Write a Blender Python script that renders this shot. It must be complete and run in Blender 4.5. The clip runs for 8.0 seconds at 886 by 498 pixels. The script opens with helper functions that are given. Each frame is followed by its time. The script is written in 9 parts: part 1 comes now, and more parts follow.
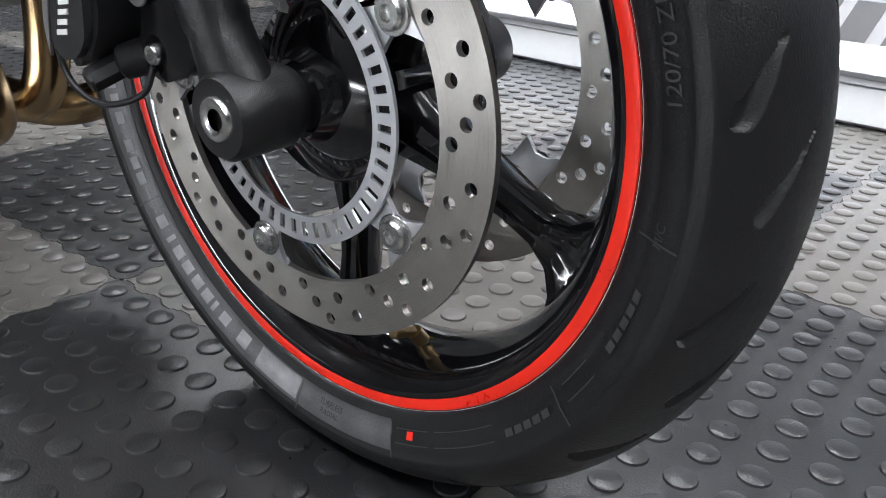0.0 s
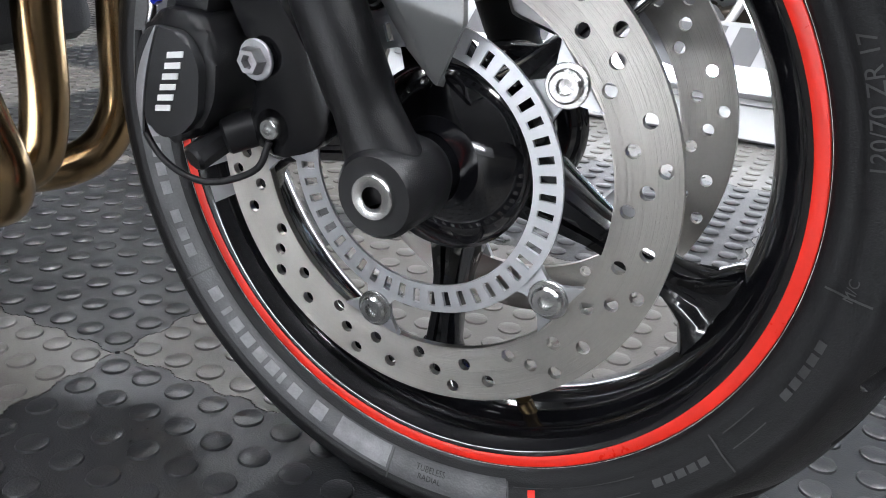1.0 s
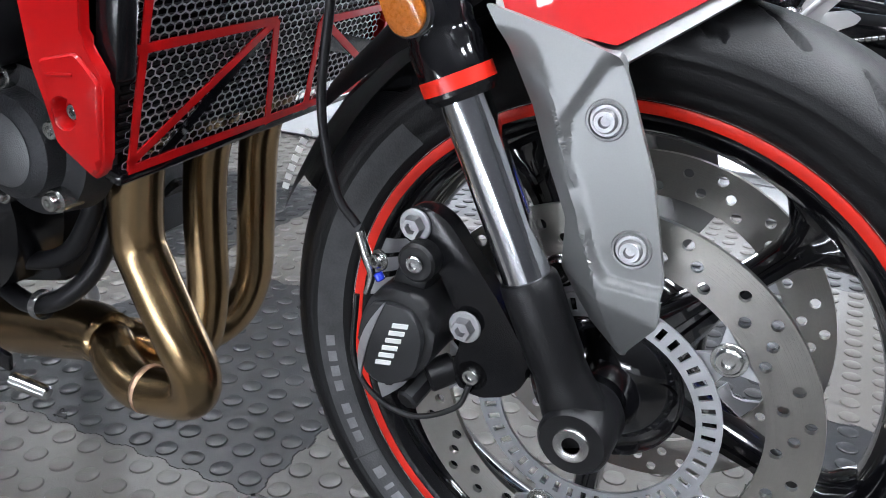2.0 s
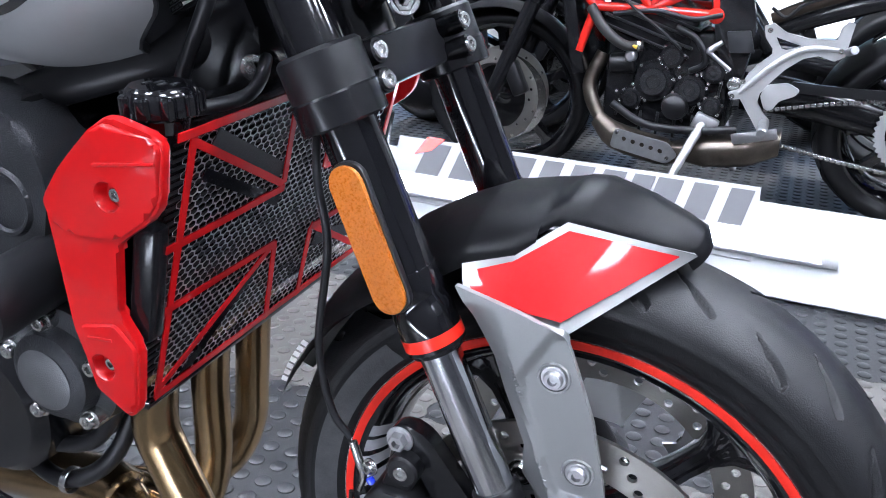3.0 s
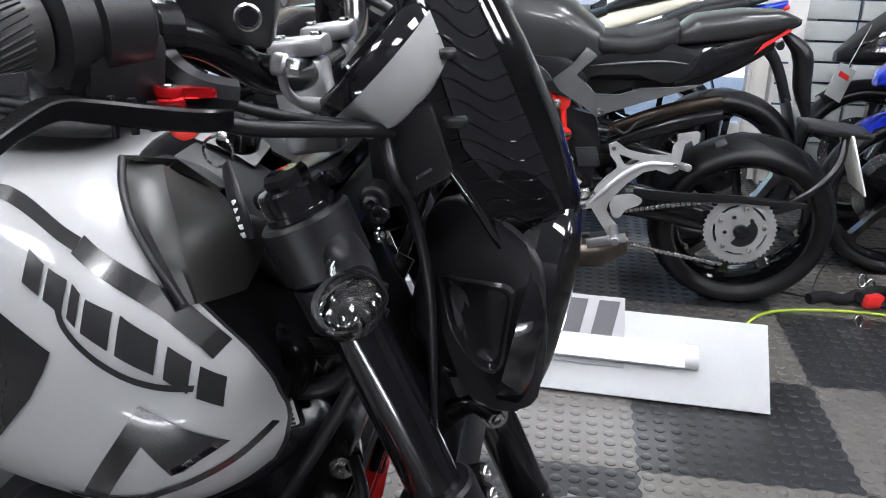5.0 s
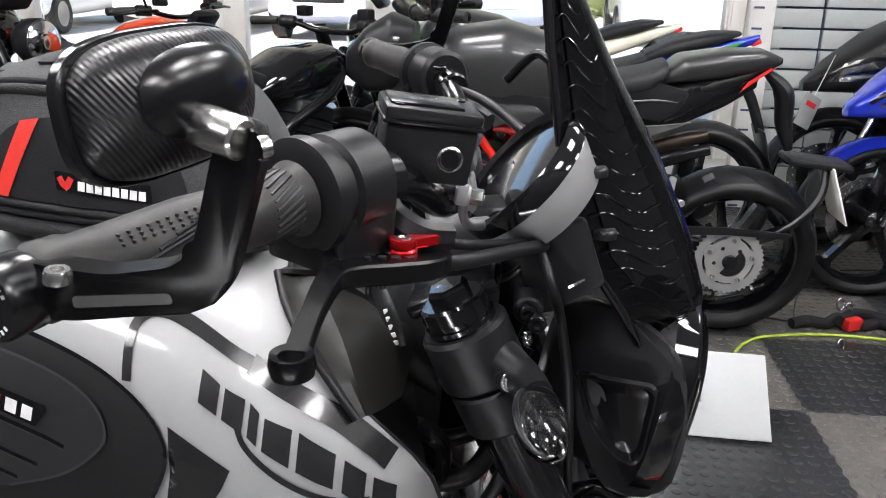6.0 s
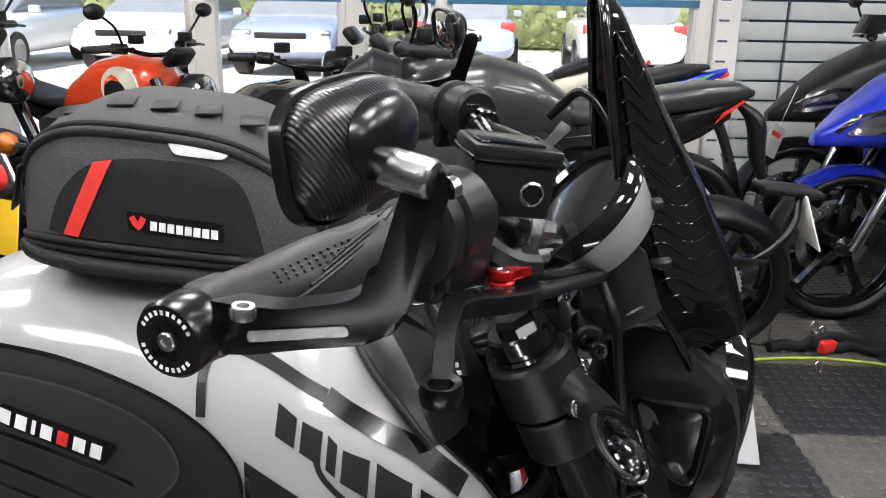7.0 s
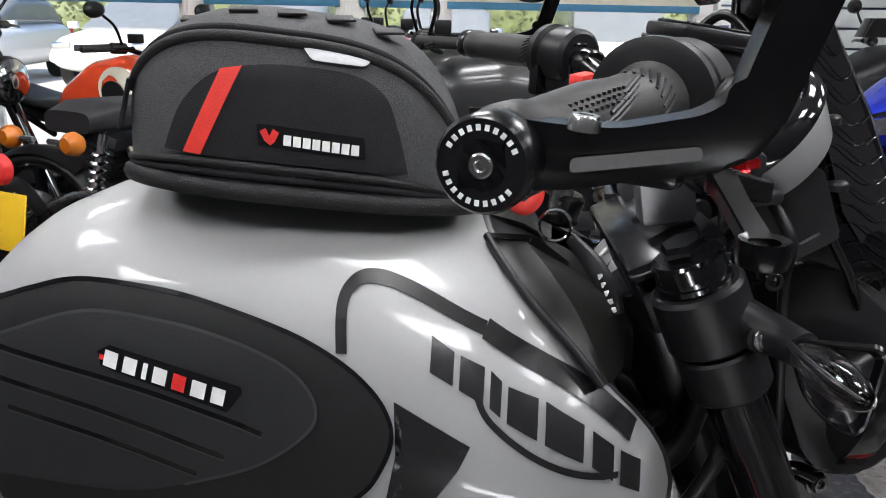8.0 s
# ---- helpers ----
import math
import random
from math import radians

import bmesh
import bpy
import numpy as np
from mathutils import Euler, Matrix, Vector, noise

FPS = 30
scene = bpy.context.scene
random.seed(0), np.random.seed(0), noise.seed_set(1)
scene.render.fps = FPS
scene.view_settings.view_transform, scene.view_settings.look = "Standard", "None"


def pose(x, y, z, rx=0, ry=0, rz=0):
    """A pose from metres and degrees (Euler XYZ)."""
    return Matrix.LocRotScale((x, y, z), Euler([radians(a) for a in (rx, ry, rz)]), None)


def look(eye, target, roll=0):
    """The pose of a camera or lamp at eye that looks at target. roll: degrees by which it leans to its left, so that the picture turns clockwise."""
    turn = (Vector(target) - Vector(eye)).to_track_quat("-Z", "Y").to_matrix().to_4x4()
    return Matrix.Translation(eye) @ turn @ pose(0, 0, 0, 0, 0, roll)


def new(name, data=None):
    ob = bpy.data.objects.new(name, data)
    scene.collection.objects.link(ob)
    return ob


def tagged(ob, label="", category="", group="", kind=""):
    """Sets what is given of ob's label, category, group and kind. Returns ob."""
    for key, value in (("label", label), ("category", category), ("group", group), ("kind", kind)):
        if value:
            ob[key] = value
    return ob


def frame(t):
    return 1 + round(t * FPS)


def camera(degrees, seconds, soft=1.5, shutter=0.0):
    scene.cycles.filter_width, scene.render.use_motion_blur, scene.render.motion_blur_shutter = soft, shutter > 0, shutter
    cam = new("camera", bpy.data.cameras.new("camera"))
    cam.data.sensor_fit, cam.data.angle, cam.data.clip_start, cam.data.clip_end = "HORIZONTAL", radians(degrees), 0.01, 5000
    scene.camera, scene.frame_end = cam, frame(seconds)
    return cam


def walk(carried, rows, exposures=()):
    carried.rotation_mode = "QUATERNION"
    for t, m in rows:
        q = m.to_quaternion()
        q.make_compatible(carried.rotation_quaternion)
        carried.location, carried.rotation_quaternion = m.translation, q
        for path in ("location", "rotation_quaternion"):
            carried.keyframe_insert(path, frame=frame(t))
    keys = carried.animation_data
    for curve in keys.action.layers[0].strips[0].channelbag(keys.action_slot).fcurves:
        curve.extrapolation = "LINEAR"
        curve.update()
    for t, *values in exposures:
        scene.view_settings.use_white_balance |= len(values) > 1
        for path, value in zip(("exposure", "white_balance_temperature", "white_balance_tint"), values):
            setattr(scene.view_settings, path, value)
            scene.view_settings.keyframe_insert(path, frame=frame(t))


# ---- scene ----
from mathutils.bvhtree import BVHTree

cam = camera(55.34, 8.0, soft=1.0)
ROWS = [
    (0, 0.3938, -0.4074, 0.414, 66.23, -2.32, 39.69),
    (0.5, 0.3185, -0.4502, 0.3999, 67.19, -2.52, 31.91),
    (1, 0.238, -0.4992, 0.4326, 67.97, -2.82, 28.35),
    (1.5, 0.1366, -0.5687, 0.5205, 68.25, -2.48, 26.48),
    (1.7, 0.1235, -0.5879, 0.5559, 68.52, -2.44, 26.27),
    (2.8, 0.1259, -0.6495, 0.783, 68.59, -1.63, 23.77),
    (3, 0.1324, -0.6563, 0.8191, 68.75, -1.55, 23.3),
    (3.5, 0.1204, -0.654, 0.887, 69.09, -1.39, 20.76),
    (4, 0.0294, -0.6268, 0.985, 69.26, -1.67, 15.15),
    (4.5, -0.0363, -0.6375, 1.0723, 69.49, -1.72, 11.1),
    (5, -0.1089, -0.6857, 1.142, 69.73, -1.38, 8.83),
    (5.2, -0.1447, -0.6947, 1.1668, 69.88, -1.49, 7.95),
    (6.3, -0.2845, -0.7196, 1.2199, 71.58, -0.98, 4.24),
    (6.5, -0.2966, -0.7282, 1.2226, 72.13, -0.97, 3.62),
    (7, -0.336, -0.7351, 1.2188, 73.15, -0.91, 2.27),
    (7.5, -0.4105, -0.7207, 1.2001, 73.97, -1.01, 1.07),
    (8, -0.4644, -0.6969, 1.1315, 74.59, -1.14, 0.59),
]
walk(cam, [(t, pose(*r)) for t, *r in ROWS], exposures=[(0.0, 1.45, 6450, 10), (1.0, 1.55, 6400, 10), (1.7, 1.45, 6300, 10), (2.8, 1.96, 5850, 12), (3.0, 1.92, 5800, 13), (3.5, 1.40, 5650, 15), (4.0, 1.12, 6000, 14), (5.2, 1.26, 6450, 12), (6.5, 1.08, 6850, 12), (7.2, 0.98, 6800, 12), (8.0, 0.75, 6650, 11)])
# ---- light: daylight behind the shop windows, ceiling panels, an LED batten on the floor, an added fill batten ----
world = bpy.data.worlds.new("daylight")
scene.world = world
world.use_nodes = True
wn = world.node_tree
sky = wn.nodes.new("ShaderNodeTexSky")
sky.sky_type = "NISHITA"
sky.sun_disc = False
sky.sun_elevation = radians(38)
sky.sun_rotation = radians(194)
wn.links.new(sky.outputs[0], wn.nodes["Background"].inputs[0])
wn.nodes["Background"].inputs[1].default_value = 0.15
sun = new("sun", bpy.data.lights.new("sun", "SUN"))
sun.data.energy, sun.data.angle, sun.data.color = 5.0, radians(0.6), (1.0, 0.95, 0.88)
sun.matrix_world = look((-5, -12, 16), (0, 8, 0))


# ---- materials ----
def material(name, colour, rough=0.5, metal=0.0, vary=0.12, scale=18.0, bump=0.0, bump_scale=300.0, coat=0.0, rough_vary=0.02, second=None, per_piece=0.0, spec=0.5):
    m = bpy.data.materials.new(name)
    m.use_nodes = True
    nt = m.node_tree
    b = nt.nodes["Principled BSDF"]
    tc = nt.nodes.new("ShaderNodeTexCoord")

    def noise_tex(sc, detail=4):
        n = nt.nodes.new("ShaderNodeTexNoise")
        n.inputs["Scale"].default_value, n.inputs["Detail"].default_value = sc, detail
        nt.links.new(tc.outputs["Object"], n.inputs["Vector"])
        return n

    big, fine = noise_tex(scale), noise_tex(scale * 14, 3)
    add = nt.nodes.new("ShaderNodeMath")
    add.operation = "MULTIPLY_ADD"
    nt.links.new(fine.outputs[0], add.inputs[0])
    add.inputs[1].default_value = 0.45
    nt.links.new(big.outputs[0], add.inputs[2])
    ramp = nt.nodes.new("ShaderNodeMapRange")
    ramp.inputs[1].default_value, ramp.inputs[2].default_value = 0.45, 1.0
    nt.links.new(add.outputs[0], ramp.inputs[0])
    mix = nt.nodes.new("ShaderNodeMix")
    mix.data_type = "RGBA"
    lo = second if second else tuple(c * (1 - vary) for c in colour)
    hi = colour if second else tuple(min(1, c * (1 + vary)) for c in colour)
    mix.inputs[6].default_value, mix.inputs[7].default_value = (*lo, 1), (*hi, 1)
    nt.links.new(ramp.outputs[0], mix.inputs[0])
    out = mix.outputs[2]
    if per_piece:
        oi = nt.nodes.new("ShaderNodeObjectInfo")
        mr = nt.nodes.new("ShaderNodeMapRange")
        mr.inputs[3].default_value, mr.inputs[4].default_value = 1 - per_piece, 1 + per_piece
        nt.links.new(oi.outputs["Random"], mr.inputs[0])
        mul = nt.nodes.new("ShaderNodeVectorMath")
        mul.operation = "SCALE"
        nt.links.new(out, mul.inputs[0])
        nt.links.new(mr.outputs[0], mul.inputs["Scale"])
        out = mul.outputs[0]
    nt.links.new(out, b.inputs["Base Color"])
    rr = nt.nodes.new("ShaderNodeMapRange")
    rr.inputs[3].default_value, rr.inputs[4].default_value = max(0.02, rough - rough_vary), min(1, rough + rough_vary)
    nt.links.new(ramp.outputs[0], rr.inputs[0])
    nt.links.new(rr.outputs[0], b.inputs["Roughness"])
    b.inputs["Metallic"].default_value = metal
    b.inputs["Specular IOR Level"].default_value = spec
    b.inputs["Coat Weight"].default_value = coat
    b.inputs["Coat Roughness"].default_value = 0.04
    if bump:
        bn = nt.nodes.new("ShaderNodeBump")
        bn.inputs["Strength"].default_value, bn.inputs["Distance"].default_value = bump, 0.002
        ft = noise_tex(bump_scale, 2)
        nt.links.new(ft.outputs[0], bn.inputs["Height"])
        nt.links.new(bn.outputs[0], b.inputs["Normal"])
    return m


def brushed(name, colour, rough, axis_scale, centre=None, vary=0.18, strength=0.05):
    """Metal with turning or brushing marks: rings round centre, or lines across one axis."""
    m = material(name, colour, rough, 1.0, 0.06, 30)
    nt = m.node_tree
    b = nt.nodes["Principled BSDF"]
    tc = nt.nodes.new("ShaderNodeTexCoord")
    mp = nt.nodes.new("ShaderNodeMapping")
    nt.links.new(tc.outputs["Object"], mp.inputs["Vector"])
    n = nt.nodes.new("ShaderNodeTexNoise")
    n.inputs["Detail"].default_value = 3
    if centre:
        mp.inputs["Location"].default_value = (-centre[0], 0, -centre[1])
        mp.inputs["Scale"].default_value = (1, 0, 1)
        ln = nt.nodes.new("ShaderNodeVectorMath")
        ln.operation = "LENGTH"
        nt.links.new(mp.outputs[0], ln.inputs[0])
        nt.links.new(ln.outputs["Value"], n.inputs["Vector"])
        n.inputs["Scale"].default_value = axis_scale[0]
    else:
        mp.inputs["Scale"].default_value = axis_scale
        nt.links.new(mp.outputs[0], n.inputs["Vector"])
        n.inputs["Scale"].default_value = 1.0
    bn = nt.nodes.new("ShaderNodeBump")
    bn.inputs["Strength"].default_value, bn.inputs["Distance"].default_value = strength, 0.001
    nt.links.new(n.outputs[0], bn.inputs["Height"])
    nt.links.new(bn.outputs[0], b.inputs["Normal"])
    mr = nt.nodes.new("ShaderNodeMapRange")
    mr.inputs[3].default_value, mr.inputs[4].default_value = rough - 0.06, rough + 0.08
    nt.links.new(n.outputs[0], mr.inputs[0])
    nt.links.new(mr.outputs[0], b.inputs["Roughness"])
    return m


def glowing(name, colour, strength):
    m = bpy.data.materials.new(name)
    m.use_nodes = True
    b = m.node_tree.nodes["Principled BSDF"]
    b.inputs["Base Color"].default_value = (0.9, 0.9, 0.9, 1)
    b.inputs["Emission Color"].default_value = (*colour, 1)
    b.inputs["Emission Strength"].default_value = strength
    return m


def clear(name, colour=(1, 1, 1), rough=0.0, ior=1.45):
    m = bpy.data.materials.new(name)
    m.use_nodes = True
    b = m.node_tree.nodes["Principled BSDF"]
    b.inputs["Base Color"].default_value = (*colour, 1)
    b.inputs["Transmission Weight"].default_value = 1.0
    b.inputs["Roughness"].default_value = rough
    b.inputs["IOR"].default_value = ior
    return m


TILE_DARK = material("graphite_vinyl", (0.015, 0.0155, 0.017), 0.34, 0, 0.2, 9, 0.2, 500, per_piece=0.08, rough_vary=0.08)
TILE_LIGHT = material("grey_vinyl", (0.082, 0.077, 0.071), 0.35, 0, 0.2, 9, 0.2, 500, per_piece=0.08, rough_vary=0.08)
UNDERLAY = material("dark_underlay", (0.012, 0.012, 0.012), 0.9)
RUBBER = material("tyre_rubber", (0.0062, 0.0062, 0.0072), 0.45, 0, 0.25, 14, 0.2, 900, rough_vary=0.10, spec=0.32)
SIDEWALL_PRINT_SHEEN = material("sidewall_print_and_sheen", (0.20, 0.20, 0.21), 0.6, 0, 0.35, 60)
EMBOSSED = material("embossed_tyre_rubber", (0.036, 0.036, 0.038), 0.38, 0, 0.3, 60)
SIDEWALL_BAND = material("grey_sheen_sidewall_band", (0.060, 0.061, 0.064), 0.34, 0, 0.35, 40, 0.15, 600)
GLOSS_BLACK = material("gloss_black_paint", (0.004, 0.004, 0.005), 0.09, 0, 0.2, 20, coat=0.5, rough_vary=0.03)
CAP_BLACK = material("satin_lacquer_black", (0.005, 0.005, 0.006), 0.24, 0, 0.15, 30, spec=0.5)
SATIN_BLACK = material("satin_black_metal", (0.006, 0.006, 0.007), 0.20, 0, 0.15, 30, 0.0, 1200, spec=0.35)
MATT_BLACK = material("matt_black_plastic", (0.0095, 0.0095, 0.0108), 0.36, 0, 0.2, 40, 0.1, 1500, spec=0.26)
CAST_BLACK = material("cast_black_metal", (0.007, 0.007, 0.008), 0.32, 0.0, 0.2, 60, 0.2, 1400, spec=0.35)
ENGINE_GREY = material("dark_engine_casing", (0.022, 0.023, 0.026), 0.42, 0.4, 0.3, 30, 0.4, 700)
RIM_PRINT = material("pale_grey_rim_print", (0.30, 0.30, 0.31), 0.4, 0, 0.1, 40)
ANODISED = material("black_anodised_alloy", (0.003, 0.003, 0.0035), 0.24, 0, 0.1, 40, spec=0.22)
COVER_GREY = material("charcoal_cover_plastic", (0.012, 0.0118, 0.011), 0.33, 0, 0.1, 60, 0.1, 1400, spec=0.32)
PAD_LIT_EDGE = material("pad_lit_edge", (0.030, 0.030, 0.032), 0.38, 0, 0.1, 60)
PAD_RUBBER = material("moulded_pad_rubber", (0.010, 0.010, 0.011), 0.5, 0, 0.15, 60, 0.15, 1600, spec=0.25)
RED_TAPE = material("red_rim_tape", (0.72, 0.020, 0.008), 0.32, 0, 0.08, 20, rough_vary=0.06)
WHITE_LINE = material("white_pinstripe", (0.75, 0.75, 0.74), 0.4, 0, 0.1, 40)
RED_PAINT = material("gloss_red_paint", (0.40, 0.002, 0.003), 0.42, 0, 0.06, 12, spec=0.15, coat=0.6, rough_vary=0.04)
RED_METAL = material("red_anodised_metal", (0.55, 0.010, 0.014), 0.25, 0.7, 0.1, 40)
SILVER_PAINT = material("silver_metallic_paint", (0.300, 0.303, 0.306), 0.50, 0.22, 0.03, 12, coat=0.45, rough_vary=0.01, spec=0.2)
GREY_FENDER = material("satin_grey_paint", (0.21, 0.213, 0.215), 0.36, 0.45, 0.03, 900, rough_vary=0.02)
DARK_GREY = material("charcoal_plastic", (0.018, 0.0185, 0.020), 0.40, 0, 0.12, 60, 0.2, 1200, spec=0.35)
MESH_STEEL = material("bare_mesh_steel", (0.60, 0.60, 0.62), 0.28, 0.6, 0.15, 60)
CHROME = material("polished_steel", (0.62, 0.62, 0.64), 0.12, 1.0, 0.05, 40, rough_vary=0.05)
STEEL = material("zinc_bolt_steel", (0.50, 0.50, 0.49), 0.26, 1.0, 0.05, 25, rough_vary=0.0)
ALLOY = material("cast_alloy", (0.40, 0.40, 0.41), 0.36, 0.9, 0.12, 60, 0.2, 900)
FORK_CHROME = brushed("fork_tube_steel", (0.60, 0.61, 0.63), 0.12, (60, 60, 8))
DISC_STEEL = brushed("brake_disc_steel", (0.43, 0.415, 0.385), 0.32, (900,), (0.002, 0.289), strength=0.6)
SILVER_CAST = material("bright_cast_alloy", (0.42, 0.42, 0.42), 0.36, 0.6, 0.06, 30)
ABS_STEEL = material("stamped_zinc_ring", (0.50, 0.51, 0.53), 0.42, 0.8, 0.08, 60)
HEADER_GOLD = brushed("heat_tinted_header_steel", (0.34, 0.235, 0.125), 0.22, (60, 60, 10))
WELD = material("weld_bead_steel", (0.55, 0.36, 0.24), 0.35, 1.0, 0.3, 120, 0.6, 500)
ORANGE = material("amber_reflector_plastic", (0.42, 0.115, 0.006), 0.28, 0, 0.25, 500, 0.35, 1600, coat=0.3, spec=0.3)
BRASS = material("brass_cap", (0.34, 0.24, 0.12), 0.3, 1.0, 0.2, 90)
GRIP_RUBBER = material("grip_rubber", (0.022, 0.021, 0.0205), 0.5, 0, 0.15, 60, 0.12, 1500, spec=0.3)
COVER_ALLOY = material("dull_grey_cover", (0.11, 0.112, 0.116), 0.42, 0.5, 0.15, 60, 0.3, 900)
CARBON = material("ribbed_carbon_shell", (0.006, 0.006, 0.007), 0.30, 0, 0.1, 60, coat=0.12, spec=0.4)
_cn = CARBON.node_tree
_wave = _cn.nodes.new("ShaderNodeTexWave")
_wave.inputs["Scale"].default_value = 190.0
_wave.inputs["Distortion"].default_value = 0.4
_wave.bands_direction = "DIAGONAL"
_bn = _cn.nodes.new("ShaderNodeBump")
_bn.inputs["Strength"].default_value, _bn.inputs["Distance"].default_value = 0.4, 0.0009
_tcn = _cn.nodes.new("ShaderNodeTexCoord")
_cn.links.new(_tcn.outputs["Object"], _wave.inputs["Vector"])
_cn.links.new(_wave.outputs["Fac"], _bn.inputs["Height"])
_cn.links.new(_bn.outputs[0], _cn.nodes["Principled BSDF"].inputs["Normal"])
FABRIC = material("woven_black_nylon", (0.014, 0.014, 0.016), 0.75, 0, 0.2, 60, 0.6, 1500, spec=0.2)
FABRIC_GREY = material("ballistic_grey_nylon", (0.062, 0.063, 0.066), 0.7, 0, 0.3, 500, 0.9, 1400, spec=0.25)
ZIP = material("zip_tape", (0.013, 0.013, 0.014), 0.55, 0, 0.3, 200, 0.5, 900, spec=0.25)
RED_TAB = material("red_nylon_tab", (0.68, 0.030, 0.020), 0.55, 0, 0.1, 90, 0.3, 900)
LETTER_WHITE = material("white_print", (0.70, 0.70, 0.69), 0.5, 0, 0.06, 60)
LETTER_RED = material("red_print", (0.60, 0.020, 0.020), 0.5, 0, 0.06, 60)
DECAL_BLACK = material("black_decal_film", (0.012, 0.012, 0.013), 0.22, 0, 0.15, 60, coat=0.3)
LENS_CLEAR = clear("headlamp_glass", (0.98, 0.98, 1.0), 0.02)
LENS_SMOKE = clear("smoked_lens", (0.62, 0.60, 0.57), 0.06)
SCREEN_SMOKE = material("smoked_screen_plastic", (0.006, 0.006, 0.007), 0.07, 0, 0.1, 20, coat=0.8, rough_vary=0.03)
MIRROR_GLASS = material("mirror_glass", (0.75, 0.80, 0.80), 0.02, 1.0, 0.02, 5, rough_vary=0.01)
BOARD_WHITE = material("white_board", (0.32, 0.33, 0.335), 0.45, 0, 0.04, 6)
SIGN_GREY = material("pale_grey_sign_vinyl", (0.25, 0.25, 0.26), 0.5, 0, 0.04, 10)
SIGN_DARK = material("dark_grey_sign_vinyl", (0.045, 0.045, 0.05), 0.5, 0, 0.08, 10)
TUBE_GLOW = glowing("led_batten_diffuser", (0.88, 0.92, 1.0), 5.0)
# glow of the fill batten added behind the camera
BACK_FILL_GLOW = glowing("back_fill_glow", (0.92, 0.95, 1.0), 21)
TUBE_END = material("batten_end_cap", (0.45, 0.46, 0.47), 0.5)
WALL_DARK = material("dark_unseen_wall", (0.05, 0.05, 0.055), 0.6, 0, 0.1, 2)
WALL_WHITE = material("white_wall_paint", (0.74, 0.73, 0.71), 0.6, 0, 0.04, 3, 0.1, 300)
SLAT_GREY = material("pale_slatwall_laminate", (0.47, 0.50, 0.50), 0.45, 0, 0.04, 4)
SLAT_BLUE = material("blue_slat_insert", (0.045, 0.060, 0.13), 0.45, 0, 0.1, 10)
FRAME_WHITE = material("white_window_plastic", (0.76, 0.74, 0.70), 0.4, 0, 0.04, 6)
CEILING_MAT = material("ceiling_tile_white", (0.72, 0.72, 0.71), 0.8, 0, 0.05, 3, 0.2, 200)
BLUE_PAINT = material("gloss_blue_paint", (0.012, 0.030, 0.42), 0.18, 0.2, 0.08, 20, coat=0.7)
CREAM_PAINT = material("cream_paint", (0.72, 0.69, 0.56), 0.25, 0, 0.05, 20, coat=0.5)
ORANGE_RED_PAINT = material("orange_red_paint", (0.66, 0.060, 0.018), 0.2, 0, 0.06, 20, coat=0.6)
GUN_GREY = material("matt_graphite_paint", (0.034, 0.035, 0.036), 0.34, 0.4, 0.02, 12, coat=0.3, rough_vary=0.0)
SEAT_VINYL = material("black_seat_vinyl", (0.012, 0.012, 0.014), 0.5, 0, 0.2, 60, 0.4, 800, spec=0.3)
FRAME_GREY = material("satin_grey_casting", (0.12, 0.122, 0.125), 0.36, 0.5, 0.08, 30, rough_vary=0.04)
SCORCHED = material("dark_scorched_pipe", (0.060, 0.045, 0.035), 0.38, 0.7, 0.25, 30)
TRELLIS_RED = material("red_trellis_paint", (0.66, 0.018, 0.010), 0.25, 0, 0.06, 30, coat=0.4)
EXHAUST_BROWN = material("scorched_exhaust_steel", (0.12, 0.102, 0.085), 0.36, 0.9, 0.3, 30)
YELLOW = material("yellow_plate", (0.75, 0.46, 0.02), 0.45, 0, 0.05, 20)
CABLE_GREEN = material("yellow_green_cable", (0.34, 0.46, 0.04), 0.5, 0, 0.15, 40)
WINDOW_GLASS = clear("window_glass", (0.97, 0.99, 1.0), 0.0, 1.45)
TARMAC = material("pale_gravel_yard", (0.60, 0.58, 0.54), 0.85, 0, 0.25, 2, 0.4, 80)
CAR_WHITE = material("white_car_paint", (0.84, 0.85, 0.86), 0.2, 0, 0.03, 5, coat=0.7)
# car blue and car glass are paled to carry the glare outside
CAR_BLUE = material("glare_paled_blue_car_paint", (0.26, 0.31, 0.46), 0.2, 0.1, 0.1, 5, coat=0.7)
CAR_GLASS = material("glare_paled_car_glass", (0.20, 0.22, 0.24), 0.06, 0, 0.1, 5)
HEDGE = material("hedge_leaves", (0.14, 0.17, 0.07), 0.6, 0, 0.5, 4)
SHUTTER_BLUE = material("blue_blind_fabric", (0.050, 0.19, 0.32), 0.7, 0, 0.08, 20)
GREEN_DECAL = material("green_decal", (0.04, 0.32, 0.05), 0.4)


# ---- mesh helpers ----
def part(name, bm, mat, parent=None, label="", smooth=38, mats=None):
    me = bpy.data.meshes.new(name)
    bmesh.ops.recalc_face_normals(bm, faces=bm.faces[:])
    bm.to_mesh(me)
    bm.free()
    me.polygons.foreach_set("use_smooth", [True] * len(me.polygons))
    if smooth < 180:
        me.set_sharp_from_angle(angle=radians(smooth))
    for m in (mats or [mat]):
        me.materials.append(m)
    ob = new(name, me)
    if parent:
        ob.parent = parent
    if label:
        ob["label"] = label
    return ob


def thing(name, m, label, category, group="", kind=""):
    ob = new(name)
    ob.matrix_world = m
    ob.empty_display_size = 0.05
    return tagged(ob, label, category, group, kind)


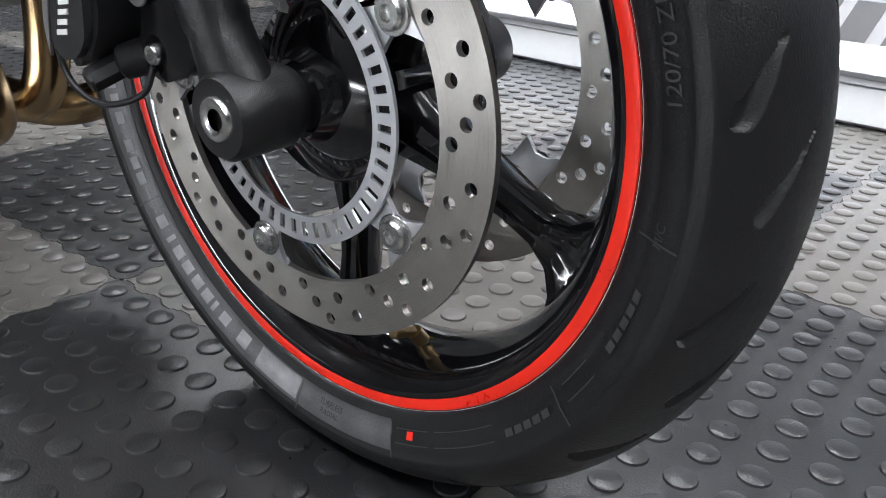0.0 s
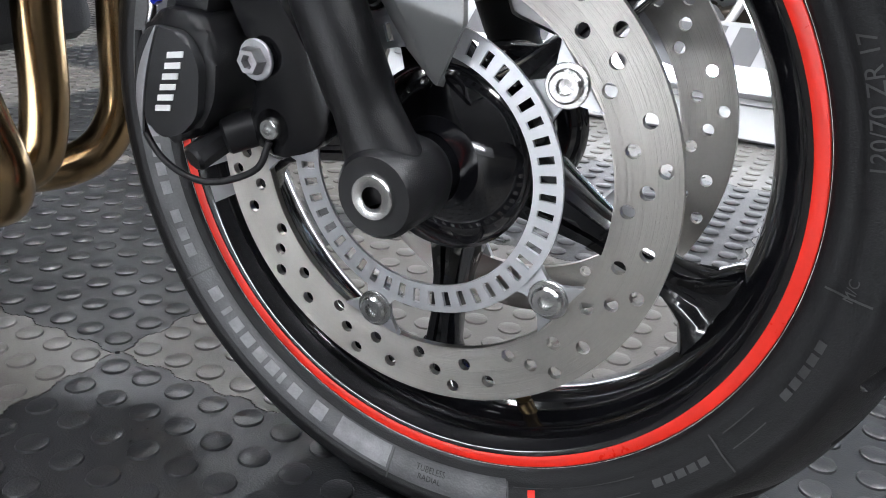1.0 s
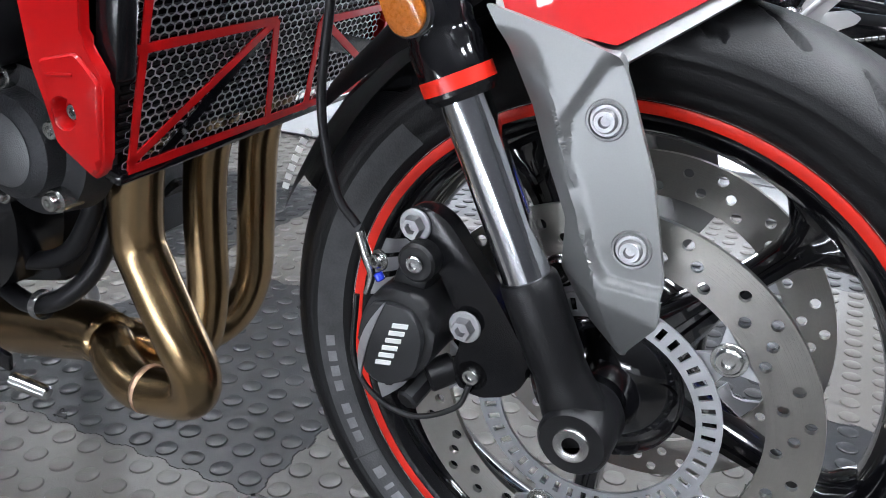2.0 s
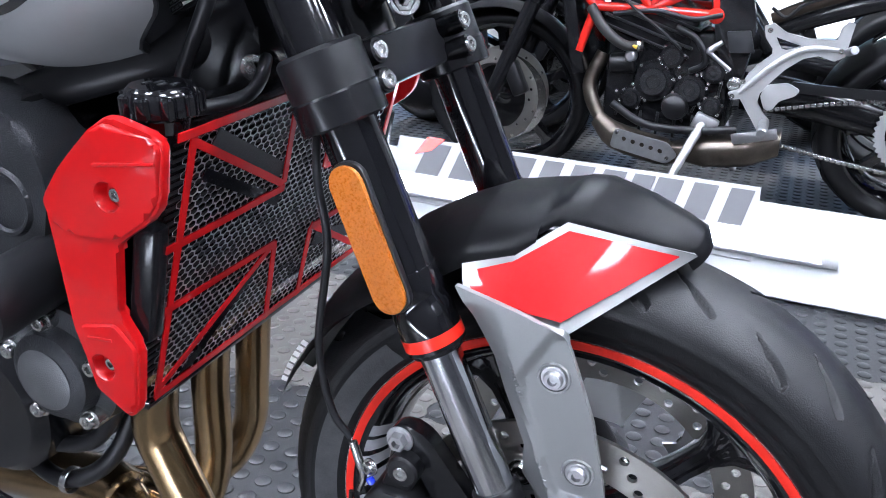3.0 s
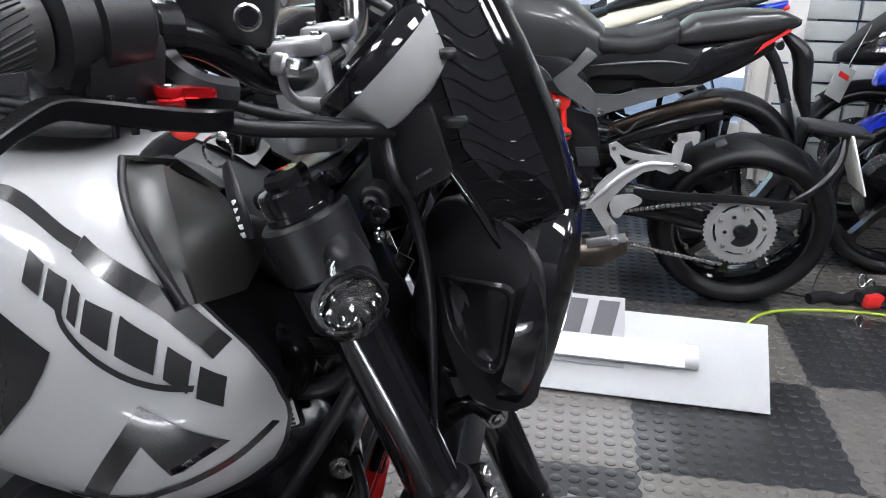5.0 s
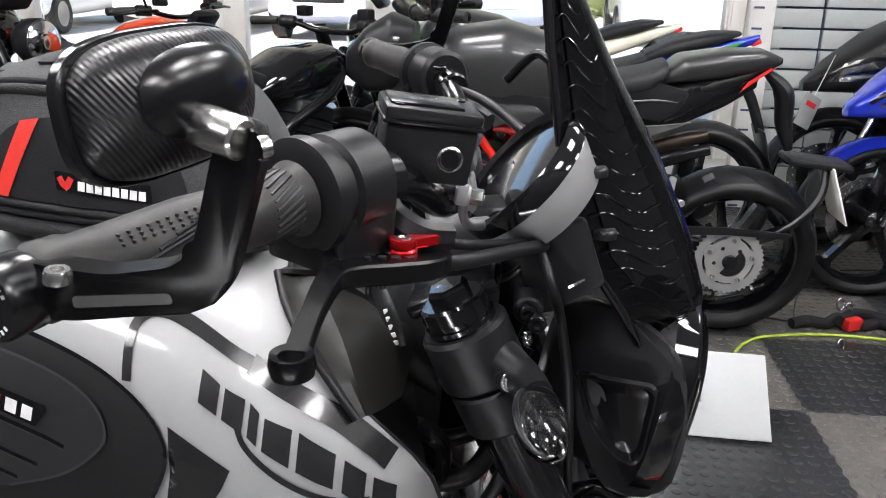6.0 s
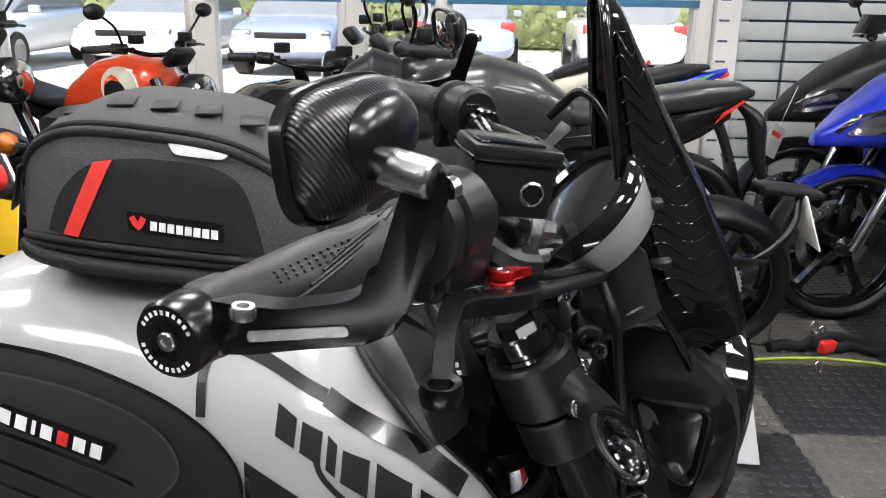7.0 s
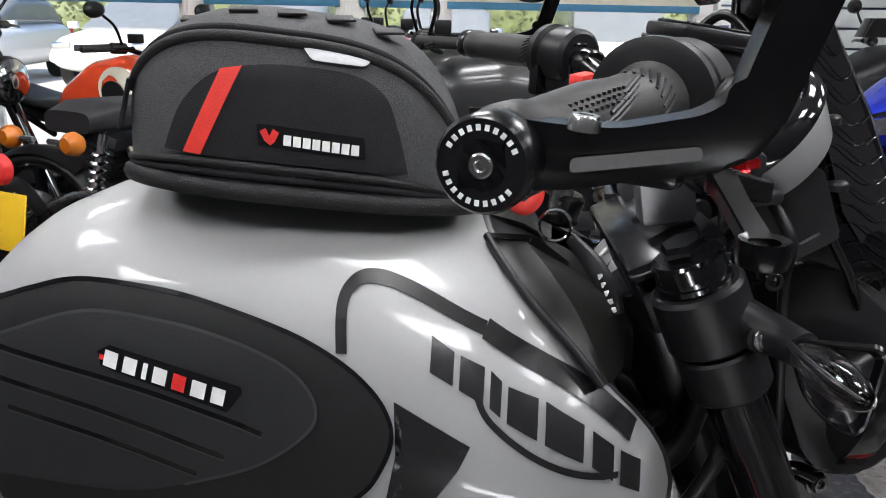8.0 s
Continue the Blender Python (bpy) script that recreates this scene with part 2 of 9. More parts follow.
def lathe(profile, centre, segs=96, axis="y", closed=False, arc=None):
    """Turn (radius, along) pairs round an axis through centre."""
    bm = bmesh.new()
    c = Vector(centre)
    full = arc is None
    a0, a1 = arc if arc else (0, 2 * math.pi)
    n = segs if full else segs + 1
    rings = []
    for i in range(n):
        a = a0 + (a1 - a0) * i / segs
        ring = []
        for r, h in profile:
            if axis == "y":
                v = Vector((r * math.cos(a), h, r * math.sin(a)))
            elif axis == "z":
                v = Vector((r * math.cos(a), r * math.sin(a), h))
            else:
                v = Vector((h, r * math.cos(a), r * math.sin(a)))
            ring.append(bm.verts.new(c + v))
        rings.append(ring)
    m = len(profile)
    for i in range(segs):
        p, q = rings[i], rings[(i + 1) % n]
        for j in range(m if closed else m - 1):
            k = (j + 1) % m
            bm.faces.new((p[j], p[k], q[k], q[j]))
    bmesh.ops.remove_doubles(bm, verts=bm.verts[:], dist=1e-6)
    return bm


def smooth_path(pts, steps=6):
    pts = [Vector(p) for p in pts]
    if len(pts) < 3:
        return pts
    out = []
    ext = [pts[0] * 2 - pts[1]] + pts + [pts[-1] * 2 - pts[-2]]
    for i in range(1, len(ext) - 2):
        p0, p1, p2, p3 = ext[i - 1:i + 3]
        for s in range(steps):
            t = s / steps
            out.append(0.5 * ((2 * p1) + (p2 - p0) * t + (2 * p0 - 5 * p1 + 4 * p2 - p3) * t * t + (3 * p1 - p0 - 3 * p2 + p3) * t ** 3))
    out.append(pts[-1])
    return out


def sweep(pts, radius, segs=14, steps=6, flat=1.0, bm=None, curved=True):
    """A tube along pts; radius may be one number or one per point; flat squashes it across."""
    bm = bm or bmesh.new()
    path = smooth_path(pts, steps) if curved else [Vector(p) for p in pts]
    n = len(path)
    rad = [radius] * n if not isinstance(radius, (list, tuple)) else [float(np.interp(i / (n - 1) * (len(radius) - 1), range(len(radius)), radius)) for i in range(n)]
    up = None
    rings = []
    for i, p in enumerate(path):
        d = (path[min(i + 1, n - 1)] - path[max(i - 1, 0)]).normalized()
        if up is None:
            up = d.orthogonal().normalized() if abs(d.y) > 0.9 else (Vector((0, 1, 0)) - d * d.y).normalized()
        else:
            up = (up - d * up.dot(d)).normalized()
        side = d.cross(up)
        rings.append([bm.verts.new(p + (up * math.cos(a) * flat + side * math.sin(a)) * rad[i]) for a in (2 * math.pi * k / segs for k in range(segs))])
    for a, b in zip(rings, rings[1:]):
        for k in range(segs):
            bm.faces.new((a[k], a[(k + 1) % segs], b[(k + 1) % segs], b[k]))
    bm.faces.new(rings[0])
    bm.faces.new(rings[-1])
    return bm


def rod(a, b, r0, r1=None, segs=20, bevel=0.0):
    """A round bar from a to b, with chamfered ends."""
    a, b = Vector(a), Vector(b)
    d = (b - a).normalized()
    r1 = r0 if r1 is None else r1
    if bevel:
        return sweep([a, a + d * bevel, b - d * bevel, b], [r0 - bevel, r0, r1, r1 - bevel], segs, curved=False)
    return sweep([a, b], [r0, r1], segs, curved=False)


def plate(outline, frame_of, thick, bevel=0.0, bseg=2, bm=None):
    """A flat plate: an outline of (u, v) carried into space by frame_of(u, v, w), w from 0 to thick."""
    bm = bm or bmesh.new()
    lo = [bm.verts.new(frame_of(u, v, 0.0)) for u, v in outline]
    hi = [bm.verts.new(frame_of(u, v, thick)) for u, v in outline]
    f0, f1 = bm.faces.new(lo[::-1]), bm.faces.new(hi)
    n = len(lo)
    sides = [bm.faces.new((lo[i], lo[(i + 1) % n], hi[(i + 1) % n], hi[i])) for i in range(n)]
    if bevel:
        es = [e for e in f1.edges] + [e for e in f0.edges]
        bmesh.ops.bevel(bm, geom=es, offset=bevel, segments=bseg, affect="EDGES", profile=0.6, clamp_overlap=True)
    return bm


def in_xz(y, sign=1):
    """Plates that lie in the x-z plane at y, growing away from the camera's side (sign 1: towards +y)."""
    return lambda u, v, w: Vector((u, y + sign * w, v))


def box(centre, size, bevel=0.0, rot=(0, 0, 0), bseg=2, bm=None, taper=None):
    bm = bm or bmesh.new()
    r = bmesh.ops.create_cube(bm, size=1.0)
    vs = r["verts"]
    for v in vs:
        if taper and v.co.z > 0:
            v.co.x *= taper[0]
            v.co.y *= taper[1]
        v.co = Vector((v.co.x * size[0], v.co.y * size[1], v.co.z * size[2]))
    if bevel:
        es = list({e for v in vs for e in v.link_edges})
        r = bmesh.ops.bevel(bm, geom=es, offset=bevel, segments=bseg, affect="EDGES", profile=0.5, clamp_overlap=True)
        vs = list({v for f in r["faces"] for v in f.verts} | {v for v in vs if v.is_valid})
    m = pose(*centre, *rot)
    for v in vs:
        v.co = m @ v.co
    return bm


def loft(rings, closed=True, caps=True, bm=None):
    bm = bm or bmesh.new()
    vs = [[bm.verts.new(p) for p in ring] for ring in rings]
    n = len(vs[0])
    for a, b in zip(vs, vs[1:]):
        for k in range(n if closed else n - 1):
            bm.faces.new((a[k], a[(k + 1) % n], b[(k + 1) % n], b[k]))
    if caps and closed:
        bm.faces.new(vs[0])
        bm.faces.new(vs[-1])
    return bm


def rounded(pts, r=0.01, seg=4):
    """Round the corners of a 2D outline."""
    out = []
    n = len(pts)
    for i in range(n):
        p0, p, p1 = Vector(pts[i - 1]), Vector(pts[i]), Vector(pts[(i + 1) % n])
        a, b = (p0 - p), (p1 - p)
        k = min(r, a.length * 0.45, b.length * 0.45)
        s, e = p + a.normalized() * k, p + b.normalized() * k
        for j in range(seg + 1):
            t = j / seg
            out.append(tuple((1 - t) ** 2 * s + 2 * t * (1 - t) * p + t * t * e))
    return out


def ring_outline(r, n=24, c=(0, 0), a0=0.0):
    return [(c[0] + r * math.cos(a0 + 2 * math.pi * i / n), c[1] + r * math.sin(a0 + 2 * math.pi * i / n)) for i in range(n)]


def holed(outer, holes, frame_of, thick):
    """A plate with holes through it."""
    bm = bmesh.new()
    edges = []
    for loop in [outer] + holes:
        vs = [bm.verts.new((u, v, 0)) for u, v in loop]
        edges += [bm.edges.new((vs[i], vs[(i + 1) % len(vs)])) for i in range(len(vs))]
    bmesh.ops.triangle_fill(bm, use_beauty=True, use_dissolve=False, edges=edges)
    ex = bmesh.ops.extrude_face_region(bm, geom=bm.faces[:])
    for v in [g for g in ex["geom"] if isinstance(g, bmesh.types.BMVert)]:
        v.co.z = thick
    for v in bm.verts:
        v.co = frame_of(v.co.x, v.co.y, v.co.z)
    return bm


def bolt_head(centre, axis, r=0.008, h=0.006, socket=True, washer=0.0, hexagon=False):
    """A screw head on a surface, its top facing along axis."""
    prof = []
    bm = bmesh.new()
    z = Vector(axis).normalized()
    q = z.to_track_quat("Z", "Y").to_matrix().to_4x4()
    m = Matrix.Translation(centre) @ q
    n = 6 if hexagon else 18

    def rings(rh, seg):
        vs = [[bm.verts.new(m @ Vector((rr * math.cos(2 * math.pi * i / seg), rr * math.sin(2 * math.pi * i / seg), hh))) for i in range(seg)] for rr, hh in rh]
        for a, b in zip(vs, vs[1:]):
            for i in range(seg):
                bm.faces.new((a[i], a[(i + 1) % seg], b[(i + 1) % seg], b[i]))
        bm.faces.new(vs[-1])

    if washer:
        rings([(washer, 0), (washer, 0.0012), (washer * 0.95, 0.0018), (0.1 * r, 0.0018)], 20)
    top = [(r, 0), (r, h * 0.7), (r * 0.85, h)]
    if socket:
        rings(top + [(r * 0.5, h), (r * 0.42, h * 0.45), (0.05 * r, h * 0.4)], n if hexagon else 18)
    else:
        rings(top + [(0.05 * r, h * 1.02)], n)
    return bm


def joined(*bms):
    """Several pieces of one part in one mesh."""
    out = bmesh.new()
    for b in bms:
        me = bpy.data.meshes.new("tmp")
        b.to_mesh(me)
        b.free()
        out.from_mesh(me)
        bpy.data.meshes.remove(me)
    return out


def draped(outline, tree, side=-1, lift=0.0008, cell=0.012, x_only=None):
    """A decal film: an outline in x-z laid on a surface met from the side."""
    bm = bmesh.new()
    vs = [bm.verts.new((u, 0, v)) for u, v in outline]
    f = bm.faces.new(vs)
    bmesh.ops.triangulate(bm, faces=[f])
    for _ in range(5):
        es = [e for e in bm.edges if e.calc_length() > cell]
        if not es:
            break
        bmesh.ops.subdivide_edges(bm, edges=es, cuts=1)
        bmesh.ops.triangulate(bm, faces=bm.faces[:])
    for v in bm.verts:
        hit = tree.ray_cast(Vector((v.co.x, side * 1.0, v.co.z)), Vector((0, -side, 0)))
        v.co.y = hit[0].y + side * lift if hit[0] else side * 0.10
    return bm


def lettering(text, size, place, depth=0.0006):
    """Raised letters of the built-in font as one mesh; place(u, v) carries the text plane into space."""
    cu = bpy.data.curves.new("letters", "FONT")
    cu.body, cu.size, cu.align_x, cu.align_y = text, size, "CENTER", "CENTER"
    ob = bpy.data.objects.new("letters", cu)
    scene.collection.objects.link(ob)
    bpy.context.view_layer.update()
    me = bpy.data.meshes.new_from_object(ob.evaluated_get(bpy.context.evaluated_depsgraph_get()))
    bpy.data.objects.remove(ob)
    bm = bmesh.new()
    bm.from_mesh(me)
    bpy.data.meshes.remove(me)
    for v in bm.verts:
        v.co = place(v.co.x, v.co.y)
    return bm
# ---- the shop: studded interlocking floor, walls, windows, ceiling ----
TILE, GX, GY = 0.5, -0.39, 0.016


def tile_wave(s):
    """Dovetail teeth along a tile's edge."""
    k = (s / 0.05) % 1.0
    if k < 0.08 or k > 0.92:
        return 0.0
    if k < 0.42:
        return 0.0032
    if k < 0.58:
        return 0.0
    return -0.0032


def tile_mesh(studs, seg):
    bm = bmesh.new()
    h, gap, top = TILE / 2, 0.0006, 0.0
    ss = []
    for i in range(10):
        ss += [i * 0.05 + f * 0.05 for f in (0.06, 0.10, 0.40, 0.46, 0.54, 0.60, 0.90, 0.94)]
    out = []
    for s in ss:
        out.append((-h + s, -h + tile_wave(s) + gap))
    for s in ss:
        out.append((h + tile_wave(s) - gap, -h + s))
    for s in reversed(ss):
        out.append((-h + s, h + tile_wave(s) - gap))
    for s in reversed(ss):
        out.append((-h + tile_wave(s) + gap, -h + s))
    vs = [bm.verts.new((x, y, top)) for x, y in out]
    lo = [bm.verts.new((x, y, top - 0.006)) for x, y in out]
    bm.faces.new(vs)
    n = len(vs)
    for i in range(n):
        bm.faces.new((lo[i], lo[(i + 1) % n], vs[(i + 1) % n], vs[i]))
    pitch = TILE / 12
    for i in range(12 if studs else 0):
        for j in range(12):
            cx, cy = -h + (i + 0.5) * pitch, -h + (j + 0.5) * pitch
            rr = [[bm.verts.new((cx + r * math.cos(2 * math.pi * k / seg), cy + r * math.sin(2 * math.pi * k / seg), z)) for k in range(seg)] for r, z in ((0.0138, 0.0), (0.0130, 0.0019), (0.0118, 0.0024))]
            for a, b in zip(rr, rr[1:]):
                for k in range(seg):
                    bm.faces.new((a[k], a[(k + 1) % seg], b[(k + 1) % seg], b[k]))
            bm.faces.new(rr[2])
    me = bpy.data.meshes.new("floor_tile")
    bm.to_mesh(me)
    bm.free()
    me.polygons.foreach_set("use_smooth", [True] * len(me.polygons))
    me.set_sharp_from_angle(angle=radians(30))
    me.materials.append(TILE_DARK)
    return me


floor = part("floor", box((0.5, 1.2, -0.106), (9.0, 6.6, 0.2)), UNDERLAY)
tagged(floor, "studded grey and graphite interlocking vinyl shop floor", "floor", kind="structure")
near_tile, far_tile = tile_mesh(True, 16), tile_mesh(True, 8)
for i in range(-6, 8):
    for j in range(-4, 8):
        cx, cy = GX + (i + 0.5) * TILE, GY + (j + 0.5) * TILE
        ob = new("floor_tile", near_tile if abs(cx) < 1.3 and -0.6 < cy < 2.0 else far_tile)
        ob.parent = floor
        ob.location = (cx, cy, 0)
        ob.material_slots[0].link = "OBJECT"
        ob.material_slots[0].material = TILE_DARK if (i + j) % 2 else TILE_LIGHT

WY = 3.75


def wall_piece(name, c, s, label, mat=WALL_WHITE):
    return tagged(part(name, box(c, s), mat), label, "wall", kind="structure")


# three walls out of view, dark so that they bounce little light
wall_piece("wall_south", (0.5, -2.15, 1.3), (9.2, 0.1, 2.8), "unseen shop wall, kept dark to hold down bounced light", WALL_DARK)
wall_piece("wall_west", (-4.05, 1.2, 1.3), (0.1, 6.6, 2.8), "unseen shop wall, kept dark to hold down bounced light", WALL_DARK)
wall_piece("wall_east", (5.05, 1.2, 1.3), (0.1, 6.6, 2.8), "unseen shop wall, kept dark to hold down bounced light", WALL_DARK)
ceiling = tagged(part("ceiling", box((0.5, 1.2, 2.75), (9.2, 6.8, 0.1)), CEILING_MAT), "white panelled shop ceiling", "ceiling", kind="structure")
# north wall: glazed shop front with white posts, then slatwall panels
tagged(part("wall_north", joined(box((-1.55, WY + 0.05, 0.12), (4.9, 0.1, 0.24)), box((-1.55, WY + 0.05, 2.5), (4.9, 0.1, 0.4)), box((3.0, WY + 0.09, 1.3), (4.0, 0.1, 2.8)), box((-3.95, WY + 0.05, 1.27), (0.2, 0.1, 2.06))), WALL_WHITE), "white shop front wall round tall windows", "wall", kind="structure")
posts = [(-1.77, 0.16), (-0.98, 0.15), (-0.52, 0.11), (-2.9, 0.14), (0.80, 0.10)]
for k, (x, w) in enumerate(posts):
    win = part("window_%d" % (k + 1), joined(box((x, WY + 0.03, 1.27), (w, 0.09, 2.06), 0.006), box((x - w * 0.28, WY - 0.018, 1.27), (w * 0.18, 0.016, 2.06), 0.004)), FRAME_WHITE)
    tagged(win, "white plastic shop window post", "window", kind="structure")
edges_x = [-3.85, -2.97, -2.83, -1.85, -1.69, -1.055, -0.905, -0.575, -0.465, 0.75]
for a, c in zip(edges_x[0::2], edges_x[1::2]):
    pane = part("window_pane", box(((a + c) / 2, WY + 0.05, 1.27), (c - a, 0.006, 2.06)), WINDOW_GLASS)
    pane.visible_shadow = False
    tagged(pane, "clear shop window glass", "window", kind="structure")
    tagged(part("trim", joined(box(((a + c) / 2, WY + 0.03, 0.265), (c - a, 0.07, 0.05), 0.006)), FRAME_WHITE), "white window sill", "trim", kind="structure")
    tagged(part("window_blind", joined(box(((a + c) / 2, WY - 0.03, 1.60), (c - a + 0.05, 0.006, 0.80), 0.001)), CREAM_PAINT), "cream roller blind above the shop window", "blind")
    tagged(part("blind_strip", box(((a + c) / 2, WY - 0.032, 1.185), (c - a + 0.05, 0.010, 0.035), 0.002), SHUTTER_BLUE), "blue bottom band of the roller blind", "blind")
slat = part("wall_slat", box((3.05, WY + 0.035, 1.2), (4.0, 0.01, 2.6)), SLAT_BLUE)
tagged(slat, "pale slatwall panels with dark blue grooves", "wall", kind="structure")
for i, (x0, x1) in enumerate(((0.985, 1.222), (1.238, 2.42), (2.436, 3.62), (3.636, 4.9))):
    for k in range(25):
        part("slat", box(((x0 + x1) / 2, WY + 0.014, 0.06 + 0.1 * k), (x1 - x0, 0.032, 0.088), 0.002), SLAT_GREY, slat)
part("corner_post", box((0.915, WY - 0.02, 1.2), (0.12, 0.10, 2.6), 0.004), WALL_WHITE, slat)
for k in range(25):
    part("post_notch", box((0.895, WY - 0.0715, 0.01 + 0.1 * k), (0.05, 0.004, 0.010)), SLAT_BLUE, slat)

# ceiling: square LED panels in rows
PANEL_GLOW = glowing("ceiling_panel_diffuser", (0.95, 0.97, 1.0), 17.5)
for x in (-2.5, -0.7, 1.1, 2.9):
    for y in (-1.55, 0.0, 1.55):
        lamp = thing("ceiling_light", pose(x, y, 2.66), "square white LED panel on the ceiling", "ceiling light", "ceiling panels")
        part("housing", box((0, 0, 0.022), (0.62, 0.62, 0.036), 0.006), TUBE_END, lamp)
        part("diffuser", box((0, 0, 0.0), (0.58, 0.58, 0.008), 0.002), PANEL_GLOW, lamp, "glowing panel")

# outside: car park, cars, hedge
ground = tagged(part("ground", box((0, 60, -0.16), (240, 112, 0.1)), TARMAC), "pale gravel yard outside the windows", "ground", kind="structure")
# ---- the silver motorcycle ----
bike = thing("motorcycle", pose(0, 0, 0, 2.536, 0, 0), "silver and black naked motorcycle with red trim on studded floor", "motorcycle")
WC = Vector((0.002, 0.013, 0.289))


def polar(r, a, y):
    a = radians(a)
    return Vector((WC.x + r * math.cos(a), WC.y + y, WC.z + r * math.sin(a)))


# front wheel: rim with spokes, tyre, tape, brake discs
rim_profile = [(0.2235, -0.0465), (0.2245, -0.0445), (0.2165, -0.040), (0.213, -0.020), (0.206, 0.0), (0.213, 0.020), (0.2165, 0.040), (0.2245, 0.0445), (0.2235, 0.0465), (0.2115, 0.0462), (0.2085, 0.044), (0.203, 0.040), (0.196, 0.030), (0.190, 0.014), (0.1885, 0.0), (0.190, -0.014), (0.196, -0.030), (0.203, -0.040), (0.2085, -0.044), (0.2115, -0.0462)]
wheel = part("front_wheel", lathe(rim_profile, WC, 160, closed=True), GLOSS_BLACK, bike, "gloss black cast wheel with red rim tape", 50)
for k in range(5):
    a0 = -25 + 72 * k
    rings = []
    for r, w, t in ((0.045, 0.046, 0.056), (0.07, 0.034, 0.046), (0.10, 0.024, 0.034), (0.135, 0.021, 0.028), (0.158, 0.024, 0.027), (0.175, 0.040, 0.030), (0.186, 0.074, 0.034), (0.194, 0.115, 0.036)):
        ring = []
        for u, v in ((-1, -0.55), (-0.72, -1), (-0.25, -1), (-0.12, -0.82), (0.12, -0.82), (0.25, -1), (0.72, -1), (1, -0.55), (1, 0.55), (0.72, 1), (-0.72, 1), (-1, 0.55)):
            p = polar(r, a0, 0)
            d = Vector((-math.sin(radians(a0)), 0, math.cos(radians(a0))))
            q = p + d * (u * w / 2) + Vector((0, v * t / 2, 0))
            off = q - WC
            flat_r = math.hypot(off.x, off.z)
            if r > 0.17 and flat_r > 0.195:
                s = 0.195 / flat_r
                q = Vector((WC.x + off.x * s, q.y, WC.z + off.z * s))
            ring.append(q)
        rings.append(ring)
    part("spoke", loft(rings), GLOSS_BLACK, wheel, smooth=50)
part("hub", lathe([(0.0, -0.070), (0.024, -0.070), (0.026, -0.066), (0.030, -0.058), (0.056, -0.052), (0.060, -0.046), (0.056, -0.036), (0.044, -0.028), (0.042, 0.028), (0.058, 0.042), (0.058, 0.060), (0.028, 0.070), (0.0, 0.070)], WC, 64), GLOSS_BLACK, wheel, smooth=50)
for k in range(5):
    p = polar(0.044, 11 + 72 * k, -0.0505)
    part("hub_recess", lathe([(0.0115, -0.004), (0.0130, 0.0), (0.0115, 0.003), (0.009, 0.003), (0.0085, -0.002)], p, 24, closed=True), SATIN_BLACK, wheel)

# tyre with tread cuts worked into the crown
RT = 0.2895
tyre_prof = [(0.2210, -0.0440), (0.2225, -0.0475), (0.2250, -0.0500), (0.2265, -0.0505), (0.2280, -0.0515), (0.232, -0.0530), (0.2345, -0.0532), (0.237, -0.0550), (0.242, -0.0572), (0.248, -0.0588), (0.2535, -0.0598), (0.2545, -0.0606), (0.258, -0.0598)]
crown = []
for i in range(1, 104):
    a = -1 + 2 * i / 104.0
    y = 0.0598 * math.sin(a * math.pi / 2 * 0.995)
    crown.append((0.258 + (RT - 0.258) * (1 - abs(y / 0.0605) ** 2.35) ** 0.62, y))
tyre_all = tyre_prof + crown + [(r, -y) for r, y in reversed(tyre_prof)]
NA = 1200
groove_spec = []
for k in range(15):
    for s, off in ((-1, 0.0), (1, 12.0)):
        groove_spec += [(k * 24.0 + off + 7.1, s * 0.0535, 7.9, s * 0.0345, 0.0033), (k * 24.0 + off - 2.4, s * 0.0415, 8.0, s * 0.0120, 0.0030)]


def cuts_at(deg):
    """The slanting tread cuts that cross one rib of the tyre: place across it and half width."""
    out = []
    for a0, y0, la, y1, w in groove_spec:
        da = (deg - a0 + 180) % 360 - 180
        if 0 <= da <= la:
            t = da / la
            out.append((y0 + (y1 - y0) * t ** 1.3, 1.15 * w * (0.30 + 0.95 * math.sin(math.pi * min(1, 1.08 * t ** 0.62 + 0.04)))))
    return out


bm = bmesh.new()
rows = []
for i in range(NA):
    deg = 360 * i / NA
    row = []
    cuts = cuts_at(deg)
    for r, y in tyre_all:
        rr = r
        if r > 0.262:
            for yc, hw in cuts:
                e = abs(y - yc) / hw
                if e < 1:
                    rr = min(rr, r - 0.0050 * (1 - e ** 8))
        row.append(bm.verts.new(polar(rr, deg, y)))
    rows.append(row)
for i in range(NA):
    p, q = rows[i], rows[(i + 1) % NA]
    for j in range(len(p) - 1):
        bm.faces.new((p[j], p[j + 1], q[j + 1], q[j]))
tyre = part("tyre", bm, RUBBER, wheel, "black road tyre with slanting tread cuts", 60)


def side_y(r):
    return float(np.interp(r, [p[0] for p in tyre_prof], [p[1] for p in tyre_prof])) - 0.0006


def band(a0, a1, r0, r1, mat, name="sidewall_band", lift=0.0):
    n = max(3, int(abs(a1 - a0) / 1.5))
    b = bmesh.new()
    rs = [r0 + (r1 - r0) * j / 4 for j in range(5)]
    g = [[b.verts.new(polar(r, a0 + (a1 - a0) * i / n, side_y(r) - lift)) for r in rs] for i in range(n + 1)]
    for i in range(n):
        for j in range(4):
            b.faces.new((g[i][j], g[i][j + 1], g[i + 1][j + 1], g[i + 1][j]))
    return part(name, b, mat, tyre)


# sidewall band; part of its grey stands in for sheen
band(-228, -74.8, 0.2290, 0.2500, SIDEWALL_BAND)
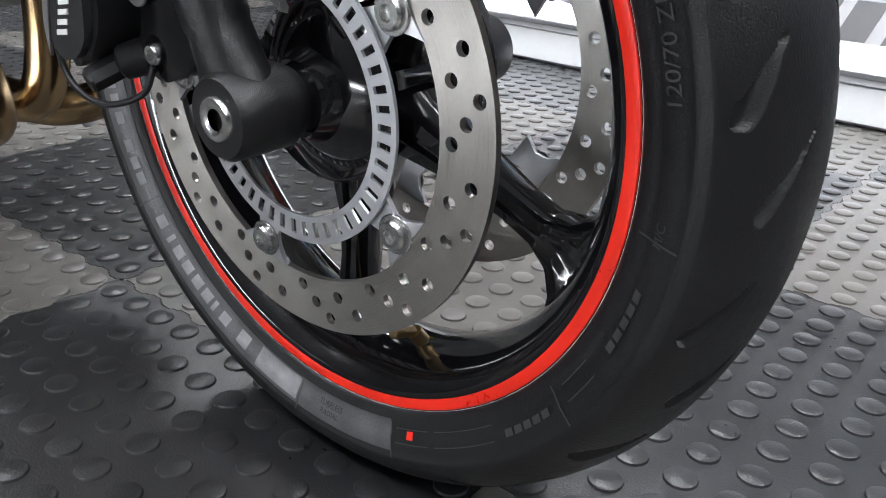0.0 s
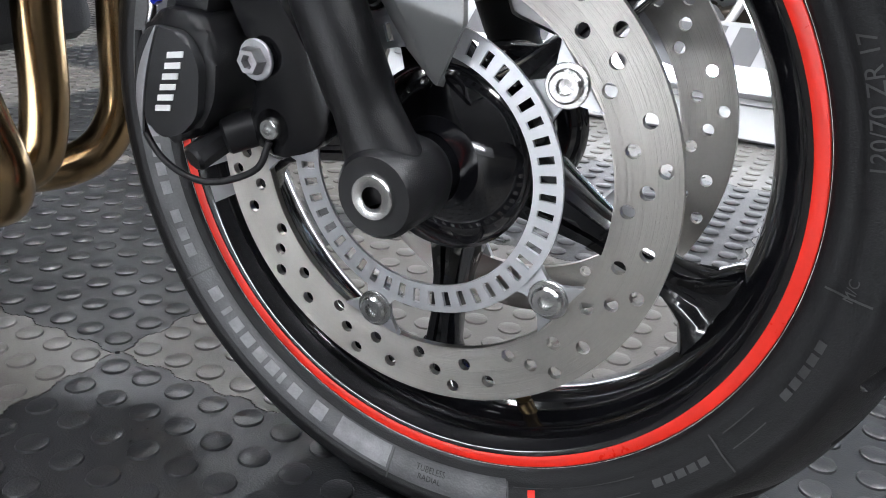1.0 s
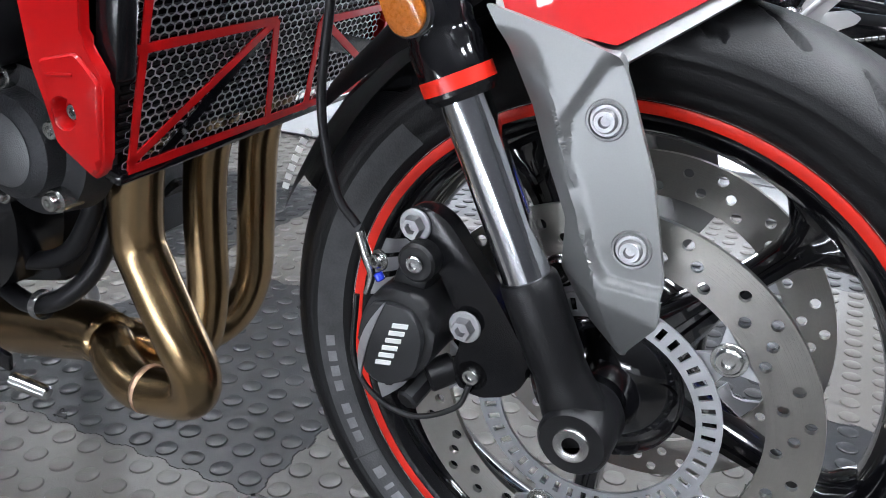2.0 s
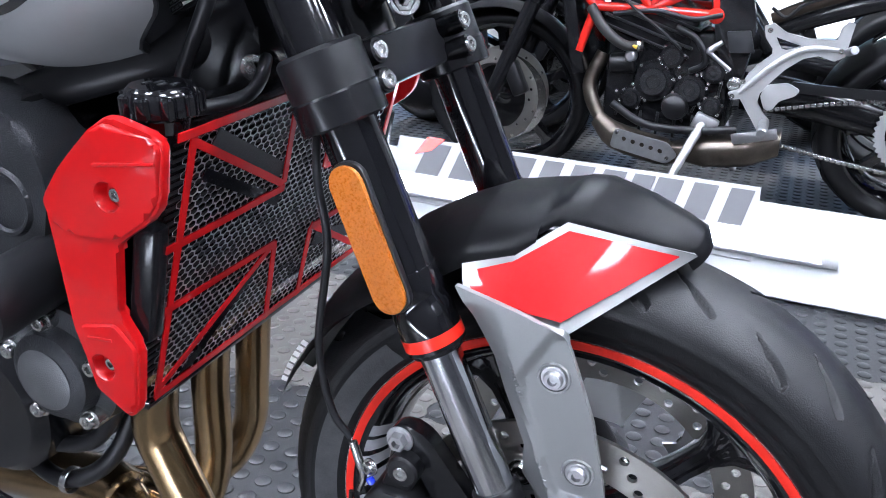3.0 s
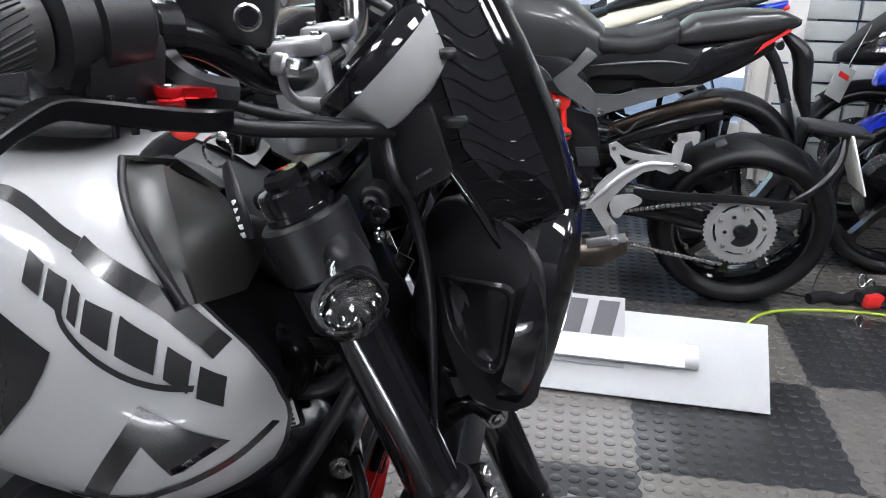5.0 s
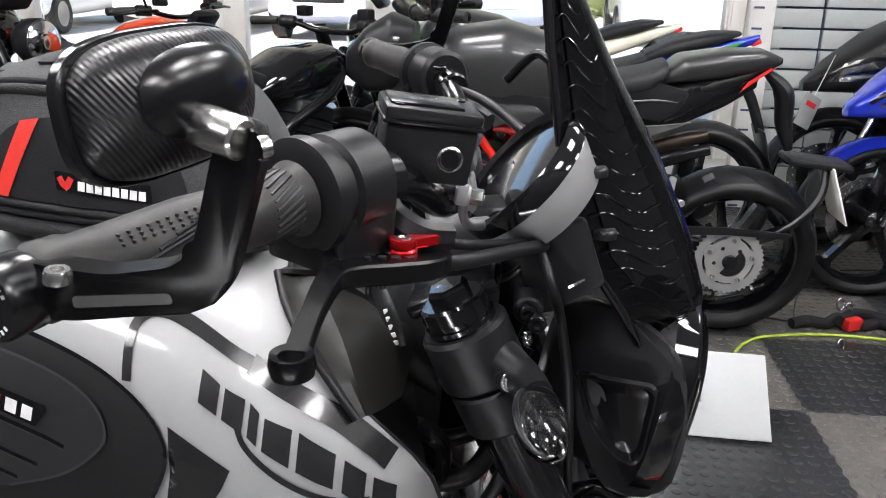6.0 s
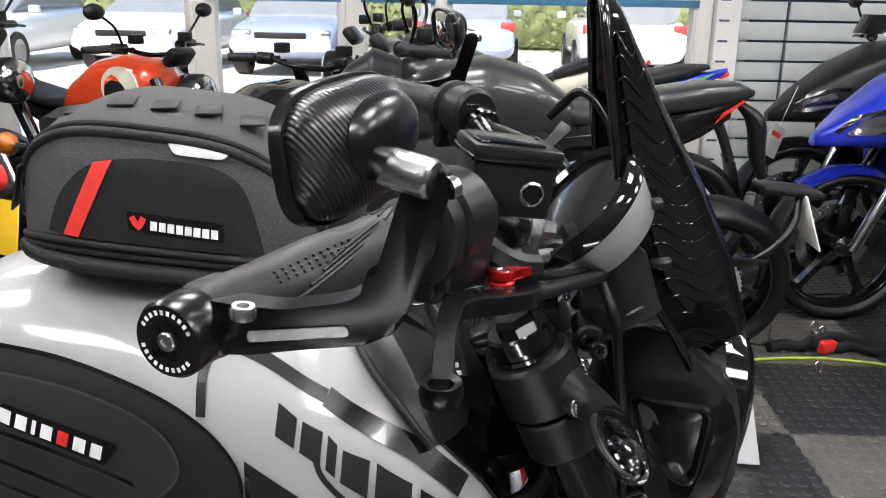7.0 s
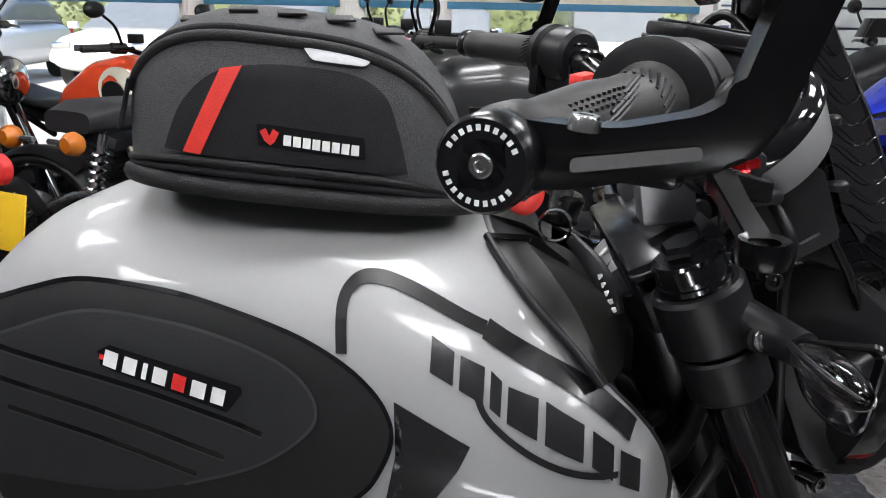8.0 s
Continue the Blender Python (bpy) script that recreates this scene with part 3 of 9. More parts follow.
# maker's name as plain blocks
for k, a in enumerate((216.6, 220.4, 223.6, 227.1, 230.7, 234.1, 236.7, 240.2)):
    w = 2.5 if k not in (1, 6) else 1.0
    band(a - w / 2, a + w / 2, 0.2348, 0.2432, SIDEWALL_PRINT_SHEEN, "sidewall_mark", 0.0006)
for a in (184.3, 188.0, 191.5, 195.0, 200.5, 204.0, 207.2):
    band(a - 1.2, a + 1.2, 0.2365, 0.2435, SIDEWALL_PRINT_SHEEN, "sidewall_mark", 0.0006)
for a in (211.8, 262.6, 285.5, 324.0, 353.5):
    band(a - 0.15, a + 0.15, 0.2300, 0.2540, EMBOSSED, "sidewall_mark", 0.0007)
band(244.6, 247.6, 0.2325, 0.2440, SIDEWALL_PRINT_SHEEN, "sidewall_mark", 0.0006)
# pale patch: a reflection on the glossy sidewall, painted as colour
band(250.6, 262.0, 0.2300, 0.2470, SIDEWALL_PRINT_SHEEN, "sidewall_mark", 0.0004)
band(263.2, 284.6, 0.2300, 0.2307, SIDEWALL_BAND, "sidewall_mark", 0.0006)
band(289.2, 290.6, 0.2350, 0.2400, RED_TAPE, "sidewall_mark", 0.0007)
for a0, a1 in ((286.5, 294.0), (295.5, 309.0), (326.0, 332.5)):
    for r0, r1 in ((0.2335, 0.2342), (0.2428, 0.2435)):
        band(a0, a1, r0, r1, EMBOSSED, "sidewall_mark", 0.0006)
for text, a0, r0, size in (("RADIAL", 270.5, 0.2420, 0.0056), ("TUBELESS", 270.5, 0.2360, 0.0056), ("120/70 ZR 17", 17.0, 0.2440, 0.0125), ("M/C", 354.5, 0.2425, 0.0075)):
    b = lettering(text, size, (lambda u, v, a0=a0, r0=r0: polar(r0 - v, a0 + math.degrees(u / r0), side_y(r0 - v) - 0.0009)))
    part("sidewall_lettering", b, RUBBER if "RA" in text or "TU" in text else EMBOSSED, tyre)
for k, a in enumerate((312.5, 314.6, 316.7, 318.8, 320.9, 337.5, 339.6, 341.7, 343.8, 345.9)):
    band(a - 0.8, a + 0.8, 0.2385, 0.2430, EMBOSSED, "sidewall_mark", 0.0007)
part("rim_tape", lathe([(0.2134, -0.0470), (0.2139, -0.0474), (0.2210, -0.0476), (0.2216, -0.0470)], WC, 160), RED_TAPE, wheel, "red rim tape")
part("rim_tape", lathe([(0.2134, 0.0470), (0.2139, 0.0474), (0.2210, 0.0476), (0.2216, 0.0470)], WC, 160), RED_TAPE, wheel, "red rim tape")
part("pinstripe", lathe([(0.2222, -0.0472), (0.2230, -0.0474), (0.2236, -0.0470)], WC, 160), WHITE_LINE, wheel, "thin white pinstripe")
# model name on the rim as plain slanted blocks
for k, a in enumerate((158, 163.5, 169.5, 176, 183, 190, 197.5)):
    b = bmesh.new()
    g = [[b.verts.new(polar(r, a - 2.1 + 4.2 * i / 4 + (r - 0.2) * 40, float(np.interp(r, [0.190, 0.196, 0.203, 0.2085], [-0.0148, -0.0306, -0.0406, -0.0448])))) for r in (0.1905, 0.196, 0.203, 0.208)] for i in range(5)]
    for i in range(4):
        for j in range(3):
            b.faces.new((g[i][j], g[i][j + 1], g[i + 1][j + 1], g[i + 1][j]))
    part("rim_mark", b, RIM_PRINT, wheel)

# brake discs, drilled, on five-armed carriers, with the slotted speed ring
HOLES = []
for k in range(24):
    for da, r in ((0.0, 0.1265), (5.2, 0.1365), (10.2, 0.1465)) if k % 2 == 0 else ((0.0, 0.1300), (6.0, 0.1420)):
        HOLES.append((r, 15 * k + da))


def disc_at(y, sign, name):
    outer = ring_outline(0.1555, 160)
    holes = [ring_outline(0.1185, 96)] + [ring_outline(0.0043, 12, (r * math.cos(radians(a)), r * math.sin(radians(a)))) for r, a in HOLES]
    d = part(name, holed(outer, holes, lambda u, v, w: Vector((WC.x + u, WC.y + y + sign * w, WC.z + v)), 0.0045), DISC_STEEL, wheel, "drilled steel brake disc", 40)
    for k in range(5):
        a = 36 + 72 * k
        arm = [(0.088, -9), (0.100, -4.5), (0.108, -6), (0.1195, -11), (0.1195, 11), (0.108, 6), (0.100, 4.5), (0.088, 9)]
        ol = [(r * math.cos(radians(a + t)), r * math.sin(radians(a + t))) for r, t in arm]
        part("carrier_arm", plate(ol, lambda u, v, w: Vector((WC.x + u, WC.y + y + sign * (w - 0.001), WC.z + v)), 0.0036, 0.0006), ABS_STEEL, d)
        part("disc_bolt", bolt_head(polar(0.1075, a, y - sign * 0.001), (0, -sign, 0), 0.0095, 0.0055, True, 0.0125), STEEL, d)
    return d


disc_r = disc_at(-0.073, 1, "brake_disc")
disc_at(0.073, -1, "brake_disc")
slots = []
for k in range(48):
    a = radians(7.5 * k)
    ca, sa = math.cos(a), math.sin(a)
    slots.append([(r * ca - t * sa, r * sa + t * ca) for r, t in ((0.0775, -0.0022), (0.0875, -0.0024), (0.0875, 0.0024), (0.0775, 0.0022))])
part("speed_ring", holed(ring_outline(0.0915, 96), [ring_outline(0.0735, 96)] + slots, lambda u, v, w: Vector((WC.x + u, WC.y - 0.0775 + w, WC.z + v)), 0.0022), ABS_STEEL, disc_r, "slotted zinc speed sensor ring")
part("valve", joined(rod(polar(0.188, -74, -0.010), polar(0.178, -74, -0.016), 0.0060), rod(polar(0.178, -74, -0.016), polar(0.170, -74, -0.036), 0.0042, 0.0046, 14, 0.001)), BRASS, wheel, "brass capped tyre valve")
part("axle", lathe([(0.0065, -0.1290), (0.0085, -0.1300), (0.0125, -0.1300), (0.0135, -0.1285), (0.0135, 0.125)], WC, 32), STEEL, wheel)

# fork
def fork_x(z):
    return -0.045 - 0.435 * (z - 0.396)


FD = Vector((-0.3989, 0, 0.9170))


def fork_pt(z, y):
    return Vector((fork_x(z), y, z))


for y, nm in ((-0.092, "right"), (0.118, "left")):
    out = -1 if y < 0 else 1
    leg = part("fork_leg", rod(fork_pt(0.375, y), fork_pt(0.545, y), 0.0170, segs=32), FORK_CHROME, bike, "polished fork tube with black outer tube")
    rings = []
    for z, rx, ry in ((0.284, 0.0215, 0.018), (0.306, 0.0215, 0.019), (0.326, 0.0180, 0.0190), (0.334, 0.0172, 0.0185), (0.339, 0.0184, 0.0200), (0.388, 0.0190, 0.0205), (0.394, 0.0184, 0.0200), (0.396, 0.0172, 0.0188)):
        c = fork_pt(z, y)
        rings.append([c + Vector((math.cos(2 * math.pi * k / 28) * rx, math.sin(2 * math.pi * k / 28) * ry, -0.435 * math.cos(2 * math.pi * k / 28) * rx * -1.0)) for k in range(28)])
    foot = part("fork_foot", loft(rings), CAST_BLACK, leg, "black cast axle foot", 60)
    part("axle_boss", lathe([(0.0125, out * 0.127), (0.0230, out * 0.1275), (0.0260, out * 0.1235), (0.0265, out * 0.086), (0.022, out * 0.076), (0.0, out * 0.074)], WC, 40), CAST_BLACK, leg)
    part("wheel_spacer", lathe([(0.0, out * 0.055), (0.0185, out * 0.055), (0.0205, out * 0.060), (0.0205, out * 0.078), (0.0, out * 0.078)], WC, 32), SATIN_BLACK, leg)
    part("seal_collar", sweep([fork_pt(0.512, y), fork_pt(0.516, y), fork_pt(0.519, y)], [0.0215, 0.0245, 0.0245], 36, curved=False), SATIN_BLACK, leg, "", 30)
    part("red_band", rod(fork_pt(0.519, y), fork_pt(0.528, y), 0.0250, segs=36), RED_TAPE, leg, "red band round the fork")
    part("seal_collar", sweep([fork_pt(0.528, y), fork_pt(0.546, y), fork_pt(0.549, y), fork_pt(0.556, y), fork_pt(0.559, y), fork_pt(0.575, y)], [0.0246, 0.0246, 0.0230, 0.0230, 0.0240, 0.0232], 36, curved=False), GLOSS_BLACK, leg, "", 30)
    part("outer_tube", sweep([fork_pt(0.57, y), fork_pt(0.69, y), fork_pt(0.72, y), fork_pt(0.94, y)], [0.0226, 0.0226, 0.0222, 0.0220], 40, curved=False), GLOSS_BLACK, leg, "gloss black fork outer tube")
    part("fork_cap", joined(sweep([fork_pt(0.958, y), fork_pt(0.966, y), fork_pt(0.9662, y), fork_pt(0.970, y), fork_pt(0.9702, y), fork_pt(0.980, y), fork_pt(0.982, y)], [0.0265, 0.0265, 0.0248, 0.0248, 0.0258, 0.0254, 0.0236], 40, curved=False), bolt_head(fork_pt(0.980, y), FD, 0.0165, 0.013, False, 0, True)), GLOSS_BLACK, leg, "gloss black fork cap with hexagon top", 28)

# triple clamps
def clamp(z, r, h, name, label):
    pieces = []
    for y in (-0.092, 0.118):
        c = fork_pt(z, y)
        pieces.append(sweep([c - FD * h / 2, c - FD * (h / 2 - 0.003), c + FD * (h / 2 - 0.003), c + FD * h / 2], [r - 0.003, r, r, r - 0.003], 40, curved=False))
    c = fork_pt(z, 0.013)
    pieces.append(box(c - Vector((0.012, 0, 0.004)), (0.05, 0.17, h * 0.8), 0.006, (0, -23.5, 0)))
    return part(name, joined(*pieces), MATT_BLACK, bike, label, 28)


lower = clamp(0.712, 0.0325, 0.052, "lower_clamp", "black lower fork clamp")
upper = clamp(0.940, 0.0335, 0.046, "upper_clamp", "black upper fork clamp")
for y in (-0.092, 0.118):
    part("clamp_collar", sweep([fork_pt(0.684, y), fork_pt(0.6855, y), fork_pt(0.7045, y), fork_pt(0.706, y)], [0.0325, 0.0338, 0.0338, 0.0325], 40, curved=False), SATIN_BLACK, lower, "", 28)
part("clamp_sleeve", sweep([fork_pt(0.882, -0.092), fork_pt(0.8845, -0.092), fork_pt(0.9135, -0.092), fork_pt(0.9155, -0.092)], [0.0285, 0.0305, 0.0310, 0.0290], 40, curved=False), MATT_BLACK, upper, "black indicator collar", 28)
part("clamp_sleeve", sweep([fork_pt(0.882, 0.118), fork_pt(0.8845, 0.118), fork_pt(0.9135, 0.118), fork_pt(0.9155, 0.118)], [0.0285, 0.0305, 0.0310, 0.0290], 40, curved=False), MATT_BLACK, upper, "black indicator collar", 28)
for y, s in ((-0.092, 1), (0.118, -1)):
    for dz in (0.0, -0.021):
        c = Vector((-0.157 + (-dz) * 0.30, y + s * 0.026, 0.733 + dz))
        part("clamp_lug", rod(c + Vector((-0.02, 0.0, -0.008)), c + Vector((0.002, -0.002 * s, 0.001)), 0.0098, segs=18), SATIN_BLACK, lower)
        part("clamp_bolt", bolt_head(c + Vector((0.002, -0.002 * s, 0.001)), (0.9, -0.25, 0.35), 0.0072, 0.0035), STEEL, lower)
    part("clamp_bolt", bolt_head(Vector((-0.243, y + s * 0.030, 0.935)), (0.85, -0.3, 0.35), 0.006, 0.004), STEEL, upper)

# side reflector on the fork
ref_a, ref_b = Vector((-0.158, -0.1205, 0.655)), Vector((-0.118, -0.1235, 0.560))
d = (ref_b - ref_a).normalized()
sidev = Vector((d.z, 0, -d.x))
stad = [(0.0445 + 0.0135 * math.sin(a), 0.0135 * math.cos(a)) for a in [math.pi * i / 10 for i in range(11)]] + [(-0.0445 - 0.0135 * math.sin(a), -0.0135 * math.cos(a)) for a in [math.pi * i / 10 for i in range(11)]]
mid_ref = (ref_a + ref_b) / 2
reflector = part("reflector", plate(stad, lambda u, v, w: mid_ref + d * u + sidev * v + Vector((0, -w, 0)), 0.004, 0.0012), ORANGE, bike, "long amber side reflector")
part("reflector_back", plate([(u * 1.03, v * 1.16) for u, v in stad], lambda u, v, w: mid_ref + d * u + sidev * v + Vector((0, 0.006 - w, 0)), 0.006, 0.001), MATT_BLACK, reflector)

# front mudguard: black crest, grey sides with a red panel, grey fork shields
GX_ = [-0.226, -0.190, -0.159, -0.120, -0.084, -0.045, -0.026, -0.013, 0.005, 0.040, 0.070, 0.084, 0.089]
G_TOP = [0.510, 0.545, 0.574, 0.597, 0.611, 0.620, 0.624, 0.632, 0.634, 0.624, 0.611, 0.604, 0.590]
G_HALF = [0.072, 0.076, 0.078, 0.082, 0.089, 0.081, 0.064, 0.052, 0.050, 0.045, 0.037, 0.030, 0.024]
G_EDGE = [0.480, 0.508, 0.530, 0.552, 0.577, 0.587, 0.600, 0.608, 0.606, 0.600, 0.593, 0.588, 0.578]


def guard_rib(x, n=28):
    """One arched rib of the mudguard's black crest."""
    top, half, edge = (float(np.interp(x, GX_, q)) for q in (G_TOP, G_HALF, G_EDGE))
    out = []
    for i in range(n + 1):
        a = math.pi * i / n
        c, sn = math.cos(a), math.sin(a)
        peak = 0.35 if -0.02 < x else 0.15
        out.append(Vector((x - 0.010 * (1 - sn) * (x > -0.03), WC.y - half * math.copysign(abs(c) ** 0.80, c), edge + (top - edge) * (sn ** 0.85 * (1 - peak) + peak * (1 - abs(c))))))
    return out


b = loft([guard_rib(float(x)) for x in sorted({round(float(v), 4) for v in list(np.linspace(-0.226, 0.089, 40)) + GX_})], closed=False, caps=False)
bmesh.ops.solidify(b, geom=b.faces[:], thickness=0.003)
mudguard = part("front_mudguard", b, MATT_BLACK, bike, "matt black mudguard with grey sides and red panels", 50)


def ruled(top, bot, s, lift, thick, n=24):
    """A side panel stretched between an upper and a lower edge, mirrored by s."""
    def along(pts, t):
        k = t * (len(pts) - 1)
        return Vector([float(np.interp(k, range(len(pts)), [p[j] for p in pts])) for j in range(3)])
    b = bmesh.new()
    rows = []
    for i in range(n + 1):
        p, q = along(top, i / n), along(bot, i / n)
        row = []
        for j in range(5):
            m = p.lerp(q, j / 4)
            row.append(b.verts.new((m.x, WC.y + s * (m.y + lift * 0.75), m.z + lift * 0.65)))
        rows.append(row)
    for p, q in zip(rows, rows[1:]):
        for j in range(4):
            b.faces.new((p[j], p[j + 1], q[j + 1], q[j]))
    bmesh.ops.recalc_face_normals(b, faces=b.faces[:])
    bmesh.ops.solidify(b, geom=b.faces[:], thickness=thick)
    return b


for s in (-1, 1):
    yo = WC.y
    part("grey_side", ruled([(-0.084, 0.0885, 0.5805), (-0.046, 0.080, 0.592), (-0.013, 0.052, 0.6125), (0.080, 0.036, 0.5965)], [(-0.075, 0.1065, 0.560), (-0.036, 0.1045, 0.550), (0.002, 0.099, 0.5415), (0.082, 0.033, 0.5945)], s, 0.0, 0.004), GREY_FENDER, mudguard, "satin grey side panel", 30)
    part("red_panel", ruled([(-0.078, 0.094, 0.5765), (-0.044, 0.085, 0.5875), (-0.010, 0.0575, 0.6075), (0.069, 0.0430, 0.5955)], [(-0.068, 0.1055, 0.5645), (-0.035, 0.1035, 0.5575), (-0.001, 0.099, 0.5525), (0.070, 0.0415, 0.5945)], s, 0.0014, 0.0008), RED_PAINT, mudguard, "gloss red panel", 30)
    y0 = WC.y + s * 0.1115
    shield = rounded([(-0.081, 0.573), (-0.066, 0.548), (-0.053, 0.510), (-0.043, 0.482), (-0.0235, 0.441), (-0.0282, 0.400), (-0.0102, 0.361), (0.0205, 0.3455), (0.0455, 0.383), (0.0440, 0.4175), (0.0310, 0.478), (0.012, 0.530), (0.004, 0.549), (-0.034, 0.561)], 0.003, 2)
    well = [(-0.004, 0.546), (-0.026, 0.508), (-0.024, 0.482), (-0.010, 0.445), (0.000, 0.418), (0.008, 0.4075), (0.060, 0.404), (0.060, 0.55)]

    def shield_at(u, v):
        """The shield's face: a broad recess round the bolts, a turned-back rear edge, a sloping foot."""
        dist = 1.0
        for (u0, v0), (u1, v1) in zip(well, well[1:] + well[:1]):
            n = Vector((v1 - v0, u0 - u1)).normalized()
            dist = min(dist, -((u - u0) * n.x + (v - v0) * n.y))
        sunk = min(1.0, max(0.0, dist / 0.008 + 0.5))
        sunk = sunk * sunk * (3 - 2 * sunk)
        ridge = (u + 0.0145) + 0.32 * (v - 0.4544)
        rear = max(0.0, -ridge) * min(1.0, max(0.0, (0.56 - v) / 0.05))
        toe = max(0.0, 0.3925 - v - 0.25 * (u - 0.005))
        return Vector((u, y0 - s * (0.0042 * sunk + 0.85 * rear + 0.45 * toe), v))

    sb = bmesh.new()
    bmesh.ops.triangulate(sb, faces=[sb.faces.new([sb.verts.new((u, v, 0)) for u, v in shield])])
    for _ in range(6):
        es = [q for q in sb.edges if q.calc_length() > 0.0045]
        if not es:
            break
        bmesh.ops.subdivide_edges(sb, edges=es, cuts=1)
        bmesh.ops.triangulate(sb, faces=sb.faces[:])
    for v in sb.verts:
        v.co = shield_at(v.co.x, v.co.y)
    bmesh.ops.recalc_face_normals(sb, faces=sb.faces[:])
    bmesh.ops.solidify(sb, geom=sb.faces[:], thickness=0.005)
    sh = part("fork_shield", sb, GREY_FENDER, mudguard, "satin grey fork shield with two bolts", 26)
    for bx, bz in ((-0.001, 0.5105), (0.0228, 0.4310)):
        part("shield_boss", lathe([(0.0132, 0.0), (0.0124, s * 0.0016), (0.0110, s * 0.0014), (0.0100, -s * 0.002)], (bx, y0 - s * 0.0040, bz), 28), GREY_FENDER, sh)
        part("shield_bolt", bolt_head((bx, y0 - s * 0.0040, bz), (0, s, 0), 0.0076, 0.0060, True, 0.0100), ALLOY, sh)

# rear extender of the mudguard, hugging the tyre
b = bmesh.new()
grid = []
for phi, r, half in ((128, 0.303, 0.066), (138, 0.303, 0.064), (147, 0.304, 0.060), (155, 0.307, 0.052), (161, 0.312, 0.042), (165.5, 0.3175, 0.030)):
    grid.append([b.verts.new(polar(r - 0.012 * abs(t) ** 2.4 * (half / 0.066), phi - 5 * (1 - abs(t)) * (phi > 150), half * t)) for t in [i / 8 for i in range(-8, 9)]])
for p, q in zip(grid, grid[1:]):
    for k in range(16):
        b.faces.new((p[k], p[k + 1], q[k + 1], q[k]))
bmesh.ops.solidify(b, geom=b.faces[:], thickness=0.003)
ext = part("mudguard_extender", b, MATT_BLACK, mudguard, "black plastic mudguard extender", 60)
for k in range(7):
    a = 146.5 + 2.0 * k
    part("extender_mark", plate([(-0.0032, -0.003), (0.0022, -0.003), (0.0034, 0.003), (-0.002, 0.003)], lambda u, v, w, a=a: polar(0.3020 + v + 0.0009 * k, a + u * 190, -0.0585 + 0.0022 * k - w), 0.0006), LETTER_WHITE, ext)

# right brake caliper with bracket, bolts, hose and sensor lead
caliper = part("brake_caliper", plate(rounded([(-0.160, 0.352), (-0.146, 0.378), (-0.112, 0.376), (-0.100, 0.358), (-0.104, 0.326), (-0.124, 0.300), (-0.152, 0.294), (-0.166, 0.318)], 0.012), in_xz(-0.118), 0.052, 0.008, 3), CAST_BLACK, bike, "black two-piston brake caliper", 55)
part("caliper_face", plate(rounded([(-0.156, 0.352), (-0.147, 0.368), (-0.118, 0.366), (-0.108, 0.348), (-0.113, 0.318), (-0.128, 0.304), (-0.150, 0.300), (-0.160, 0.322)], 0.008), in_xz(-0.124), 0.008, 0.003, 3), DARK_GREY, caliper, smooth=55)
sliver = [(-0.158 + 0.020 * (i / 12) ** 1.6 - 0.006 * math.sin(math.pi * i / 12), 0.302 + 0.066 * i / 12) for i in range(13)] + [(-0.137 - 0.013 * (1 - (1 - i / 12) ** 2) - 0.008 * (i / 12), 0.368 - 0.066 * i / 12) for i in range(13)]
part("caliper_stripe", plate(sliver, in_xz(-0.1252), 0.002, 0.0), ALLOY, caliper, "bare alloy crescent")
for k in range(6):
    u, v = -0.1395 + 0.0028 * k, 0.318 + 0.0066 * k
    part("caliper_mark", plate([(u - 0.0062, v - 0.0008), (u + 0.0062, v + 0.0010), (u + 0.0070, v + 0.0046), (u - 0.0054, v + 0.0028)], in_xz(-0.1248), 0.001), LETTER_WHITE, caliper)
part("caliper_ear", joined(rod((-0.121, -0.110, 0.396), (-0.121, -0.076, 0.396), 0.0145, segs=28, bevel=0.002), box((-0.127, -0.092, 0.380), (0.026, 0.030, 0.034), 0.005, (0, 20, 0))), CAST_BLACK, caliper)
part("slide_pin", bolt_head((-0.121, -0.110, 0.396), (0, -1, 0), 0.0065, 0.003), STEEL, caliper)
part("caliper_knob", joined(rod((-0.122, -0.122, 0.290), (-0.116, -0.095, 0.300), 0.009, segs=8, bevel=0.002), rod((-0.116, -0.100, 0.300), (-0.100, -0.085, 0.306), 0.012, segs=20, bevel=0.002)), MATT_BLACK, caliper)
bracket = part("caliper_bracket", plate(rounded([(-0.146, 0.414), (-0.128, 0.436), (-0.104, 0.428), (-0.062, 0.372), (-0.036, 0.330), (-0.046, 0.302), (-0.082, 0.290), (-0.100, 0.305), (-0.088, 0.345), (-0.112, 0.392)], 0.012), in_xz(-0.096), 0.016, 0.003, 2), SATIN_BLACK, bike, "black caliper bracket with zinc bolts", 50)
for x, z, y in ((-0.128, 0.419, -0.096), (-0.086, 0.351, -0.100)):
    part("bracket_bolt", bolt_head((x, y, z), (0, -1, 0), 0.0086, 0.009, True, 0.0122, True), ALLOY, bracket)
part("sensor_boss", rod((-0.081, -0.096, 0.310), (-0.081, -0.078, 0.310), 0.014, segs=20, bevel=0.002), SATIN_BLACK, bracket)
part("sensor_screw", bolt_head((-0.081, -0.096, 0.310), (0, -1, 0), 0.0068, 0.0045), STEEL, bracket)
part("brake_hose", sweep([(-0.200, -0.075, 0.720), (-0.190, -0.105, 0.650), (-0.182, -0.108, 0.590), (-0.196, -0.106, 0.500), (-0.188, -0.104, 0.437), (-0.172, -0.102, 0.412)], 0.0034, 12, 8), MATT_BLACK, bike, "black brake hose")
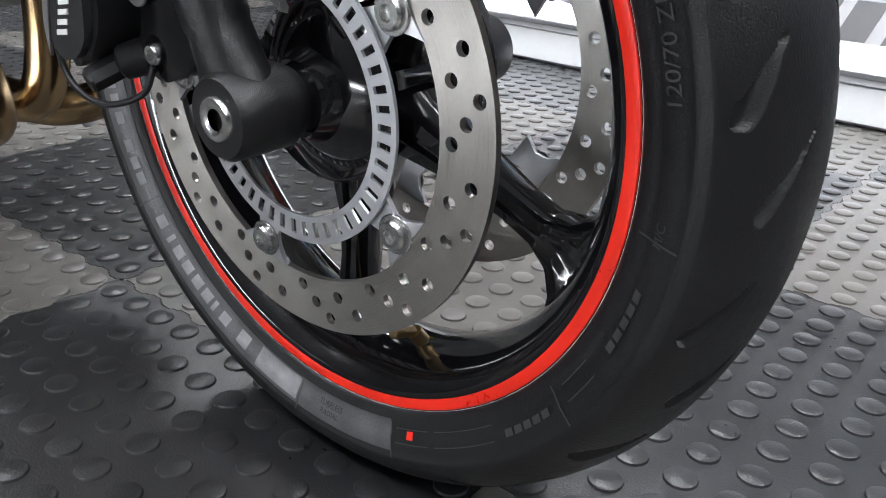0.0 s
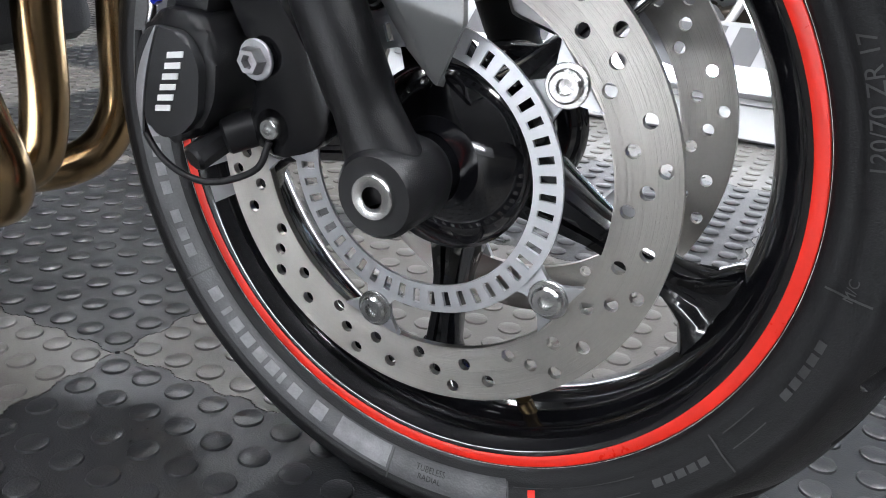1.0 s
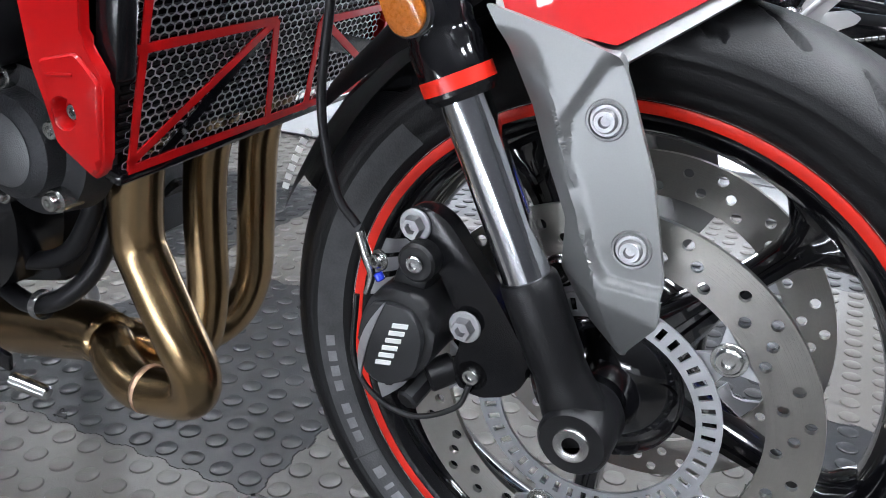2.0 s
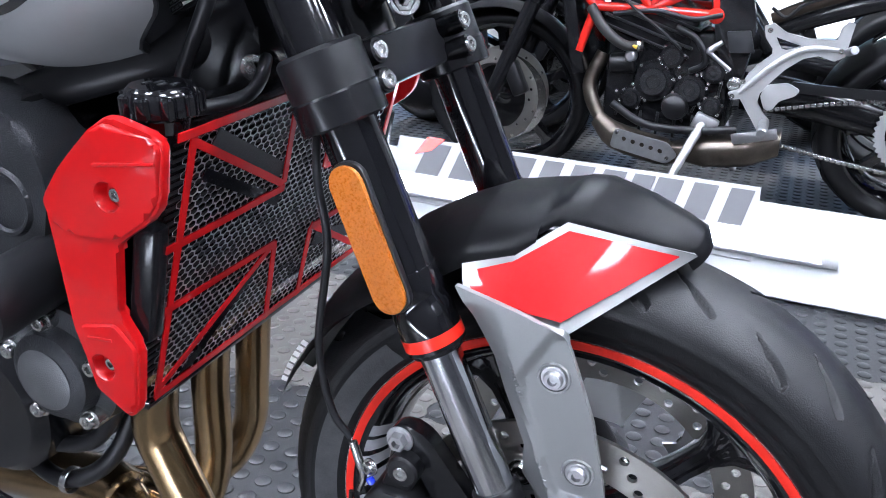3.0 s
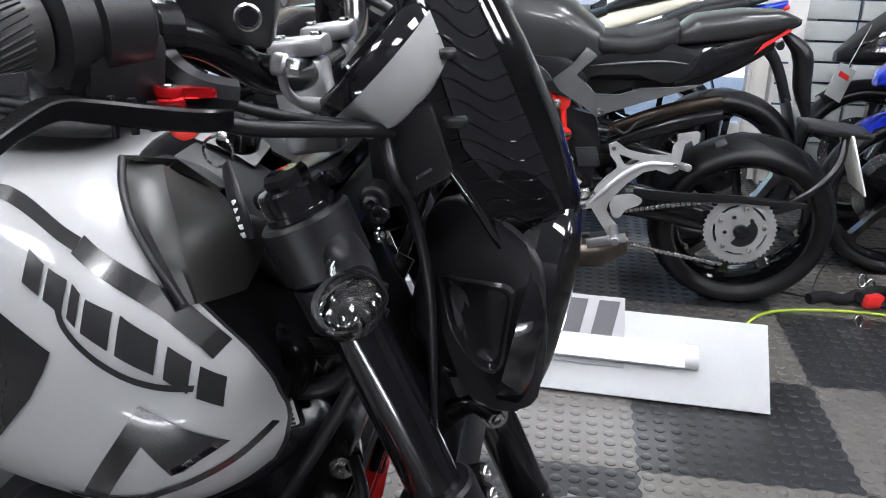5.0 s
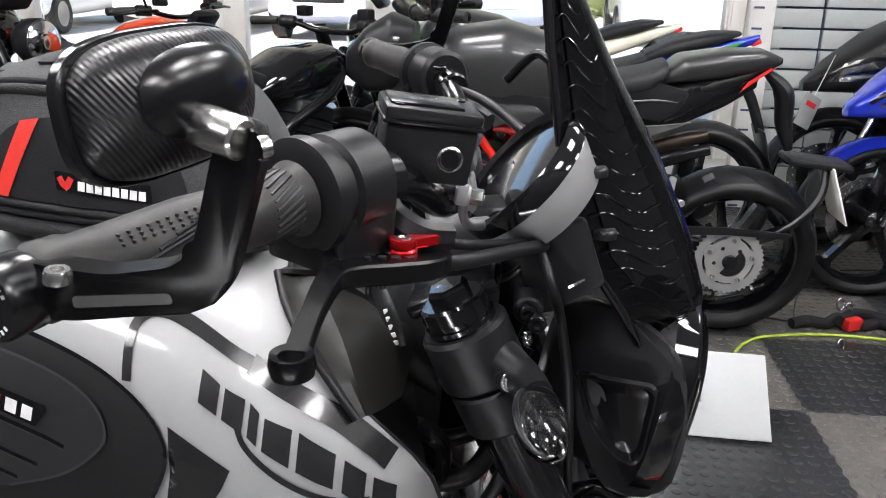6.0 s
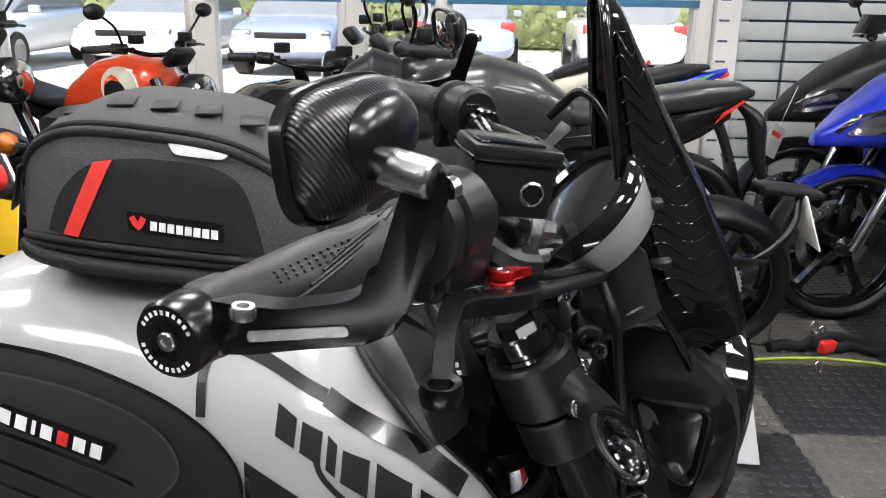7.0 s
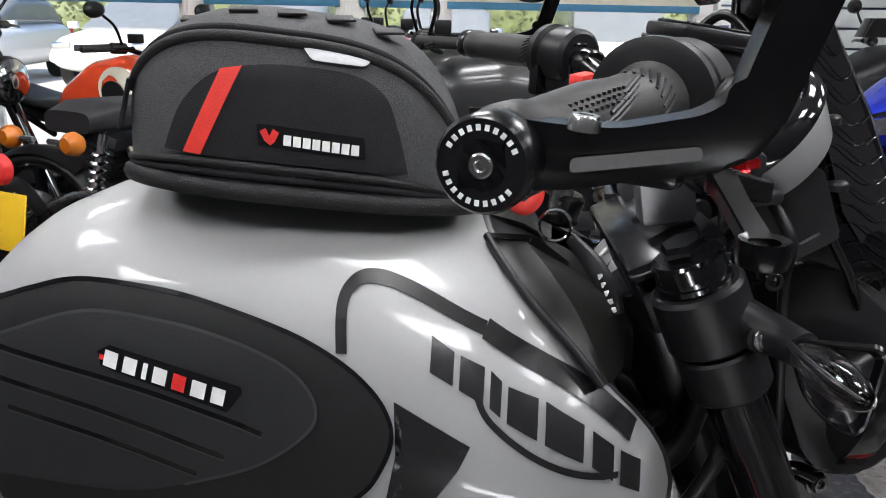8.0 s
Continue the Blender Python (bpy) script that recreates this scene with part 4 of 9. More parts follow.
part("hose_union", sweep([(-0.170, -0.102, 0.408), (-0.163, -0.104, 0.390), (-0.159, -0.105, 0.376), (-0.163, -0.106, 0.362)], [0.0036, 0.0042, 0.0028, 0.0026], 12, 6), STEEL, caliper)
part("bleed_cap", rod((-0.150, -0.112, 0.384), (-0.1465, -0.1127, 0.3785), 0.0036, segs=14, bevel=0.001), BLUE_PAINT, caliper, "small blue bleed cap")
part("banjo_bolt", bolt_head((-0.150, -0.108, 0.392), (-0.3, -1, 0.1), 0.0055, 0.006, True, 0.008), STEEL, caliper)
part("sensor_lead", sweep([(-0.170, -0.108, 0.360), (-0.170, -0.114, 0.310), (-0.150, -0.118, 0.284), (-0.118, -0.116, 0.275), (-0.090, -0.104, 0.284), (-0.082, -0.098, 0.302)], 0.0022, 10, 8), MATT_BLACK, bracket, "thin black sensor lead")

# radiator with honeycomb guard and red strips
GN = Vector((1, 0, -0.3)).normalized()
G0 = Vector((-0.26, 0.013, 0.68))
GV = Vector((-0.2873, 0, -0.9578))


def on_guard(y, s, lift=0.0):
    """Across the radiator and down its slope."""
    return G0 + Vector((0, y, 0)) + GV * s + GN * lift


radiator = part("radiator", box(on_guard(0.0, 0.122, -0.030), (0.030, 0.355, 0.245), 0.004, (0, 16.7, 0)), SATIN_BLACK, bike, "black radiator behind a honeycomb guard")
for k in range(34):
    part("radiator_fin", box(on_guard(0.0, 0.008 + 0.007 * k, -0.0145), (0.003, 0.335, 0.0022), 0, (0, 16.7, 0)), MATT_BLACK, radiator)
b = bmesh.new()
hw, hh = 0.0092, 0.0062
ny, ns = 36, 40
verts = {}


def gv(y, s):
    key = (round(y, 5), round(s, 5))
    if key not in verts:
        verts[key] = b.verts.new(on_guard(y, s, 0.001))
    return verts[key]


for i in range(ns):
    for j in range(ny):
        cy = -0.172 + j * hw + (hw / 2 if i % 2 else 0)
        cs = 0.006 + i * hh
        if cs + hh * 0.66 > 0.246 or cy > 0.172:
            continue
        try:
            b.faces.new([gv(cy + u, cs + v) for u, v in ((0, -hh * 0.66), (hw / 2, -hh * 0.34), (hw / 2, hh * 0.34), (0, hh * 0.66), (-hw / 2, hh * 0.34), (-hw / 2, -hh * 0.34))])
        except ValueError:
            pass
bmesh.ops.wireframe(b, faces=b.faces[:], thickness=0.0015, use_even_offset=True, use_replace=True, use_boundary=True)
part("honeycomb_guard", b, MESH_STEEL, radiator, "black honeycomb mesh guard", 30)


def guard_strip(p, q, w, mat, name, lift=0.0026):
    p, q = Vector(p), Vector(q)
    dd = (q - p).normalized()
    n = Vector((-dd.y, dd.x)) * w / 2
    return part(name, plate([tuple(p + n), tuple(q + n), tuple(q - n), tuple(p - n)], lambda u, v, h: on_guard(u, v, lift + h), 0.0014), mat, radiator)


S = lambda z: (0.68 - z) / 0.9578
strips = [((-0.188, S(0.684)), (0.172, S(0.684))), ((-0.172, 0.245), (0.172, 0.245)), ((-0.170, 0.0), (-0.170, 0.245)), ((0.172, 0.0), (0.172, 0.245)),
          ((-0.168, S(0.676)), (-0.030, S(0.598))), ((-0.028, S(0.598)), (-0.034, S(0.679))), ((-0.184, S(0.593)), (-0.026, S(0.593))),
          ((-0.186, S(0.534)), (-0.022, S(0.534))), ((-0.022, S(0.534)), (-0.008, S(0.441))), ((-0.173, S(0.450)), (-0.026, S(0.532))),
          ((0.046, S(0.524)), (0.172, S(0.524))), ((0.046, S(0.524)), (0.050, S(0.441))), ((0.046, S(0.527)), (0.168, S(0.455))), ((0.046, S(0.592)), (0.172, S(0.592))), ((0.046, S(0.592)), (0.040, S(0.678))), ((0.046, S(0.600)), (0.168, S(0.672)))]
for p, q in strips:
    guard_strip(p, q, 0.0072, RED_PAINT, "guard_strip")
guard_strip((-0.150, S(0.645)), (-0.030, S(0.580)), 0.010, GLOSS_BLACK, "guard_bar", 0.0012)
guard_strip((-0.142, S(0.672)), (-0.034, S(0.611)), 0.016, MATT_BLACK, "guard_bar", 0.0012)
guard_strip((-0.140, S(0.445)), (-0.040, S(0.520)), 0.010, GLOSS_BLACK, "guard_bar", 0.0012)
guard_strip((0.06, S(0.505)), (0.16, S(0.480)), 0.018, GLOSS_BLACK, "guard_bar", 0.0012)
part("lower_lip", box(on_guard(0.0, 0.252, -0.004), (0.016, 0.36, 0.010), 0.003, (0, 16.7, 0)), GLOSS_BLACK, radiator)
# red side shrouds
SHROUD = [(-0.371, 0.631), (-0.345, 0.660), (-0.316, 0.687), (-0.297, 0.700), (-0.285, 0.697), (-0.256, 0.690), (-0.250, 0.683), (-0.258, 0.643), (-0.267, 0.629), (-0.300, 0.606), (-0.306, 0.600), (-0.314, 0.544), (-0.298, 0.518), (-0.308, 0.460), (-0.318, 0.449), (-0.350, 0.470), (-0.362, 0.525), (-0.365, 0.578)]
for s in (-1, 1):
    y0 = WC.y + s * 0.213
    ol = rounded(SHROUD, 0.005, 2)

    def shroud_at(u, v, w=0.0):
        return Vector((u, y0 - s * w, v))

    def block(outline, holes, front, thick, bev):
        """A bevelled block with deep screw wells in its face."""
        b = plate(rounded(outline, 0.005, 2), lambda u, v, w: shroud_at(u, v, w + front), thick, bev, 3)
        if not holes:
            return b
        face = max((f for f in b.faces if abs(f.calc_center_median().y - (y0 - s * front)) < 0.0008), key=lambda f: f.calc_area())
        rim_edges = face.edges[:]
        bmesh.ops.delete(b, geom=[face], context="FACES_ONLY")
        for x, z in holes:
            loops = [[b.verts.new(shroud_at(x + du + r * math.cos(2 * math.pi * k / 24), z + r * math.sin(2 * math.pi * k / 24), front + w)) for k in range(24)] for r, w, du in ((0.0118, 0.0, 0), (0.0106, 0.0015, 0), (0.0098, 0.011, 0.002))]
            rim_edges += [b.edges.new((loops[0][k], loops[0][(k + 1) % 24])) for k in range(24)]
            for la, lb in zip(loops, loops[1:]):
                for k in range(24):
                    b.faces.new((la[k], la[(k + 1) % 24], lb[(k + 1) % 24], lb[k]))
            b.faces.new(loops[-1])
        bmesh.ops.triangle_fill(b, use_beauty=True, use_dissolve=False, edges=rim_edges)
        return b

    shroud = part("radiator_shroud", block(SHROUD, [(-0.304, 0.641), (-0.336, 0.494)], 0.003, 0.009, 0.003), RED_PAINT, bike, "gloss red radiator side cover with two screws", 32)
    part("upper_block", block([(-0.3695, 0.630), (-0.3445, 0.6585), (-0.316, 0.6850), (-0.300, 0.695), (-0.258, 0.688), (-0.252, 0.682), (-0.2600, 0.644), (-0.2690, 0.631), (-0.300, 0.609), (-0.345, 0.606), (-0.3635, 0.612)], [(-0.304, 0.641)], 0.0, 0.010, 0.004), RED_PAINT, shroud, smooth=32)
    part("lower_block", block([(-0.354, 0.528), (-0.318, 0.536), (-0.300, 0.517), (-0.3095, 0.462), (-0.318, 0.452), (-0.3485, 0.472)], [(-0.336, 0.494)], 0.0005, 0.010, 0.004), RED_PAINT, shroud, smooth=32)
    for x, z, w in ((-0.304, 0.641, 0.0105), (-0.336, 0.494, 0.011)):
        part("shroud_screw", bolt_head((x + 0.002, y0 - s * w, z), (0, s, 0), 0.0058, 0.0050), STEEL, shroud)
    part("crease", sweep([shroud_at(u, v, 0.0004) for u, v in ((-0.312, 0.664), (-0.257, 0.671))], 0.0016, 8, 2, curved=False), RED_PAINT, shroud)
    part("crease", sweep([shroud_at(u, v, 0.0008) for u, v in ((-0.346, 0.519), (-0.322, 0.521))], 0.0014, 8, 2, curved=False), RED_PAINT, shroud)
    part("inner_duct", box((-0.300, WC.y + s * 0.188, 0.565), (0.020, 0.020, 0.10), 0.004, (0, 12, 0)), SATIN_BLACK, shroud)
    part("back_return", plate([(-0.370, 0.63), (-0.345, 0.655), (-0.300, 0.695), (-0.290, 0.68), (-0.330, 0.62), (-0.340, 0.48), (-0.355, 0.48), (-0.362, 0.54)], in_xz(y0 - s * 0.0165, -s), 0.02, 0.002), SATIN_BLACK, shroud)
# filler cap
capc = Vector((-0.288, -0.150, 0.693))
prof = [(0.0, 0.020), (0.022, 0.020), (0.025, 0.0175), (0.0265, 0.012), (0.0265, 0.0), (0.020, -0.004), (0.017, -0.014), (0.0, -0.014)]
cap = part("filler_cap", lathe(prof, capc, 48, "z"), GLOSS_BLACK, bike, "black ribbed radiator filler cap")
for k in range(9):
    a = 2 * math.pi * k / 9
    part("cap_lobe", rod(capc + Vector((0.0245 * math.cos(a), 0.0245 * math.sin(a), -0.001)), capc + Vector((0.0245 * math.cos(a), 0.0245 * math.sin(a), 0.015)), 0.0062, segs=12, bevel=0.0015), GLOSS_BLACK, cap)
part("cap_mark", joined(*[box(capc + Vector((-0.010 + 0.007 * i, -0.002 + 0.005 * (i % 2), 0.0204)), (0.004, 0.008, 0.0006), 0) for i in range(4)]), DARK_GREY, cap)
part("overflow_elbow", sweep([capc + Vector((0.012, 0.020, -0.002)), capc + Vector((0.026, 0.040, 0.000)), capc + Vector((0.034, 0.058, 0.004)), capc + Vector((0.030, 0.080, 0.012)), capc + Vector((0.015, 0.110, 0.02))], 0.0055, 14), MATT_BLACK, cap)

# exhaust: three tinted header pipes into a collector
exhaust = part("exhaust_header", sweep([(-0.372, -0.100, 0.452), (-0.383, -0.100, 0.412), (-0.3905, -0.100, 0.360), (-0.380, -0.101, 0.328), (-0.354, -0.104, 0.275), (-0.342, -0.102, 0.240), (-0.350, -0.098, 0.214), (-0.376, -0.096, 0.203), (-0.42, -0.094, 0.198), (-0.455, -0.084, 0.207), (-0.48, -0.070, 0.218), (-0.54, -0.055, 0.205), (-0.65, -0.045, 0.182)], 0.0225, 24, 8), HEADER_GOLD, bike, "three gold heat-tinted steel exhaust header pipes", 180)
part("header_pipe", sweep([(-0.375, 0.0, 0.455), (-0.395, 0.0, 0.405), (-0.405, 0.0, 0.340), (-0.404, -0.008, 0.262), (-0.412, -0.020, 0.210), (-0.440, -0.035, 0.200), (-0.50, -0.048, 0.212)], 0.0205, 24, 8), HEADER_GOLD, exhaust, smooth=180)
part("header_pipe", sweep([(-0.380, 0.1, 0.455), (-0.410, 0.1, 0.402), (-0.424, 0.1, 0.305), (-0.432, 0.096, 0.230), (-0.448, 0.070, 0.185), (-0.475, 0.02, 0.175), (-0.52, -0.03, 0.195)], 0.0205, 24, 8), HEADER_GOLD, exhaust, smooth=180)
part("weld_bead", lathe([(0.0225, -0.004), (0.0240, 0.0), (0.0225, 0.004)], (-0.408, -0.0945, 0.199), 24, "x"), WELD, exhaust)
part("weld_bead", lathe([(0.0245, -0.004), (0.0268, 0.0), (0.0245, 0.004)], (-0.498, -0.064, 0.216), 24, "x"), WELD, exhaust)
part("collector", sweep([(-0.475, -0.070, 0.222), (-0.52, -0.058, 0.214), (-0.60, -0.050, 0.195), (-0.72, -0.045, 0.175)], [0.026, 0.031, 0.033, 0.033], 24, 6), HEADER_GOLD, exhaust, smooth=180)
part("sensor_boss", rod((-0.535, -0.105, 0.160), (-0.575, -0.115, 0.172), 0.008, segs=12, bevel=0.002), STEEL, exhaust)

# engine and frame
engine = part("engine", box((-0.64, 0.013, 0.40), (0.26, 0.24, 0.28), 0.02, (0, -12, 0)), ENGINE_GREY, bike, "dark grey three-cylinder engine with covers")
part("crank_side", box((-0.470, -0.105, 0.450), (0.11, 0.08, 0.12), 0.02, (0, -12, 0)), ENGINE_GREY, engine)
part("cylinder_block", box((-0.52, 0.013, 0.56), (0.20, 0.30, 0.20), 0.02, (0, -18, 0)), SATIN_BLACK, engine)
for k in range(5):
    part("cooling_rib", box((-0.520 - 0.010 * k, 0.013, 0.505 + 0.026 * k), (0.215, 0.31, 0.006), 0.002, (0, -18, 0)), SATIN_BLACK, engine)
part("crankcase_cover", lathe([(0.0, -0.030), (0.032, -0.029), (0.040, -0.024), (0.043, -0.010), (0.058, -0.006), (0.062, 0.02)], (-0.418, -0.160, 0.455), 48), ENGINE_GREY, engine, "round grey crankcase cover")
part("cover_disc", lathe([(0.0, -0.0325), (0.026, -0.0320), (0.029, -0.0300)], (-0.418, -0.160, 0.455), 36), COVER_ALLOY, engine)
for k in range(5):
    a = 2 * math.pi * (k + 0.3) / 5
    part("cover_bolt", joined(rod((-0.418 + 0.050 * math.cos(a), -0.150, 0.455 + 0.050 * math.sin(a)), (-0.418 + 0.050 * math.cos(a), -0.178, 0.455 + 0.050 * math.sin(a)), 0.0095, segs=14, bevel=0.001), bolt_head((-0.418 + 0.050 * math.cos(a), -0.178, 0.455 + 0.050 * math.sin(a)), (0, -1, 0), 0.0072, 0.006)), STEEL, engine)
casing = part("side_casing", plate(rounded([(-0.56, 0.690), (-0.470, 0.682), (-0.432, 0.662), (-0.416, 0.618), (-0.432, 0.560), (-0.470, 0.532), (-0.56, 0.520)], 0.014), in_xz(-0.152), 0.06, 0.008, 3), ENGINE_GREY, engine, "grey cast engine side casing")
part("casing_inset", lathe([(0.024, -0.0010), (0.0265, -0.0035), (0.029, -0.0035), (0.0315, 0.0)], (-0.468, -0.152, 0.596), 36), ENGINE_GREY, casing)
part("clutch_cover", lathe([(0.0, -0.020), (0.070, -0.018), (0.082, -0.006), (0.085, 0.04)], (-0.560, -0.140, 0.37), 56), SATIN_BLACK, engine)
part("oil_filter", rod((-0.50, 0.06, 0.31), (-0.55, 0.06, 0.33), 0.034, segs=28, bevel=0.004), SATIN_BLACK, engine)
part("slider_bung", joined(rod((-0.430, -0.235, 0.535), (-0.430, -0.10, 0.545), 0.030, segs=32, bevel=0.006)), MATT_BLACK, engine, "black crash bung on the frame")
part("bung_cap", lathe([(0.0, 0.0), (0.014, 0.0), (0.015, -0.004), (0.021, -0.004), (0.022, 0.0)], (-0.430, -0.2355, 0.535), 30), STEEL, engine)
part("water_hose", sweep([(-0.420, -0.115, 0.455), (-0.412, -0.115, 0.418), (-0.425, -0.118, 0.372), (-0.470, -0.125, 0.330), (-0.60, -0.130, 0.315)], 0.0085, 18, 8), MATT_BLACK, engine, "black coolant hose with braided sleeve")
part("braided_hose", sweep([(-0.56, -0.12, 0.290), (-0.50, -0.13, 0.282), (-0.455, -0.122, 0.300), (-0.430, -0.105, 0.335), (-0.424, -0.080, 0.390), (-0.430, -0.070, 0.430)], 0.009, 16, 8), CAST_BLACK, engine)
part("hose_clip", lathe([(0.0128, -0.004), (0.0138, -0.003), (0.0138, 0.003), (0.0128, 0.004)], (-0.485, -0.130, 0.2845), 24, "x"), STEEL, engine)
part("drain_bracket", box((-0.60, -0.12, 0.205), (0.08, 0.006, 0.02), 0.002, (0, 12, 0)), SATIN_BLACK, engine)
frame_part = part("main_frame", sweep([(-0.305, 0.000, 0.775), (-0.345, -0.040, 0.722), (-0.40, -0.075, 0.700), (-0.50, -0.095, 0.665), (-0.66, -0.110, 0.58), (-0.72, -0.11, 0.45)], [0.030, 0.022, 0.019, 0.019, 0.022, 0.026], 18, 6, 0.7), MATT_BLACK, bike, "satin black tubular steel frame")
part("frame_rail", sweep([(-0.300, 0.046, 0.80), (-0.330, 0.096, 0.76), (-0.40, 0.156, 0.70), (-0.50, 0.176, 0.64), (-0.66, 0.176, 0.55)], [0.040, 0.034, 0.030, 0.030, 0.030], 18, 6, 0.7), SATIN_BLACK, frame_part)
part("head_tube", rod(fork_pt(0.70, 0.013) - Vector((0.028, 0, 0)), fork_pt(0.93, 0.013) - Vector((0.028, 0, 0)), 0.034, segs=28, bevel=0.003), SATIN_BLACK, frame_part)
part("frame_boss", rod((-0.283, -0.036, 0.705), (-0.300, 0.02, 0.700), 0.017, segs=24, bevel=0.003), SATIN_BLACK, frame_part)
part("frame_bolt", bolt_head((-0.283, -0.044, 0.705), (0.2, -1, 0), 0.0078, 0.008, True, 0.0115, True), STEEL, frame_part)
part("frame_gusset", plate(rounded([(-0.27, 0.72), (-0.30, 0.66), (-0.38, 0.64), (-0.44, 0.70), (-0.36, 0.76), (-0.30, 0.79)], 0.02), in_xz(-0.045), 0.12, 0.008), SATIN_BLACK, frame_part)
part("throttle_cable", sweep([(-0.240, -0.070, 0.900), (-0.252, -0.082, 0.838), (-0.262, -0.090, 0.812), (-0.2845, -0.090, 0.768), (-0.315, -0.090, 0.711), (-0.345, -0.085, 0.65)], 0.0062, 12, 8), MATT_BLACK, frame_part)
part("wiring", sweep([(-0.25, -0.03, 0.86), (-0.28, -0.05, 0.80), (-0.33, -0.06, 0.79), (-0.38, -0.08, 0.80)], 0.009, 12, 8), MATT_BLACK, frame_part)
part("wiring", sweep([(-0.24, 0.03, 0.88), (-0.27, 0.0, 0.82), (-0.31, -0.02, 0.81), (-0.36, -0.04, 0.84)], 0.008, 12, 8), MATT_BLACK, frame_part)
part("horn", lathe([(0.0, -0.012), (0.030, -0.012), (0.036, -0.004), (0.036, 0.012), (0.0, 0.012)], (-0.335, -0.062, 0.815), 32), SATIN_BLACK, frame_part)
LBL = [(-0.339, 0.750), (-0.311, 0.763), (-0.319, 0.796), (-0.341, 0.791)]
part("label_plate", plate(rounded([(u + (u + 0.327) * 0.25, v + (v - 0.775) * 0.2) for u, v in LBL], 0.004), in_xz(-0.066), 0.004), SATIN_BLACK, frame_part)
part("data_label", plate(rounded(LBL, 0.002), in_xz(-0.0668), 0.0008), LETTER_WHITE, frame_part, "small white data label with dark print")
for k in range(8):
    v = 0.7565 + 0.0046 * k
    for u0, u1 in ((-0.338, -0.334), (-0.332, -0.3145 - 0.0008 * k)):
        part("label_line", plate([(u0, v), (u1, v + 0.30 * (u1 - u0)), (u1, v + 0.0026 + 0.30 * (u1 - u0)), (u0, v + 0.0026)], in_xz(-0.0672), 0.0003), DARK_GREY, frame_part)

# rear half: seat, tail, swingarm and rear wheel
seat = part("seat", loft([[Vector((x, WC.y + w * math.copysign(abs(math.cos(a)) ** 0.6, math.cos(a)), z + h * math.copysign(abs(math.sin(a)) ** 0.6, math.sin(a)))) for a in (2 * math.pi * k / 36 for k in range(36))] for x, w, z, h in ((-0.895, 0.07, 0.83, 0.03), (-0.95, 0.10, 0.815, 0.035), (-1.05, 0.13, 0.80, 0.035), (-1.16, 0.135, 0.80, 0.035), (-1.24, 0.12, 0.83, 0.04), (-1.34, 0.11, 0.865, 0.035), (-1.48, 0.09, 0.885, 0.03), (-1.56, 0.05, 0.89, 0.015))]), SEAT_VINYL, bike, "black vinyl dual seat", 60)
part("tail_unit", loft([[Vector((x, WC.y + w * math.copysign(abs(math.cos(a)) ** 0.6, math.cos(a)), z + h * math.copysign(abs(math.sin(a)) ** 0.6, math.sin(a)))) for a in (2 * math.pi * k / 32 for k in range(32))] for x, w, z, h in ((-0.90, 0.09, 0.75, 0.03), (-1.08, 0.12, 0.745, 0.03), (-1.28, 0.11, 0.775, 0.035), (-1.48, 0.09, 0.835, 0.03), (-1.62, 0.04, 0.865, 0.018))]), SILVER_PAINT, bike, "short silver tail unit", 60)
part("tail_lamp", box((-1.63, 0.013, 0.865), (0.03, 0.07, 0.025), 0.008), LETTER_RED, bike)
for s in (-1, 1):
    part("swingarm", sweep([(-0.80, WC.y + s * 0.09, 0.40), (-1.05, WC.y + s * 0.13, 0.37), (-1.40, WC.y + s * 0.13, 0.315)], [0.036, 0.030, 0.026], 16, 5, 0.7), SATIN_BLACK, bike)
    part("subframe_rail", sweep([(-0.66, WC.y + s * 0.14, 0.60), (-0.95, WC.y + s * 0.12, 0.72), (-1.40, WC.y + s * 0.08, 0.80)], 0.014, 12, 5), SATIN_BLACK, bike)
    part("footpeg", rod((-0.88, WC.y + s * 0.16, 0.38), (-0.88, WC.y + s * 0.26, 0.385), 0.012, segs=12, bevel=0.002), ALLOY, bike)
part("silencer", sweep([(-0.70, -0.045, 0.178), (-0.80, -0.08, 0.19), (-0.92, -0.12, 0.22), (-1.02, -0.13, 0.25)], [0.034, 0.062, 0.066, 0.045], 24, 5), CAST_BLACK, exhaust)
part("side_stand", sweep([(-0.78, 0.14, 0.30), (-0.84, 0.20, 0.15), (-0.90, 0.27, 0.012)], [0.014, 0.012, 0.011], 12, 4), ALLOY, bike)
# ---- tyre sign board on the floor with an LED batten on it ----
SB0 = Vector((0.46, 1.315, 0.012))
SV = Vector((-0.008, 0.137, 0.188))
SVn = SV.normalized()
SU = Vector((1, -0.045, 0)).normalized()
SN = SU.cross(SVn).normalized()


def on_board(u, v, w):
    """u along the board from its end at the right, v up its slope, w off its face."""
    return SB0 + SU * u + SVn * v + SN * w


board = thing("sign_board", Matrix.Identity(4), "long white board propped on the floor, brightly lit by a batten", "sign board")
part("panel", plate([(-1.85, 0), (0, 0), (0, SV.length), (-1.85, SV.length)], lambda u, v, w: on_board(u, v, w - 0.012), 0.012, 0.0015), BOARD_WHITE, board)
for u in (-0.25, -1.6):
    part("prop", box(SB0 + SU * u + Vector((0, 0.142, 0.086)), (0.03, 0.012, 0.172), 0.002), BOARD_WHITE, board)
brand = thing("tyre_sign", Matrix.Identity(4), "pale grey tyre brand sign with dark slanted block letters", "sign")
part("panel", plate([(-1.38, 0.076), (-0.372, 0.076), (-0.372, 0.266), (-1.38, 0.266)], lambda u, v, w: on_board(u, v, 0.001 + w), 0.005, 0.0006), SIGN_GREY, brand)
